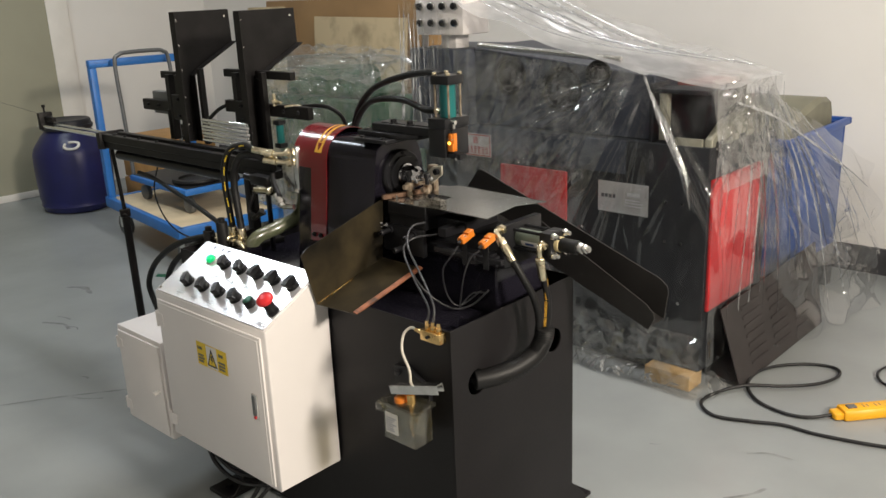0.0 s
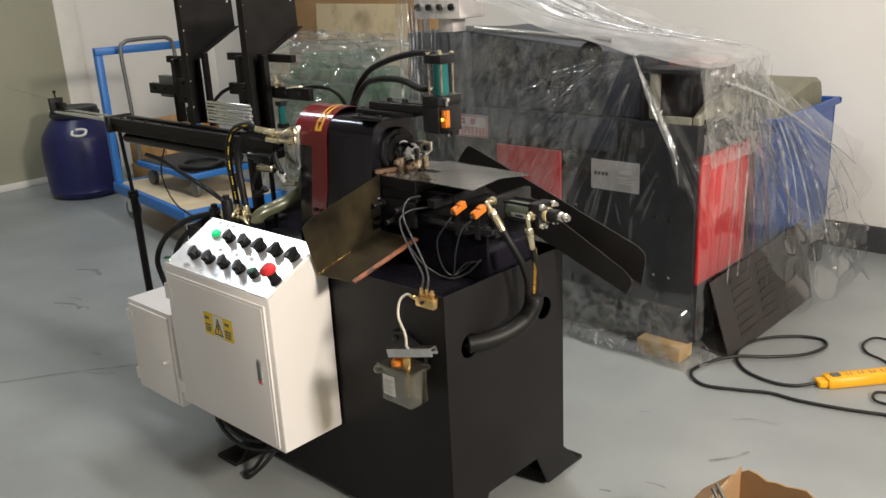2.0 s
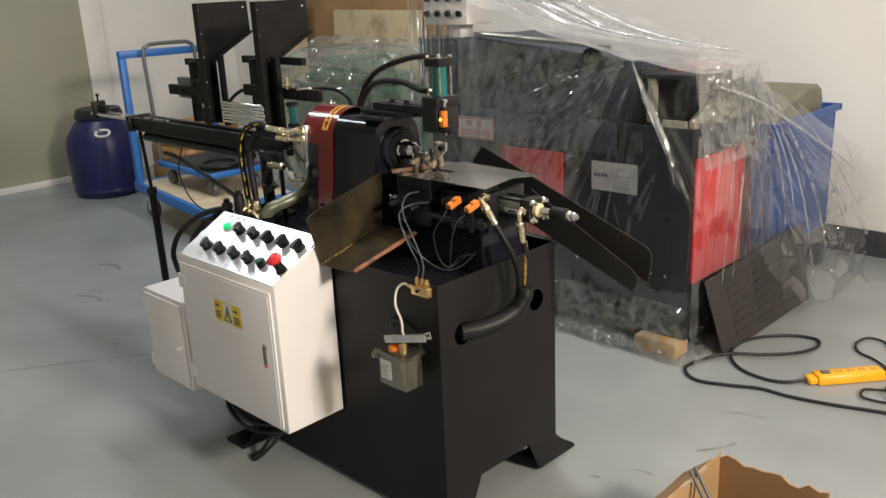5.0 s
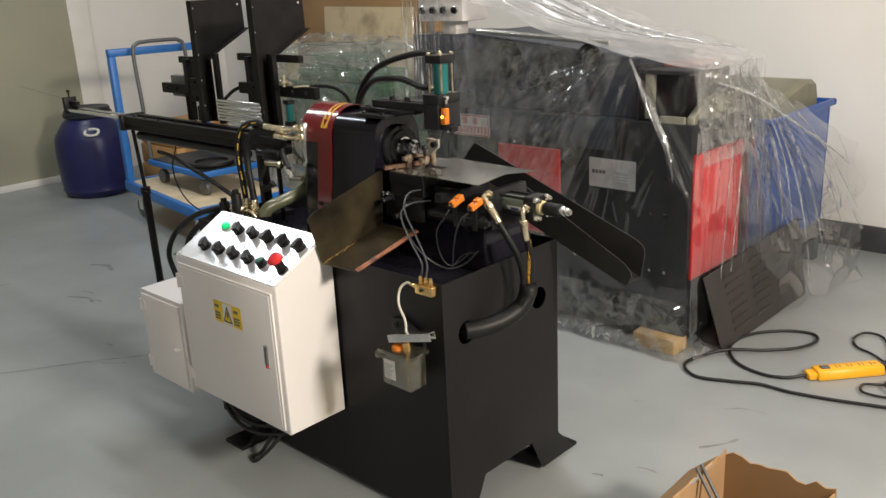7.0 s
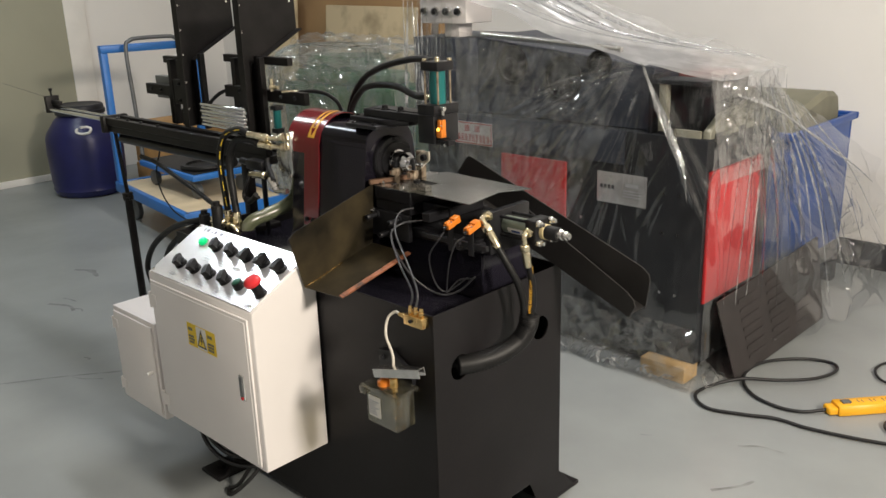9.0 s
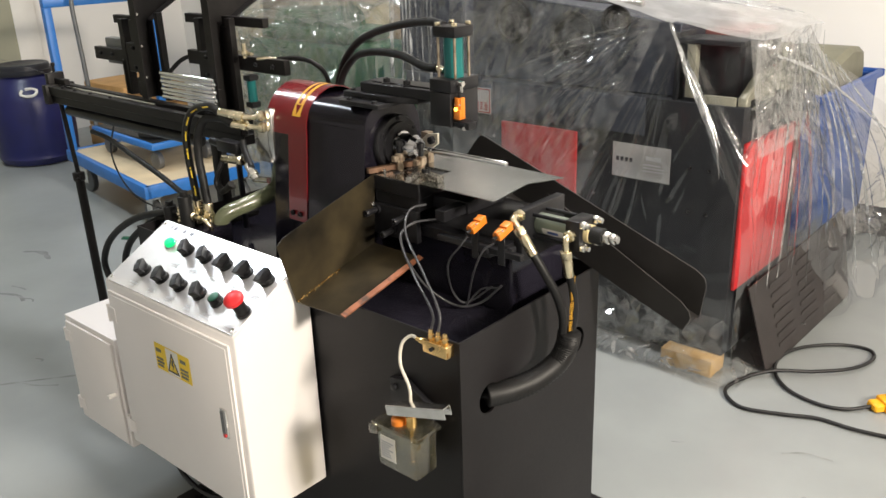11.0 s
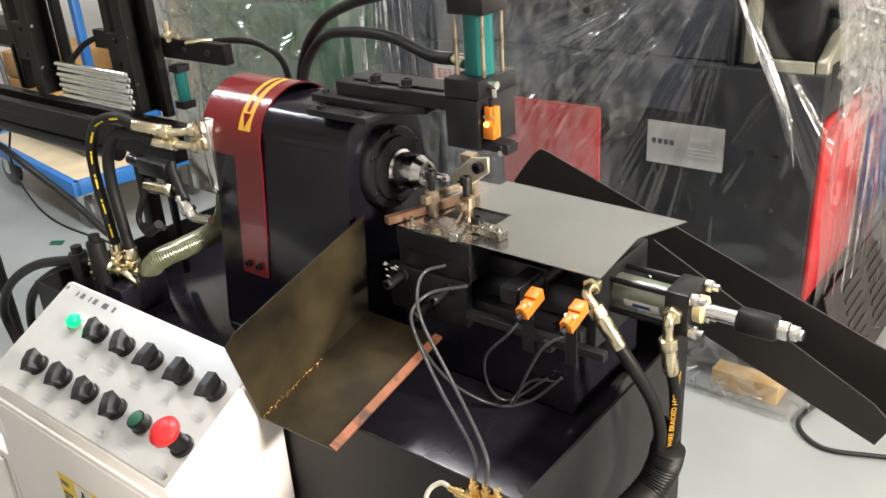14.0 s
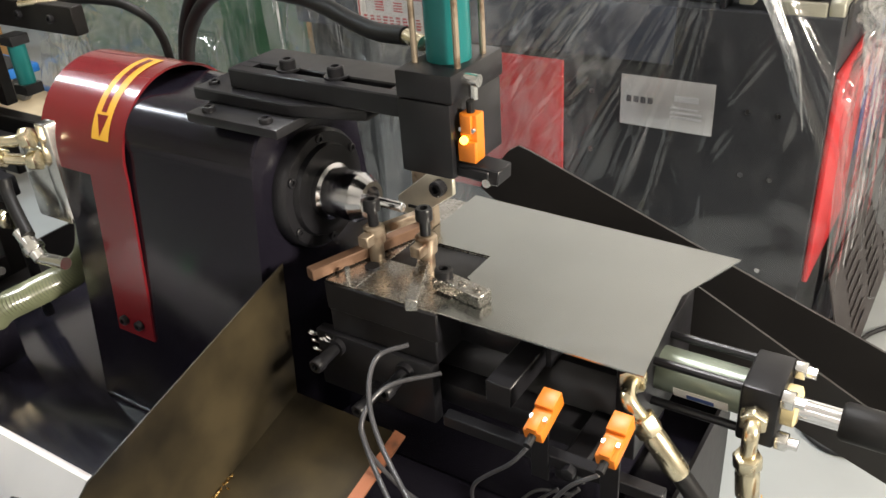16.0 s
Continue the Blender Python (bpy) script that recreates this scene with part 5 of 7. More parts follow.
    part("flow_valve", join(rod((-2.265, 1.885, 1.078), (-2.265, 1.885, 1.115), 0.006, 12), hexagon((-2.265, 1.885, 1.085), (-2.265, 1.885, 1.097), 0.010), rod((-2.265, 1.885, 1.090), (-2.235, 1.885, 1.090), 0.005, 10)), "zinc", cyl)
    part("elbow_union", hose([(-2.235, 1.90, 1.076), (-2.21, 1.91, 1.078), (-2.19, 1.93, 1.075)], 0.005, 10), "zinc", feeder)
    part("push_cylinder", rod((-3.20, 1.84, 0.845), (-2.45, 1.84, 0.845), 0.017, 18), "steel_black", feeder)
    part("rail_hook", hose([(-2.62, 1.86, 1.00), (-2.58, 1.90, 1.05), (-2.50, 1.93, 1.07), (-2.42, 1.93, 1.065)], 0.006, 10), "rubber", feeder)
    for x in (-3.16, -3.08, -2.98, -2.86):
        part("rail_bolt", socket_bolt((x, 1.811, 0.926), (0, 0, 1), 0.006, 0.006), "steel_black", feeder)


build_feeder()
# pusher: bracket and two bright rods that run out behind the rail
PUSH = (-3.80, 1.84, 0.92)
pusher = part("pusher", join(box(-3.812, -3.79, 1.812, 1.868, 0.895, 0.965, 0.002), box(-3.79, -3.72, 1.832, 1.85, 0.930, 0.948, 0.0015, 1)), "feeder", feeder, "black pusher bracket with two bright rods", origin=PUSH)
part("pusher_rod", rod((-3.84, 1.824, 0.910), (-3.215, 1.824, 0.910), 0.0075, 12), "bright", pusher)
part("pusher_rod", rod((-3.815, 1.852, 0.918), (-3.215, 1.852, 0.918), 0.0045, 12), "bright", pusher)
part("pusher_screw", join(rod((-3.80, 1.84, 0.965), (-3.80, 1.84, 0.99), 0.004, 10), hexagon((-3.80, 1.84, 0.985), (-3.80, 1.84, 0.996), 0.008)), "feeder", pusher)
part("pull_wire", rod((-4.35, 1.845, 0.985), (-3.80, 1.845, 0.950), 0.0007, 6), "grey_tube", pusher)

# round bars waiting in the magazine
first = None
for i in range(7):
    z, y = 0.962 + 0.0108 * i, 1.812 + 0.004 * (i % 2)
    if first is None:
        first = part("round_bar", rod((-2.56, 0, 0), (-2.315, 0, 0), 0.0053, 14, 0.0008), "bright", None, origin=(-2.44, 0, 0))
        tagged(first, "bright round steel bar stacked in the magazine", "steel bar", "bars in the magazine")
        first.location = (-2.44, y, z)
    else:
        copy_thing(first, pose(-2.44, y, z))
held = part("round_bar", rod((-1.66, SY, SZ), (-1.585, SY, SZ), 0.0052, 14, 0.0008), "bright")
tagged(held, "bright round steel bar held in the spindle", "steel bar")
# finished bars: pushed out, dropped on the plate, rolled into the channel
BAR = 0.30
done = [tagged(part("finished_bar", rod((-BAR / 2, 0, 0), (BAR / 2, 0, 0), 0.0052, 14, 0.0008), "bright", None, origin=(0, 0, 0)), "finished chamfered round steel bar", "steel bar", "finished bars") for _ in range(2)]


# ---- the wrapped machine behind ----
wm = thing("wrapped_machine", (-2.0, 3.1, 0), "anthracite and red machine tool wrapped in clear plastic film", "machine")
WX, WY = -1.37, 2.938


def build_wrapped():
    part("lower_body", box(-2.66, WX, WY, 3.42, 0.06, 0.86, 0.004), "anthracite", wm, "anthracite sheet-metal lower body")
    part("plinth", box(-2.60, WX - 0.05, WY + 0.05, 3.38, 0.0, 0.06, 0.002), "anthracite", wm)
    part("slate_band", box(-2.70, -1.68, WY - 0.006, WY, 0.740, 0.860, 0.002), "slate", wm)
    part("upper_body", slab([(-2.42, 0.862), (-2.42, 1.165), (-1.60, 1.082), (-1.60, 0.862)], "y", WY + 0.04, 3.38, 0.004), "slate", wm, "slate upper guard")
    part("top_rail", rod((-2.36, WY + 0.02, 1.175), (-1.72, WY + 0.02, 1.135), 0.011, 14), "nickel", wm, "bright top rail")
    part("column", box(-2.72, -2.40, WY - 0.005, 3.3, 0.86, 1.16, 0.005), "slate", wm, "slate column")
    cp = part("control_pendant", box(-2.66, -2.405, WY - 0.02, WY + 0.14, 1.215, 1.46, 0.006), "cabinet", wm, "white control pendant with buttons")
    part("pendant_arm", box(-2.56, -2.48, WY + 0.02, WY + 0.1, 1.16, 1.215, 0.003), "cabinet", wm)
    for r in range(3):
        for c in range(4):
            x, z = -2.628 + 0.062 * c, 1.262 + 0.064 * r
            b = part("pendant_ring", lathe((x, WY - 0.02, z), (x, -1, z), [(0, 0.017), (0.006, 0.017), (0.008, 0.014)], 18), "nickel", cp)
            part("pendant_button", lathe((x, WY - 0.02, z), (x, -1, z), [(0.004, 0.013), (0.018, 0.013), (0.020, 0.010)], 18), "red_button" if (r, c) == (2, 3) else "knob", b)
    for x0, x1, z0, z1 in ((-2.24, -1.928, 0.365, 0.722),):
        part("red_door", box(x0, x1, WY - 0.012, WY, z0, z1, 0.003), "red_panel", wm, "bright red front door panel")
    part("red_door", box(WX, WX + 0.012, 2.955, 3.335, 0.285, 0.752, 0.003), "red_panel", wm, "bright red side door panel")
    part("side_frame", box(WX - 0.002, WX + 0.004, 3.345, 3.42, 0.06, 0.85, 0.002), "anthracite", wm)
    np_ = part("name_plate", box(-1.792, -1.588, WY - 0.003, WY, 0.595, 0.708, 0.0008), "panel", wm, "brushed metal name plate")
    part("plate_mark", join(*[box(-1.778 + 0.016 * i, -1.767 + 0.016 * i, WY - 0.0038, WY - 0.003, 0.648, 0.662, 0) for i in range(4)]), "ink", np_)
    part("plate_print", join(bars(-1.672, -1.620, 0.662, 0.680, 1, WY - 0.0032, 0.3, seed=2), bars(-1.680, -1.605, 0.625, 0.655, 3, WY - 0.0032, 0.6, seed=6)), "grey_ink", np_)
    for x in (-1.86, -1.52, -1.46, -2.28):
        for z in (0.52, 0.66, 0.30):
            part("panel_rivet", rod((x, WY - 0.003, z), (x, WY, z), 0.006, 10), "nickel", wm)
    sg = part("warning_sign", box(-2.490, -2.288, WY - 0.009, WY - 0.006, 0.738, 0.830, 0.0005, 1), "label", wm, "white sign with red print")
    part("sign_border", join(box(-2.487, -2.291, WY - 0.0096, WY - 0.009, 0.741, 0.745, 0), box(-2.487, -2.291, WY - 0.0096, WY - 0.009, 0.823, 0.827, 0), box(-2.487, -2.483, WY - 0.0096, WY - 0.009, 0.745, 0.823, 0), box(-2.295, -2.291, WY - 0.0096, WY - 0.009, 0.745, 0.823, 0)), "red_ink", sg)
    pr = []
    rnd = random.Random(2)
    for i in range(2):
        x = -2.435 + i * 0.055
        for j in range(4):
            pr.append(box(x, x + 0.026, WY - 0.0098, WY - 0.009, 0.792 + j * 0.0065, 0.7955 + j * 0.0065, 0))
    for i in range(9):
        x = -2.472 + i * 0.0195
        for j in range(4):
            pr.append(box(x, x + rnd.uniform(0.010, 0.0145), WY - 0.0098, WY - 0.009, 0.752 + j * 0.0075, 0.7562 + j * 0.0075, 0))
    part("sign_print", join(*pr), "red_ink", sg)
    # working head seen through the film on the side
    part("head_housing", join(box(-1.60, -1.43, 3.06, 3.34, 0.86, 1.03, 0.008), box(-1.60, -1.588, 2.945, 3.06, 0.86, 1.06, 0.002), box(-1.60, -1.39, 2.945, 3.06, 1.030, 1.045, 0.002)), "anthracite", wm, "dark open housing of the working head")
    part("head_post", box(-1.565, -1.535, 2.95, 2.98, 0.87, 1.03, 0.004), "head", wm)
    part("head_plate", slab([(2.955, 0.79), (2.955, 0.885), (3.04, 0.93), (3.20, 0.955), (3.345, 0.955), (3.345, 0.80)], "x", WX - 0.03, WX - 0.002, 0.004), "head", wm, "olive-grey head plate, two square openings done as dark plates")
    part("head_apron", box(-1.50, WX - 0.032, 2.945, 2.958, 0.80, 0.885, 0.003), "head", wm)
    # Thin black plates stand in for the shaded depth of two openings.
    for y in (2.985, 3.16):
        part("opening_shade", box(WX - 0.004, WX + 0.001, y, y + 0.05, 0.815, 0.875, 0.001, 1), "rubber", wm)
    part("chuck", lathe((-1.43, 3.16, 0.985), (-1.3, 3.16, 0.985), [(0, 0.04), (0.03, 0.04), (0.036, 0.03), (0.06, 0.026), (0.064, 0.016)], 28), "steel", wm)
    part("clamp_jaw", box(WX - 0.004, WX + 0.010, 3.08, 3.12, 0.955, 1.01, 0.004), "steel", wm)
    part("clamp_jaw", box(WX - 0.004, WX + 0.010, 3.24, 3.29, 0.955, 1.005, 0.004), "steel", wm)
    part("guard_hood", box(-1.60, -1.43, 3.14, 3.34, 1.030, 1.048, 0.004), "hood_red", wm, "red top hood, its colour paled for the film haze")
    for x, z, r in ((-2.22, 1.06, 0.075), (-1.98, 1.02, 0.085), (-1.82, 1.08, 0.05)):
        part("hand_wheel", lathe((x, WY + 0.04, z), (x, 2.5, z), [(0, r), (0.012, r), (0.014, r * 0.8), (0.006, r * 0.75), (0.006, 0.03), (0.03, 0.026), (0.034, 0.015)], 26), "dark_sheet", wm, "greasy dark hand wheel")


build_wrapped()


def drape(rings, seg, amp, seed, wrinkle=9.0, sharp=180):
    """A film laid over rounded rectangles (z, x0, x1, y0, y1), crumpled by folds."""
    bm = bmesh.new()
    loops = []
    for k, (z, x0, x1, y0, y1) in enumerate(rings):
        loop = []
        for i in range(seg):
            a = 2 * math.pi * i / seg
            c, s = math.cos(a), math.sin(a)
            e = 0.32
            u = math.copysign(abs(c) ** e, c)
            v = math.copysign(abs(s) ** e, s)
            w = k / (len(rings) - 1)
            fold = noise.noise(Vector((c * wrinkle * 0.55, s * wrinkle * 0.55, z * 1.1 + seed)))
            fine = noise.noise(Vector((c * wrinkle * 1.6, s * wrinkle * 1.6, z * 4 + seed)))
            crease = 1 - 2 * abs(noise.noise(Vector((c * wrinkle * 0.8 + z * 1.7, s * wrinkle * 0.8 - z, z * 1.3 + seed * 2))))
            push = amp * (fold * (0.5 + w) + 0.3 * fine + 0.8 * max(0, crease) ** 3) + amp * 0.5
            loop.append(bm.verts.new(((x0 + x1) / 2 + u * ((x1 - x0) / 2 + push), (y0 + y1) / 2 + v * ((y1 - y0) / 2 + push), max(0.004, z + 0.5 * amp * fine * (1 if 0 < k < len(rings) - 1 else 0.3)))))
        loops.append(loop)
    for a, b in zip(loops, loops[1:]):
        for i in range(seg):
            bm.faces.new((a[i], a[(i + 1) % seg], b[(i + 1) % seg], b[i]))
    # close the top with shrinking rings
    top = loops[0]
    mid = sum((v.co for v in top), Vector()) / seg
    prev = top
    for f in (0.8, 0.6, 0.4, 0.2):
        ring = [bm.verts.new(mid + (v.co - mid) * f + Vector((0, 0, 0.012 * noise.noise(v.co * 7 * f) + 0.01 * (1 - f)))) for v in top]
        for i in range(seg):
            bm.faces.new((prev[i], ring[i], ring[(i + 1) % seg], prev[(i + 1) % seg]))
        prev = ring
    bm.faces.new(prev)
    return finish(bm, sharp)


def ring_mix(keys, n):
    out = []
    for a, b in zip(keys, keys[1:]):
        for i in range(n):
            t = i / n
            out.append(tuple(p + (q - p) * t for p, q in zip(a, b)))
    return out + [keys[-1]]


def wrinkled(c00, c10, c11, c01, nu, nv, creases, waves, seed, bulge=None):
    """A film between four corners, drawn into sharp straight creases and soft waves.

    creases: (a0, b0, a1, b1, half width, height) in shares of the two sides, widths in metres.
    """
    c00, c10, c11, c01 = (np.array(q, float) for q in (c00, c10, c11, c01))
    lu, lv = np.linalg.norm(c10 - c00), np.linalg.norm(c01 - c00)
    nrm = np.cross(c10 - c00, c01 - c00)
    nrm /= np.linalg.norm(nrm)
    a, b = np.meshgrid(np.linspace(0, 1, nu + 1), np.linspace(0, 1, nv + 1), indexing="ij")
    p = ((1 - a) * (1 - b))[..., None] * c00 + (a * (1 - b))[..., None] * c10 + (a * b)[..., None] * c11 + ((1 - a) * b)[..., None] * c01
    h = np.zeros_like(a)
    x, y = a * lu, b * lv
    for a0, b0, a1, b1, w, high in creases:
        dx, dy = (a1 - a0) * lu, (b1 - b0) * lv
        long = max(math.hypot(dx, dy), 1e-4)
        t = ((x - a0 * lu) * dx + (y - b0 * lv) * dy) / long ** 2
        d = np.abs((x - a0 * lu) * dy - (y - b0 * lv) * dx) / long
        wide = w * (0.35 + 0.9 * np.clip(t, 0, 1))
        h += high * np.clip(1 - d / wide, 0, 1) ** 1.4 * np.clip(np.minimum(t * 7, (1 - t) * 3.5), 0, 1)
    rnd = random.Random(seed)
    for size, amp in waves:
        for _ in range(6):
            q, ph = rnd.uniform(0, math.pi), rnd.uniform(0, 6.28)
            k = 2 * math.pi / (size * rnd.uniform(0.7, 1.4))
            h += amp / 6 * 2 * np.sin(k * (x * math.cos(q) + y * math.sin(q)) + ph + 1.3 * np.sin(k * 0.6 * (x * math.sin(q) - y * math.cos(q)) + ph * 2))
    if bulge:
        h += bulge(a, b)
    p = p + h[..., None] * nrm
    p[..., 2] = np.maximum(p[..., 2], 0.004)
    m = nv + 1
    i, j = np.meshgrid(np.arange(nu), np.arange(nv), indexing="ij")
    f = np.stack([i * m + j, (i + 1) * m + j, (i + 1) * m + j + 1, i * m + j + 1], -1).reshape(-1, 4)
    me = bpy.data.meshes.new("tmp")
    me.from_pydata(p.reshape(-1, 3).tolist(), [], f.tolist())
    bm = bmesh.new()
    bm.from_mesh(me)
    bpy.data.meshes.remove(me)
    for q in bm.faces:
        q.smooth = True
    return bm


def fan(rnd, apex, n, a0, a1, near, far, w, h, aspect=1.0):
    """Creases that spread from one point between two angles."""
    out = []
    for k in range(n):
        q = radians(a0 + (a1 - a0) * (k + rnd.uniform(-0.35, 0.35)) / max(1, n - 1))
        r0, r1 = rnd.uniform(0, near), rnd.uniform(far * 0.45, far)
        c, e = math.cos(q), math.sin(q) * aspect
        out.append((apex[0] + r0 * c, apex[1] + r0 * e, apex[0] + r1 * c, apex[1] + r1 * e, rnd.uniform(*w), rnd.uniform(*h) * rnd.choice((1, 1, -1))))
    return out


def crinkle(rnd, n, a, b, size, w, h, lean=None):
    """Short creases scattered over a stretch of film; lean: their usual angle."""
    out = []
    for _ in range(n):
        x, y, r = rnd.uniform(*a), rnd.uniform(*b), rnd.uniform(*size)
        q = rnd.uniform(0, 6.28) if lean is None else radians(lean + rnd.gauss(0, 14))
        out.append((x, y, x + r * math.cos(q), y + r * math.sin(q), rnd.uniform(*w), rnd.uniform(*h) * rnd.choice((1, -1))))
    return out


rf = random.Random(41)
front = fan(rf, (0.785, 0.99), 17, 196, 262, 0.10, 0.85, (0.007, 0.022), (0.004, 0.012)) + fan(rf, (0.785, 0.99), 5, 292, 304, 0.02, 0.62, (0.010, 0.022), (0.010, 0.018))
front += crinkle(rf, 110, (0.05, 0.72), (0.74, 0.99), (0.03, 0.12), (0.006, 0.018), (0.003, 0.009), 60) + crinkle(rf, 40, (0.05, 0.6), (0.40, 0.80), (0.04, 0.16), (0.006, 0.014), (0.002, 0.006), 65)
front += crinkle(rf, 22, (0.3, 0.95), (0.15, 0.7), (0.08, 0.25), (0.010, 0.03), (0.002, 0.005), 80) + crinkle(rf, 60, (0.30, 0.98), (0.0, 0.20), (0.03, 0.10), (0.006, 0.016), (0.004, 0.012))
film = part("plastic_film", wrinkled((-2.44, 2.872, 0.004), (-1.33, 2.872, 0.004), (-1.33, 2.905, 1.075), (-2.44, 2.895, 1.19), 210, 210, front, ((0.35, 0.006), (0.12, 0.0010)), 3,
                                     lambda a, b: 0.045 * np.clip(1 - b / 0.09, 0, 1) ** 1.5), "film")
tagged(film, "crumpled clear plastic film draped over the machine", "plastic film")
end = fan(rf, (0.02, 1.0), 8, 278, 330, 0.05, 0.9, (0.006, 0.014), (0.003, 0.007)) + fan(rf, (0.62, 1.0), 10, 240, 300, 0.1, 0.95, (0.006, 0.014), (0.003, 0.007))
end += crinkle(rf, 34, (0.02, 0.9), (0.70, 0.98), (0.10, 0.32), (0.014, 0.040), (0.012, 0.028)) + crinkle(rf, 24, (0.0, 1.0), (0.0, 0.2), (0.05, 0.15), (0.008, 0.018), (0.004, 0.012))
part("end_film", wrinkled((-1.316, 2.874, 0.004), (-1.300, 3.60, 0.004), (-1.352, 3.46, 1.05), (-1.335, 2.906, 1.07), 140, 210, end, ((0.4, 0.004), (0.12, 0.0006)), 5,
                          lambda a, b: 0.030 * np.clip(1 - b / 0.08, 0, 1) ** 1.5), "film", film)
hung = fan(rf, (0.0, 1.0), 16, 286, 346, 0.10, 1.05, (0.010, 0.026), (0.008, 0.022)) + crinkle(rf, 26, (0.1, 0.95), (0.0, 0.75), (0.08, 0.3), (0.010, 0.03), (0.006, 0.018), 85) + crinkle(rf, 40, (0.55, 0.98), (0.2, 0.6), (0.04, 0.12), (0.008, 0.02), (0.006, 0.014))
sheet2 = part("plastic_film", wrinkled((-1.285, 3.40, 0.006), (-1.13, 4.14, 0.006), (-1.27, 4.42, 0.56), (-1.36, 3.20, 1.05), 160, 150, hung, ((0.4, 0.03), (0.15, 0.003)), 7), "film_clear")
tagged(sheet2, "loose clear plastic film hanging over the blue tub", "plastic film")
roof = [(rf.uniform(0, 0.25), rf.uniform(0.02, 0.98), rf.uniform(0.6, 1.0), rf.uniform(0.02, 0.98), rf.uniform(0.015, 0.045), rf.uniform(0.005, 0.014)) for _ in range(11)] + crinkle(rf, 12, (0.05, 0.95), (0.0, 1.0), (0.04, 0.15), (0.008, 0.02), (0.003, 0.008))
sheet3 = part("plastic_film", wrinkled((-2.58, 2.885, 1.41), (-1.60, 2.915, 1.092), (-1.62, 3.47, 1.135), (-2.48, 3.50, 1.42), 120, 60, roof, ((0.4, 0.010), (0.15, 0.0015)), 9,
                                       lambda a, b: -0.03 * np.sin(math.pi * a)), "film_top")
tagged(sheet3, "milky plastic film with painted-in sheen, stretched from the pendant to the hood", "plastic film")
lid = crinkle(rf, 14, (0.05, 0.9), (0.05, 0.95), (0.10, 0.4), (0.012, 0.03), (0.003, 0.008), 20)
part("flat_top", wrinkled((-1.605, 2.912, 1.094), (-1.335, 2.925, 1.050), (-1.345, 3.46, 1.050), (-1.625, 3.47, 1.137), 60, 70, lid, ((0.3, 0.005),), 10), "film_top", sheet3)
veil = fan(rf, (0.97, 0.99), 13, 200, 250, 0.15, 0.9, (0.006, 0.020), (0.005, 0.013)) + crinkle(rf, 130, (0.02, 0.9), (0.45, 0.98), (0.04, 0.14), (0.005, 0.016), (0.003, 0.009), 62) + crinkle(rf, 40, (0.05, 0.9), (0.02, 0.5), (0.06, 0.2), (0.006, 0.016), (0.003, 0.008), 66)
part("film_layer", wrinkled((-2.40, 2.856, 0.25), (-1.97, 2.856, 0.30), (-1.615, 2.880, 1.10), (-2.43, 2.880, 1.17), 170, 150, veil, ((0.3, 0.006), (0.12, 0.001)), 13), "film_haze", film, "hazy doubled layer of the film")
drop = crinkle(rf, 40, (0.0, 0.9), (0.1, 0.95), (0.1, 0.35), (0.006, 0.02), (0.004, 0.012), 86)
sheet4 = part("plastic_film", wrinkled((-2.78, 2.868, 0.006), (-2.44, 2.868, 0.006), (-2.44, 2.888, 1.28), (-2.70, 2.895, 1.36), 70, 160, drop, ((0.25, 0.010), (0.08, 0.004)), 11), "film")
tagged(sheet4, "clear plastic film hanging in folds down the column", "plastic film")


# ---- folds of the film: thin milky strips that paint its bright crease lines ----
def fold(points, r, parent, seed):
    """A flattened, tapering strip along a curve, milky to draw a bright crease."""
    pts = smooth_path(points, 7)
    bm = bmesh.new()
    rnd = random.Random(seed)
    rings = []
    flat = Vector((rnd.uniform(-1, 1), rnd.uniform(-1, 1), rnd.uniform(-1, 1)))
    for i, q in enumerate(pts):
        d = (pts[min(i + 1, len(pts) - 1)] - pts[max(i - 1, 0)]).normalized()
        u = (flat - flat.dot(d) * d).normalized()
        v = d.cross(u)
        t = i / (len(pts) - 1)
        w = r * (0.25 + 1.2 * math.sin(math.pi * min(1, t * 0.9 + 0.1))) * (0.75 + 0.5 * noise.noise(q * 9))
        rings.append([bm.verts.new(q + 1.9 * w * math.cos(a) * u + 0.55 * w * math.sin(a) * v) for a in [2 * math.pi * k / 6 for k in range(6)]])
    for a, b in zip(rings, rings[1:]):
        for i in range(6):
            bm.faces.new((a[i], a[(i + 1) % 6], b[(i + 1) % 6], b[i]))
    bm.faces.new(rings[0]), bm.faces.new(rings[-1])
    return part("fold_highlight", finish(bm, 60), "fold", parent)


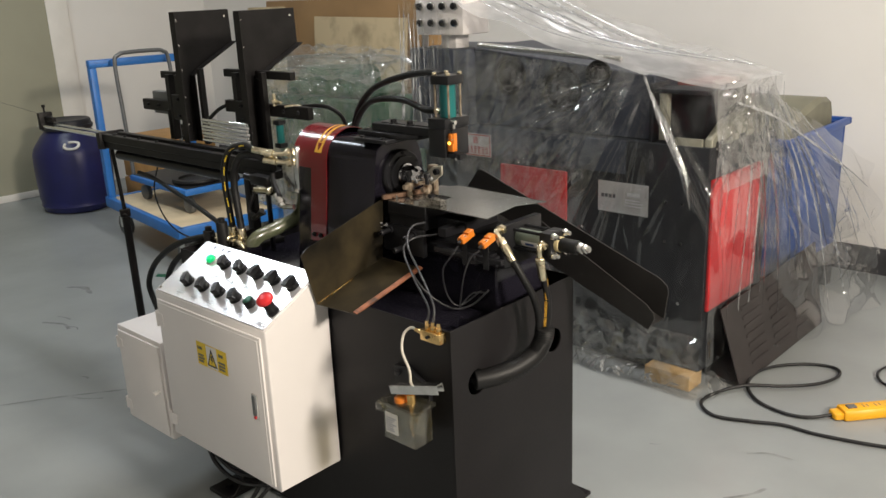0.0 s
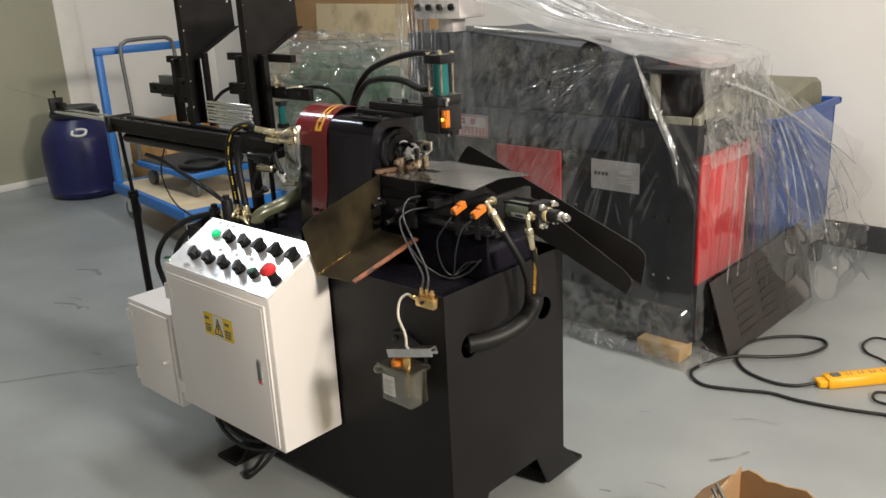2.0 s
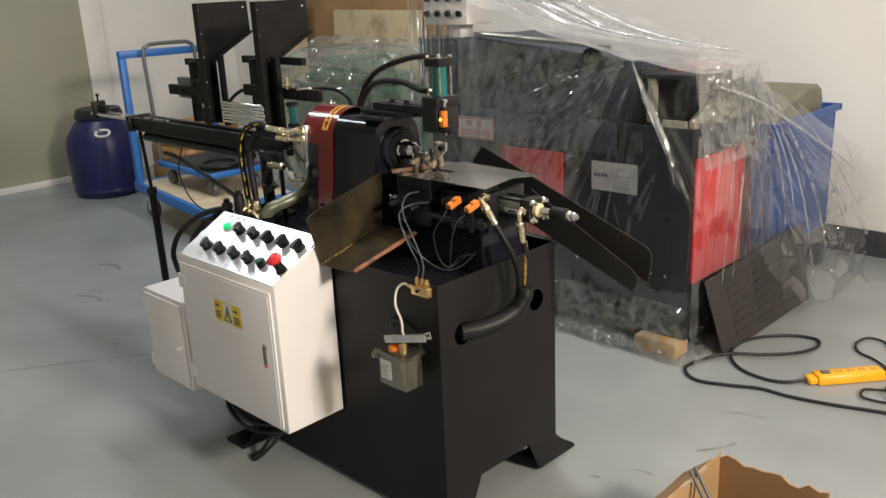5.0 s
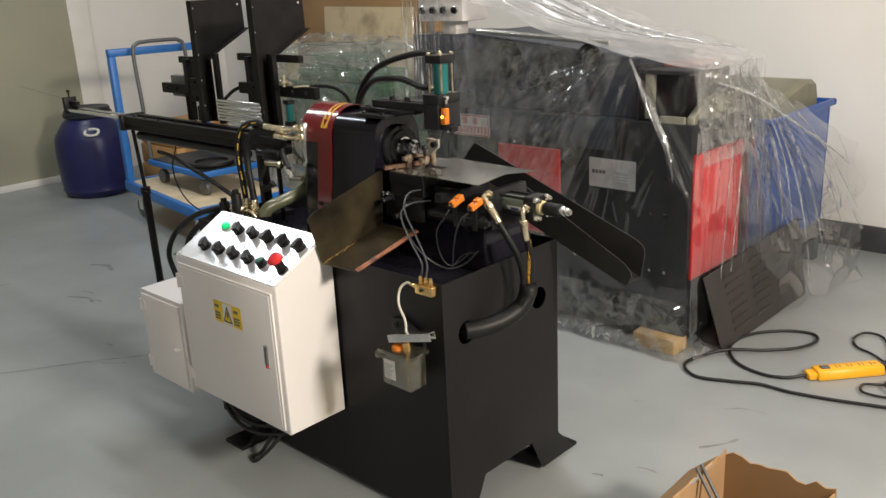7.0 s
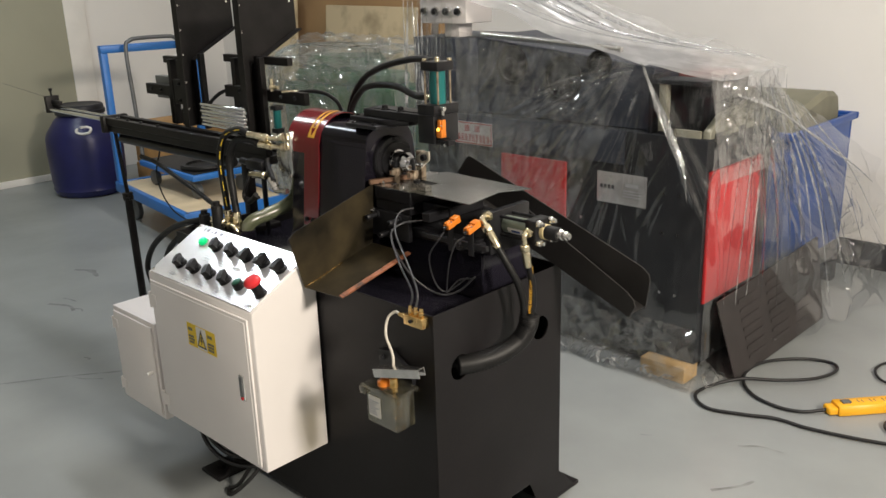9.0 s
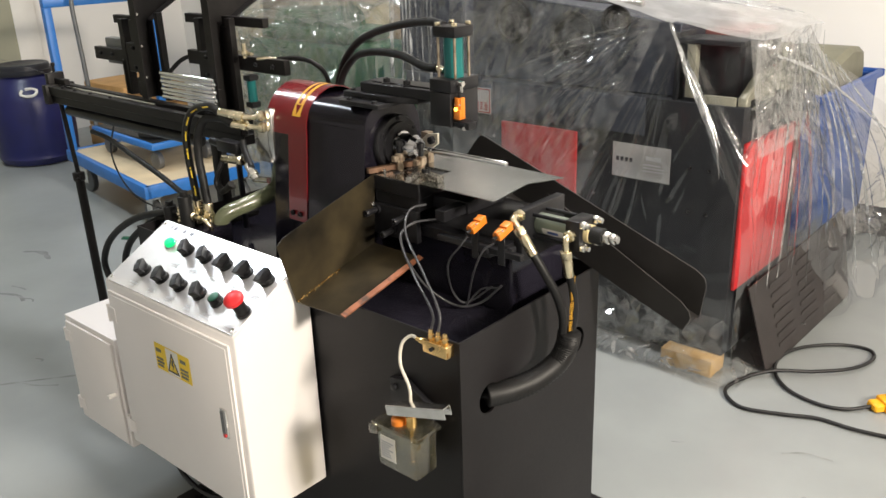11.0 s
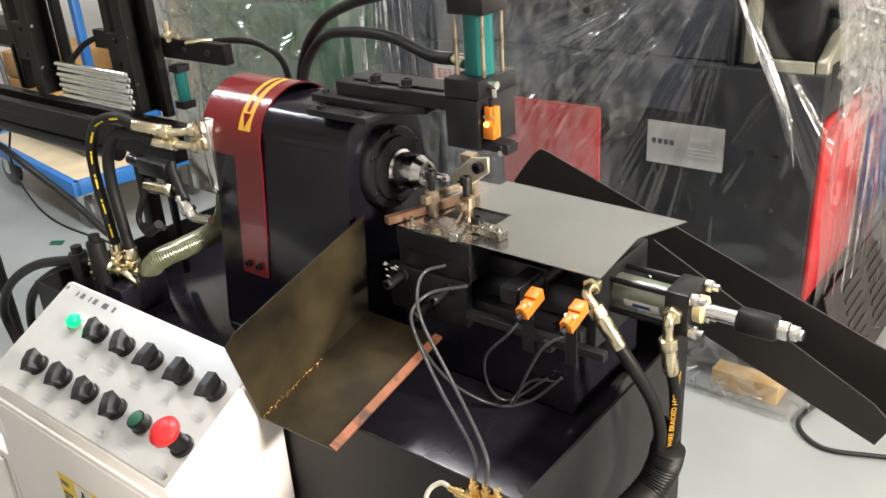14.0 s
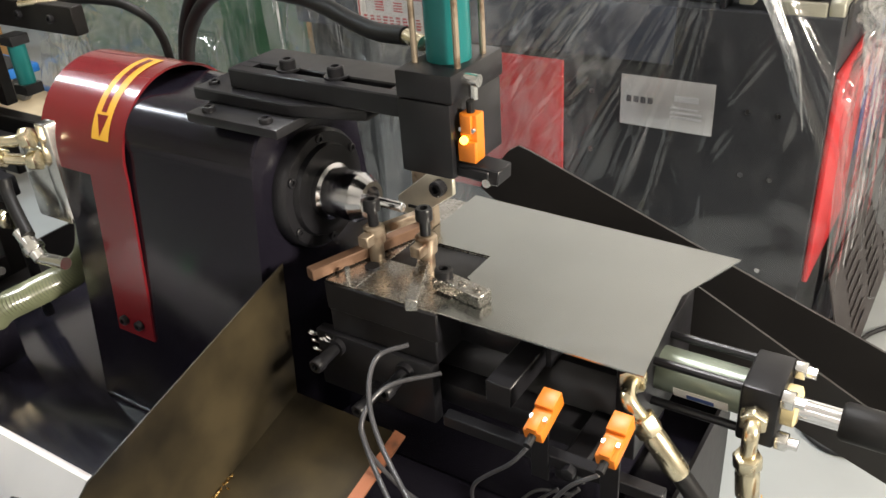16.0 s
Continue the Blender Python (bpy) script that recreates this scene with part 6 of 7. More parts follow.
def build_folds():
    rnd = random.Random(11)
    yf = 2.885
    n = 0
    # a rope of folds from the corner down the front edge
    rope = [Vector(q) for q in ((-1.59, yf - 0.01, 1.093), (-1.542, yf - 0.015, 1.011), (-1.491, yf - 0.015, 0.925), (-1.436, yf - 0.012, 0.80), (-1.394, yf - 0.008, 0.671))]
    for k in range(6):
        w = 0.012
        fold([q + Vector((rnd.uniform(-w, w), rnd.uniform(-0.006, 0.004), rnd.uniform(-w, w))) for q in rope[k % 2:5 - k // 4]], rnd.uniform(0.002, 0.0042), film, n)
        n += 1
    # folds along the top, from the pendant down to the hood and on to the tub
    for k in range(7):
        a = Vector((-2.50 + 0.05 * k, 2.90 + 0.05 * k, 1.42 - 0.01 * k))
        b = Vector((-1.42 + 0.01 * k, 2.95 + 0.06 * k, 1.14 - 0.008 * k))
        m = a.lerp(b, 0.5) + Vector((0, 0, -0.045 - 0.02 * rnd.random()))
        fold([a, m, b], rnd.uniform(0.002, 0.004), film, n)
        n += 1
    for k in range(11):
        a = Vector((-1.345 + 0.004 * k, 3.20 + 0.03 * k, 1.04 - 0.012 * k))
        b = Vector((-1.29 + 0.012 * k, 3.30 + 0.085 * k + rnd.uniform(-0.03, 0.03), rnd.uniform(0.05, 0.35)))
        m = a.lerp(b, 0.5) + Vector((0.015, rnd.uniform(0.0, 0.05), 0.02))
        fold([a, m, b], rnd.uniform(0.0018, 0.0036), sheet2, n)
        n += 1
    for r in (0.0062, 0.0035):
        fold([(-1.335, 3.04, 1.00), (-1.30, 3.28, 0.925), (-1.262, 3.60, 0.775), (-1.238, 3.95, 0.617), (-1.215, 4.12, 0.52)], r, sheet2, n)
        n += 1
    for k in range(5):
        y = 3.0 + 0.09 * k
        fold([(-1.330, y + 0.14 - 0.02 * k, 1.03), (-1.318, y + 0.06, 0.66), (-1.300, y - 0.03, rnd.uniform(0.08, 0.3))], rnd.uniform(0.0014, 0.0026), film, n)
        n += 1
    for k in range(9):
        x = -2.72 + 0.026 * k
        fold([(x, 2.885, 1.34 - 0.02 * k), (x + rnd.uniform(-0.02, 0.02), 2.875, 0.95), (x + rnd.uniform(-0.03, 0.03), 2.872, rnd.uniform(0.5, 0.8))], rnd.uniform(0.0018, 0.0036), sheet4, n)
        n += 1
    # the hem crumpled on the floor
    for k in range(46):
        t = k / 45
        p = Vector((-2.2 + 0.90 * t, 2.83 + 0.03 * rnd.random(), 0.012)) if t < 0.85 else Vector((-1.31 + 0.02 * rnd.random(), 2.86 + (t - 0.85) * 3.2, 0.012))
        q = p + Vector((rnd.uniform(-0.05, 0.07), rnd.uniform(-0.03, 0.05), rnd.uniform(0.0, 0.05)))
        fold([p, p.lerp(q, 0.5) + Vector((0, -0.01, 0.015)), q], rnd.uniform(0.0018, 0.004), film, n)
        n += 1


build_folds()


def crumple(o, u, v, nu, nv, amp, seed):
    """A patch of sharply crumpled film: small flat facets."""
    o, u, v = Vector(o), Vector(u), Vector(v)
    n = u.cross(v).normalized()
    rnd = random.Random(seed)
    bm = bmesh.new()
    g = []
    for i in range(nu + 1):
        row = []
        for j in range(nv + 1):
            a, b = i / nu, j / nv
            if 0 < i < nu and 0 < j < nv:
                a, b = a + rnd.uniform(-0.42, 0.42) / nu, b + rnd.uniform(-0.42, 0.42) / nv
            edge = min(1, 6 * min(a, 1 - a, b, 1 - b))
            p = o + u * a + v * b
            h = 1 - 2 * abs(noise.noise(Vector((a * 5, b * 4, seed)))) + rnd.uniform(-0.5, 0.5)
            row.append(bm.verts.new(p + n * amp * h * max(0, edge)))
        g.append(row)
    for i in range(nu):
        for j in range(nv):
            q = (g[i][j], g[i + 1][j], g[i + 1][j + 1], g[i][j + 1])
            if (i + j) % 2:
                bm.faces.new((q[0], q[1], q[2])), bm.faces.new((q[0], q[2], q[3]))
            else:
                bm.faces.new((q[0], q[1], q[3])), bm.faces.new((q[1], q[2], q[3]))
    return bm


part("crumpled_panel", crumple((-1.312, 2.93, 0.72), (0.0, 0.46, 0), (-0.06, 0, 0.36), 20, 16, 0.014, 7), "crumple", film, "crumpled glossy area of the film")
part("crumpled_panel", crumple((-1.90, 2.850, 0.02), (0.60, -0.01, 0), (0, 0.03, 0.20), 24, 9, 0.014, 9), "crumple", film, "crumpled glossy area of the film")

# blue tub with boxes, behind the wrapped machine
tub = thing("blue_tub", (-1.75, 4.1, 0), "large blue plastic tub on a dark frame", "tub")
tx0, tx1, ty0, ty1 = -2.10, -1.39, 3.66, 4.32
for nm, args in (("tub_wall", (tx0, tx1, ty0, ty0 + 0.02)), ("tub_wall", (tx0, tx1, ty1 - 0.02, ty1)), ("tub_wall", (tx0, tx0 + 0.02, ty0 + 0.02, ty1 - 0.02)), ("tub_wall", (tx1 - 0.02, tx1, ty0 + 0.02, ty1 - 0.02))):
    part(nm, box(*args, 0.20, 0.76, 0.004), "bin", tub)
part("tub_rim", join(box(tx0 - 0.02, tx1 + 0.02, ty0 - 0.02, ty0 + 0.005, 0.745, 0.775, 0.006), box(tx0 - 0.02, tx1 + 0.02, ty1 - 0.005, ty1 + 0.02, 0.745, 0.775, 0.006), box(tx1 - 0.005, tx1 + 0.02, ty0 + 0.005, ty1 - 0.005, 0.745, 0.775, 0.006), box(tx0 - 0.02, tx0 + 0.005, ty0 + 0.005, ty1 - 0.005, 0.745, 0.775, 0.006)), "bin", tub)
part("tub_floor", box(tx0 + 0.02, tx1 - 0.02, ty0 + 0.02, ty1 - 0.02, 0.20, 0.23, 0), "bin", tub)
part("tub_frame", join(box(tx0, tx1, ty0, ty1, 0.12, 0.20, 0.004), box(tx0, tx0 + 0.06, ty0, ty0 + 0.06, 0, 0.12, 0), box(tx1 - 0.06, tx1, ty0, ty0 + 0.06, 0, 0.12, 0), box(tx1 - 0.06, tx1, ty1 - 0.06, ty1, 0, 0.12, 0), box(tx0, tx0 + 0.06, ty1 - 0.06, ty1, 0, 0.12, 0)), "skirting", tub)
bundle = part("packed_parcel", slab([(3.74, 0.232), (3.74, 0.79), (3.84, 0.83), (4.10, 0.885), (4.24, 0.87), (4.27, 0.80), (4.27, 0.232)], "x", -2.02, -1.43, 0.02), "olive")
tagged(bundle, "olive-grey packed parcel standing up out of the tub", "parcel")

# pine block and louvred plate at the foot of the film
tagged(part("wood_block", box(-1.555, -1.378, 2.885, 2.982, 0.0, 0.058, 0.004), "wood"), "pale pine packing block under the film", "wood block")
lp = thing("louvred_plate", (-1.27, 3.4, 0), "dark brown louvred metal plate leaning on the machine", "metal plate")
la, lb, lc, ld = Vector((-1.255, 3.02, 0.004)), Vector((-1.245, 3.79, 0.004)), Vector((-1.312, 3.82, 0.335)), Vector((-1.318, 2.965, 0.300))
part("plate_sheet", quad_plate(la, lb, lc, ld, 0.004), "louvre", lp)
nrm = (lb - la).cross(ld - la).normalized()
slots = []
for col in range(3):
    for r in range(7):
        u0, v = 0.16 + col * 0.26, 0.14 + r * 0.115
        p = la.lerp(lb, u0).lerp(ld.lerp(lc, u0), v)
        q = la.lerp(lb, u0 + 0.17).lerp(ld.lerp(lc, u0 + 0.17), v)
        up = (ld - la).normalized() * 0.014
        slots.append(quad_plate(p + nrm * 0.0045, q + nrm * 0.0045, q + up + nrm * 0.0065, p + up + nrm * 0.0065, 0.001))
for q in slots:
    part("louvre", q, "louvre", lp)

# ---- yellow extension strip and leads on the floor ----
def build_strip():
    st = thing("extension_strip", (-0.84, 3.10, 0), "yellow plastic extension socket strip on the floor", "extension strip")
    m = pose(-0.835, 3.105, 0.0, 0, 0, 49)
    prof = [(-0.030, 0.0), (-0.032, 0.012), (-0.026, 0.036), (0.026, 0.036), (0.032, 0.012), (0.030, 0.0)]
    part("strip_body", turned(slab(prof, "x", -0.115, 0.125, 0.003), m), "strip", st)
    part("strip_nose", turned(slab([(-0.022, 0.002), (-0.022, 0.026), (0.022, 0.026), (0.022, 0.002)], "x", -0.145, -0.112, 0.004), m), "strip", st)
    part("strip_switch", turned(box(-0.095, -0.065, -0.011, 0.011, 0.035, 0.041, 0.001, 1), m), "grey_pipe", st)
    for i in range(4):
        x = -0.03 + i * 0.042
        part("socket", turned(join(box(x - 0.010, x - 0.006, -0.009, 0.009, 0.0355, 0.0368, 0), box(x + 0.004, x + 0.008, -0.007, 0.007, 0.0355, 0.0368, 0)), m), "brown_board", st)


build_strip()
leads = [[(-0.93, 3.00, 0.012), (-0.985, 2.945, 0.008), (-1.06, 2.925, 0.008), (-1.16, 2.955, 0.008), (-1.232, 3.04, 0.008), (-1.255, 3.15, 0.008), (-1.22, 3.26, 0.008), (-1.13, 3.35, 0.008), (-1.045, 3.37, 0.008), (-1.015, 3.31, 0.008), (-1.045, 3.20, 0.012), (-1.13, 3.10, 0.016), (-1.23, 3.02, 0.020), (-1.295, 2.93, 0.008), (-1.305, 2.83, 0.008), (-1.23, 2.77, 0.008), (-1.12, 2.805, 0.008), (-1.03, 2.845, 0.008), (-0.93, 2.85, 0.008), (-0.80, 2.88, 0.008), (-0.68, 2.92, 0.008), (-0.55, 2.96, 0.008), (-0.40, 2.98, 0.008)],
         [(-0.74, 3.215, 0.012), (-0.76, 3.27, 0.008), (-0.82, 3.32, 0.008), (-0.88, 3.35, 0.008), (-0.915, 3.42, 0.008), (-0.90, 3.50, 0.008), (-0.84, 3.50, 0.008), (-0.79, 3.42, 0.008), (-0.76, 3.33, 0.008), (-0.74, 3.24, 0.008), (-0.70, 3.20, 0.008)],
         [(-0.755, 3.215, 0.02), (-0.72, 3.27, 0.05), (-0.67, 3.28, 0.02), (-0.63, 3.20, 0.008), (-0.66, 3.12, 0.008), (-0.72, 3.08, 0.008), (-0.76, 3.05, 0.008), (-0.74, 2.99, 0.010), (-0.66, 3.00, 0.010), (-0.58, 3.06, 0.012)],
         [(-0.70, 3.20, 0.016), (-0.62, 3.16, 0.012), (-0.60, 3.07, 0.016), (-0.66, 3.03, 0.016), (-0.70, 3.10, 0.018), (-0.62, 3.17, 0.02), (-0.55, 3.12, 0.016), (-0.56, 3.02, 0.016), (-0.50, 2.98, 0.016)]]
for i, pts in enumerate(leads):
    tagged(part("extension_lead", hose(pts, 0.0058 if i < 1 else 0.0045, 10), "cable"), "black rubber extension lead lying in loops" if i < 2 else "tangle of thin black lead beside the strip", "cable", "leads on the floor")
gr = thing("angle_grinder", (-0.56, 3.22, 0), "navy power tool with an olive disc lying on the floor", "power tool")
part("tool_body", join(rod((-0.63, 3.26, 0.045), (-0.42, 3.16, 0.045), 0.036, 18, 0.006), box(-0.44, -0.36, 3.10, 3.18, 0.012, 0.078, 0.008)), "navy", gr)
part("disc", rod((-0.67, 3.33, 0.012), (-0.67, 3.33, 0.020), 0.06, 28), "olive", gr)
part("gear_head", rod((-0.67, 3.30, 0.0), (-0.67, 3.30, 0.07), 0.03, 16, 0.004), "steel_black", gr)

# ---- cardboard carton with bars ----
cb = thing("carton", (-0.63, 1.85, 0), "open torn brown cardboard carton holding steel rods", "carton")
cx0, cx1, cy0, cy1, cz = -0.765, -0.495, 1.72, 2.005, 0.238


def ragged(p, q, n, seed):
    rnd = random.Random(seed)
    return [(p + (q - p) * i / n, cz + rnd.uniform(-0.012, 0.010)) for i in range(n + 1)]


for nm, ax, a, b, u0, u1, s in (("panel", "y", cy1 - 0.005, cy1, cx0, cx1, 1), ("panel", "y", cy0, cy0 + 0.005, cx0, cx1, 2), ("panel", "x", cx0, cx0 + 0.005, cy0, cy1, 3), ("panel", "x", cx1 - 0.005, cx1, cy0, cy1, 4)):
    part(nm, slab([(u0, 0.004)] + ragged(u0, u1, 12, s) + [(u1, 0.004)], ax, a, b, 0), "cardboard", cb)
part("flap", quad_plate((cx0, cy0 + 0.02, cz - 0.004), (cx0, cy1 - 0.03, cz - 0.002), (cx0 - 0.055, cy1 - 0.07, cz - 0.045), (cx0 - 0.055, cy0 + 0.06, cz - 0.050), 0.004), "cardboard", cb)
part("flap", quad_plate((cx1, cy0 + 0.02, cz - 0.004), (cx1, cy1 - 0.03, cz - 0.002), (cx1 + 0.05, cy1 - 0.06, cz + 0.012), (cx1 + 0.05, cy0 + 0.06, cz + 0.010), 0.004), "cardboard", cb)
part("bottom", box(cx0 + 0.005, cx1 - 0.005, cy0 + 0.005, cy1 - 0.005, 0.0, 0.006, 0), "card_inner", cb)
for p0, p1 in (((-0.768, 1.885, 0.258), (-0.53, 1.79, 0.012)), ((-0.768, 1.865, 0.256), (-0.53, 1.77, 0.012))):
    tagged(part("steel_rod", rod(p0, p1, 0.0042, 12), "grey_pipe"), "grey steel rod standing in the carton", "steel bar", "rods in the carton")


# ---- the far left: drum, carts, boards ----
def build_drum():
    d = thing("plastic_drum", (-6.08, 2.93, 0), "navy blue plastic drum with a black clamped lid", "drum")
    c = (-6.08, 2.93)
    part("drum_body", lathe((*c, 0), (*c, 1), [(0, 0.20), (0.01, 0.225), (0.05, 0.248), (0.07, 0.243), (0.10, 0.250), (0.30, 0.256), (0.40, 0.252), (0.44, 0.240), (0.52, 0.185), (0.555, 0.150), (0.575, 0.145)], 48), "drum", d)
    part("lid", lathe((*c, 0.56), (*c, 1), [(0, 0.150), (0.004, 0.166), (0.030, 0.168), (0.034, 0.160), (0.060, 0.157), (0.068, 0.148), (0.062, 0.130), (0.058, 0.02)], 48), "drum_lid", d, "black plastic lid with a clamp ring")
    part("carry_handle", hose([(-5.90, 2.815, 0.485), (-5.885, 2.80, 0.465), (-5.865, 2.825, 0.452), (-5.855, 2.870, 0.455), (-5.868, 2.895, 0.478), (-5.885, 2.875, 0.490), (-5.895, 2.835, 0.492)], 0.009, 8), "label", d, "pale moulded handle")


def caster(p, r, parent):
    c = part("caster", join(rod((p[0], p[1] - 0.016, r), (p[0], p[1] + 0.016, r), r, 20, 0.004)), "grey_pipe", parent)
    part("caster_fork", join(box(p[0] - 0.025, p[0] + 0.025, p[1] - 0.024, p[1] - 0.019, r * 0.8, r * 2.15, 0), box(p[0] - 0.025, p[0] + 0.025, p[1] + 0.019, p[1] + 0.024, r * 0.8, r * 2.15, 0), box(p[0] - 0.03, p[0] + 0.03, p[1] - 0.03, p[1] + 0.03, r * 2.15, r * 2.25, 0)), "nickel", c)


def build_cart():
    ct = thing("platform_cart", (-4.6, 2.95, 0), "blue platform cart with a plywood deck", "cart")
    m = pose(-4.60, 2.93, 0, 0, 0, -8)
    w, h, z = 0.55, 0.30, 0.235
    def at(b):
        return turned(b, m)
    part("deck_board", at(box(-w + 0.02, w - 0.02, -h + 0.02, h - 0.02, z - 0.02, z, 0.002)), "deck", ct, "pale plywood deck")
    for a in ((-w, w, -h - 0.012, -h + 0.02), (-w, w, h - 0.02, h + 0.012), (-w, -w + 0.03, -h, h), (w - 0.03, w, -h, h)):
        part("deck_rail", at(box(*a, z - 0.055, z + 0.006, 0.003)), "blue", ct)
    for y in (-h + 0.02, h - 0.02):
        part("handle_post", at(box(-w - 0.005, -w + 0.05, y - 0.02, y + 0.02, z - 0.03, 1.02, 0.004)), "blue", ct)
    part("handle_bar", at(box(-w - 0.005, -w + 0.05, -h, h, 1.02, 1.065, 0.004)), "blue", ct)
    for x in (-w + 0.10, w - 0.10):
        for y in (-h + 0.06, h - 0.06):
            caster(m @ Vector((x, y, 0)), 0.070, ct)


def build_dolly():
    d = thing("folding_trolley", (-4.6, 2.95, 0.235), "small blue trolley with a grey folding handle on the cart", "trolley")
    m = pose(-4.62, 2.95, 0.236, 0, 0, -4)
    part("trolley_deck", turned(box(-0.36, 0.34, -0.20, 0.20, 0.115, 0.150, 0.008), m), "blue", d)
    part("deck_mat", turned(box(-0.34, 0.32, -0.18, 0.18, 0.150, 0.154, 0.001, 1), m), "rubber", d)
    for x in (-0.28, 0.26):
        for y in (-0.14, 0.14):
            p = m @ Vector((x, y, 0))
            part("trolley_wheel", rod((p.x, p.y - 0.015, 0.236 + 0.045), (p.x, p.y + 0.015, 0.236 + 0.045), 0.045, 18, 0.004), "grey_pipe", d)
    pts = [(-0.36, -0.17, 0.14), (-0.38, -0.17, 0.5), (-0.40, -0.17, 0.80), (-0.40, -0.14, 0.855), (-0.40, -0.08, 0.865), (-0.40, 0.08, 0.865), (-0.40, 0.14, 0.855), (-0.40, 0.17, 0.80), (-0.38, 0.17, 0.5), (-0.36, 0.17, 0.14)]
    part("trolley_handle", hose([m @ Vector(q) for q in pts], 0.012, 12), "grey_pipe", d, "grey tubular handle")
    tagged(part("coiled_band", lathe((-4.45, 2.90, 0.392), (-4.45, 2.90, 1), [(0, 0.13), (0.012, 0.135), (0.024, 0.13), (0.024, 0.10), (0.010, 0.10)], 36), "rubber"), "flat black coil lying on the trolley", "coil")


build_drum()
build_cart()
build_dolly()
for i in range(3):
    tagged(part("crate", box(-6.10 + 0.02 * i, -5.55, 3.30, 3.75, 0.004 + 0.155 * i, 0.150 + 0.155 * i, 0.006), "crate"), "orange-brown wooden crate stacked by the wall", "crate", "stacked crates")
tagged(part("leaning_board", turned(box(-0.82, 0.82, -0.012, 0.012, 0, 1.34, 0.003), pose(-4.95, 4.40, 0.004, -4, 0, 0)), "brown_board"), "large brown board leaning on the wall", "board")
tagged(part("leaning_board", turned(box(-0.46, 0.46, -0.009, 0.009, 0, 1.22, 0.003), pose(-4.64, 4.30, 0.004, -4, 1.0, 0)), "ply"), "weathered plywood board leaning on the wall", "board")
tagged(part("leaning_board", turned(box(-0.20, 0.20, -0.012, 0.012, 0, 1.30, 0.003), pose(-5.62, 4.28, 0.004, -4, 0, 4)), "ply"), "narrow pale board leaning on the wall", "board")
tagged(part("leaning_board", turned(box(-0.05, 0.05, -0.03, 0.03, 0, 1.45, 0.003), pose(-4.02, 4.36, 0.004, -5, 3, 0)), "crate"), "upright timber batten leaning on the wall", "board")
# green machine under wrap
gm = thing("green_machine", (-3.7, 3.4, 0), "green machine loosely wrapped in clear film", "machine")
part("machine_body", join(box(-4.12, -3.28, 3.25, 3.62, 0.25, 0.86, 0.03), box(-4.05, -3.40, 3.28, 3.58, 0.86, 0.93, 0.03), rod((-4.0, 3.42, 0.93), (-3.5, 3.42, 0.95), 0.08, 20)), "green_cloth", gm)
part("machine_stand", join(box(-4.08, -3.98, 3.28, 3.58, 0, 0.25, 0.004), box(-3.42, -3.32, 3.28, 3.58, 0, 0.25, 0.004)), "anthracite", gm)
gk = [(1.06, -4.05, -3.42, 3.32, 3.55), (1.02, -4.14, -3.34, 3.25, 3.62), (0.92, -4.19, -3.26, 3.20, 3.67), (0.70, -4.20, -3.24, 3.19, 3.68), (0.40, -4.20, -3.23, 3.18, 3.69), (0.12, -4.22, -3.20, 3.15, 3.72)]
gfilm = tagged(part("plastic_film", drape(ring_mix(gk, 3), 90, 0.04, 21.0, 14.0, 8), "green_film"), "crumpled clear film over the green machine", "plastic film")
gw = crinkle(rf, 150, (0.0, 0.95), (0.0, 1.0), (0.06, 0.25), (0.012, 0.035), (0.010, 0.030))
part("front_film", wrinkled((-4.24, 3.11, 0.30), (-3.18, 3.11, 0.30), (-3.24, 3.17, 0.98), (-4.18, 3.17, 1.0), 120, 80, gw, ((0.3, 0.02), (0.1, 0.008)), 31), "crumple", gfilm, "crumpled glossy front of the film")
gt = crinkle(rf, 70, (0.0, 0.95), (0.0, 1.0), (0.08, 0.3), (0.012, 0.03), (0.010, 0.028))
part("top_film", wrinkled((-4.20, 3.16, 0.98), (-3.24, 3.16, 0.96), (-3.32, 3.56, 1.09), (-4.12, 3.56, 1.11), 110, 50, gt, ((0.3, 0.02), (0.1, 0.008)), 33), "crumple", gfilm, "crumpled glossy top of the film")


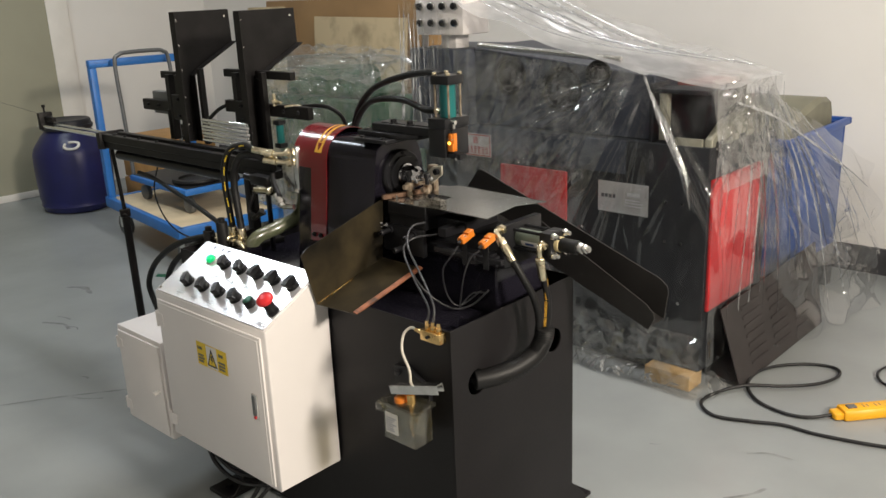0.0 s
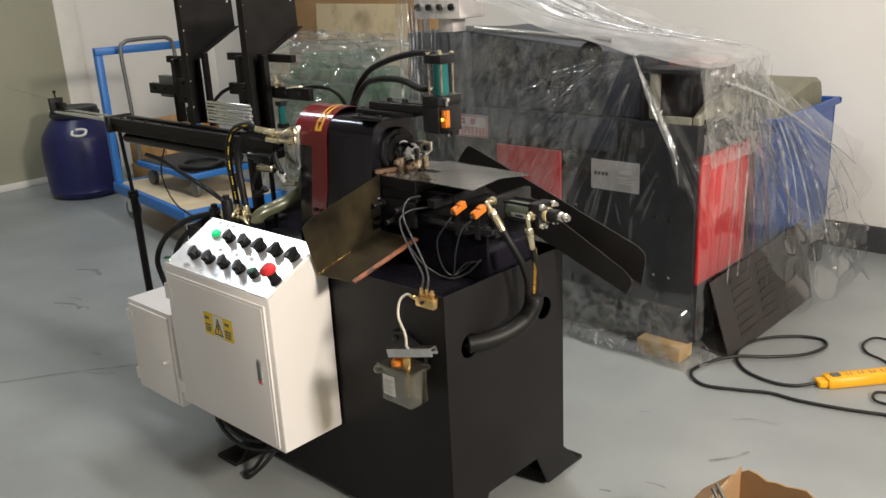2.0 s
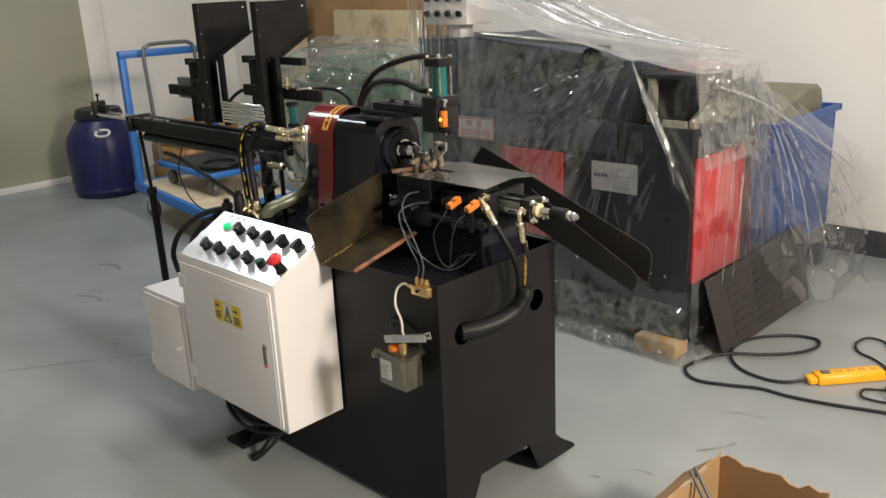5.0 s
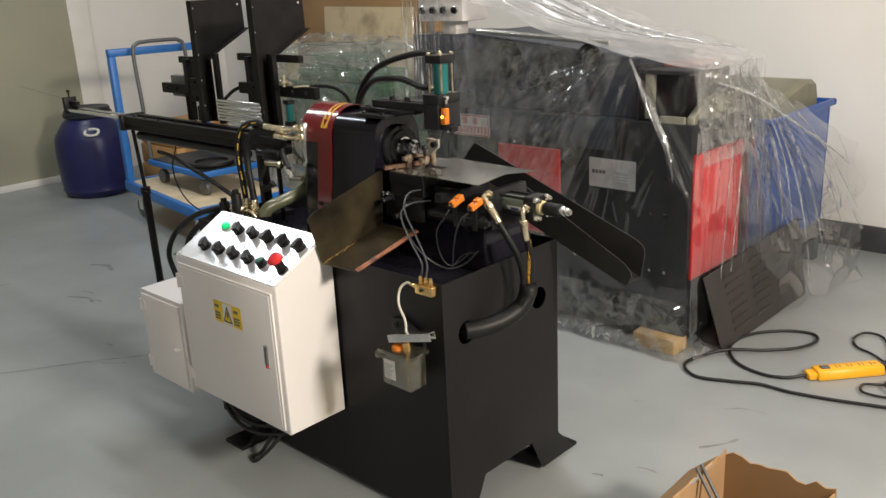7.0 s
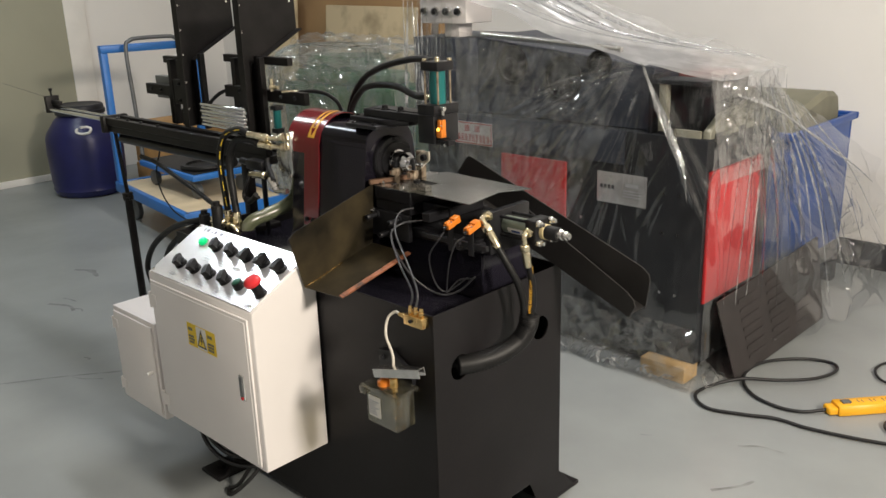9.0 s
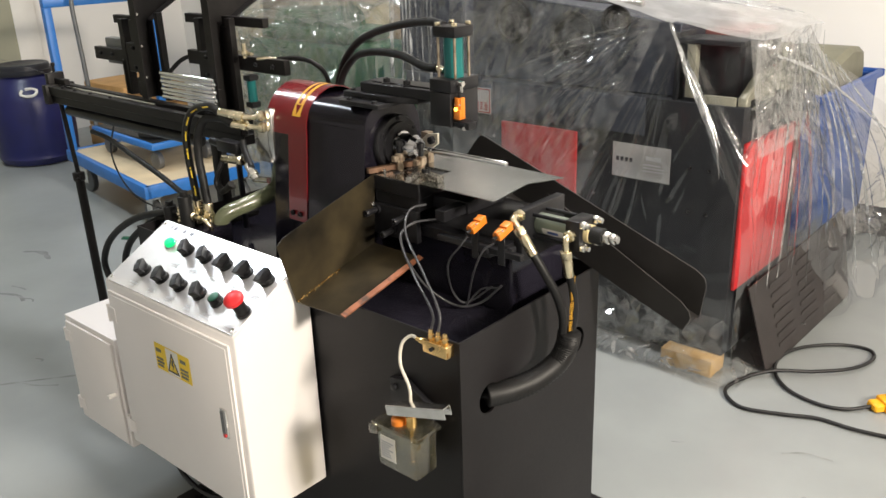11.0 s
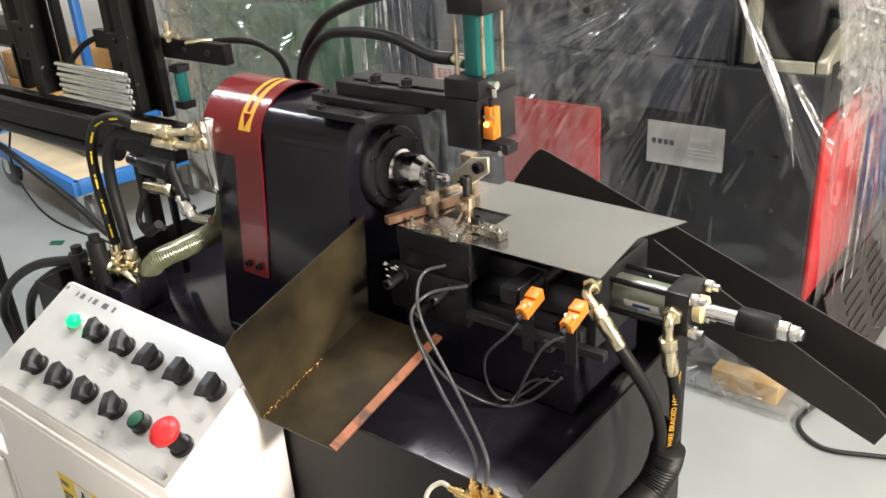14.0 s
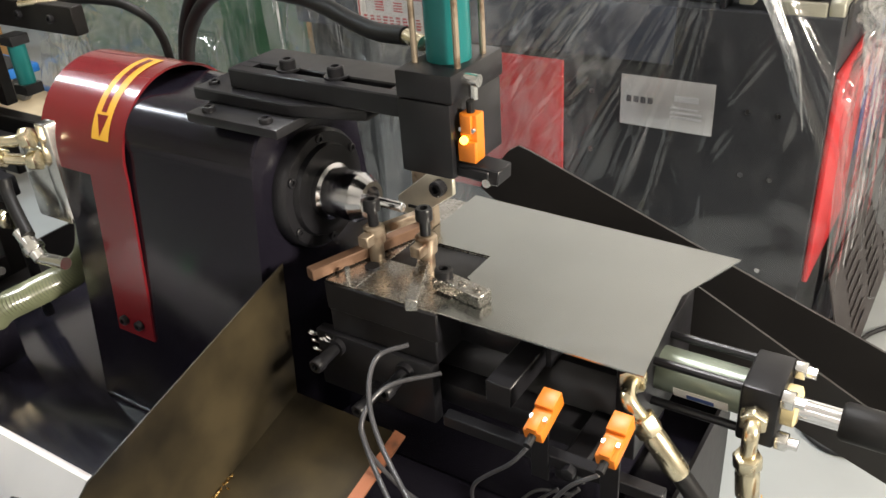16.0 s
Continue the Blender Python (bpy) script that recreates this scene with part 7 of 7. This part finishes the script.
# ---- what moves ----
def motions():
    # slide: fast back, slow feed, rest
    dx = [(0, -0.040), (0.5, -0.046), (1.0, -0.053), (1.4, -0.058), (3.6, -0.058), (4.0, -0.050), (4.2, -0.043), (4.6, -0.010), (4.9, 0.0), (5.4, 0.0), (6.3, -0.024), (7.0, -0.032), (7.5, -0.038), (8.0, -0.044), (8.5, -0.048), (9.0, -0.052), (9.5, -0.058),
          (12.1, -0.059), (12.5, -0.050), (13.0, -0.012), (13.4, 0.004), (14.1, 0.004), (14.5, 0.003), (15.0, 0.0), (15.5, -0.002), (16.0, -0.004)]
    b = slide.location.copy()
    walk(slide, [(t, pose(b.x + d, b.y, b.z)) for t, d in dx])
    # gate lever: level while cutting, hanging while a bar is pushed out
    swing = [(0, -86), (2.95, -86), (3.1, 0), (3.95, 0), (4.1, -32), (4.25, -86), (11.0, -86), (11.2, 0), (12.5, 0), (12.68, -55), (12.8, -86), (16, -86)]
    g = gate.location.copy()
    walk(gate, [(t, pose(g.x, g.y, g.z, 0, a, 0)) for t, a in swing])
    # pusher
    run = [(0, 0), (1.9, 0), (2.1, 0.06), (2.4, 0.28), (2.7, 0.40), (3.0, 0.50), (3.3, 0.565), (3.6, 0.57), (4.2, 0.57), (5.0, 0.20), (5.6, 0.0), (9.8, 0.0), (10.5, 0.30), (11.2, 0.565), (12.4, 0.565), (12.7, 0.48), (13.2, 0.25), (13.8, 0.0), (16, 0)]
    p = pusher.location.copy()
    walk(pusher, [(t, pose(p.x + d, p.y, p.z)) for t, d in run])
    # finished bars
    for ob, t0 in ((done[0], 0.0), (done[1], 8.2)):
        rows = [(1.9, (-1.86, SY, SZ, 0)), (2.4, (-1.70, SY, SZ, 0)), (2.7, (-1.59, SY, SZ, 0)), (2.95, (-1.50, SY + 0.002, SZ - 0.002, 0)), (3.1, (-1.495, 1.895, 0.9035, 0)), (3.9, (-1.475, 1.905, 0.9035, 0)), (4.05, (-1.47, 1.975, 0.902, 0)), (4.2, (-1.45, 2.025, 0.798, 20.5)), (4.6, (-1.30, 2.025, 0.742, 20.5))]
        rows = [(t + t0, v) for t, v in rows]
        rows = [(0, rows[0][1])] + rows + [(16, rows[-1][1])]
        walk(ob, [(t, pose(x, y, z, 0, a, 0)) for t, (x, y, z, a) in rows])


motions()
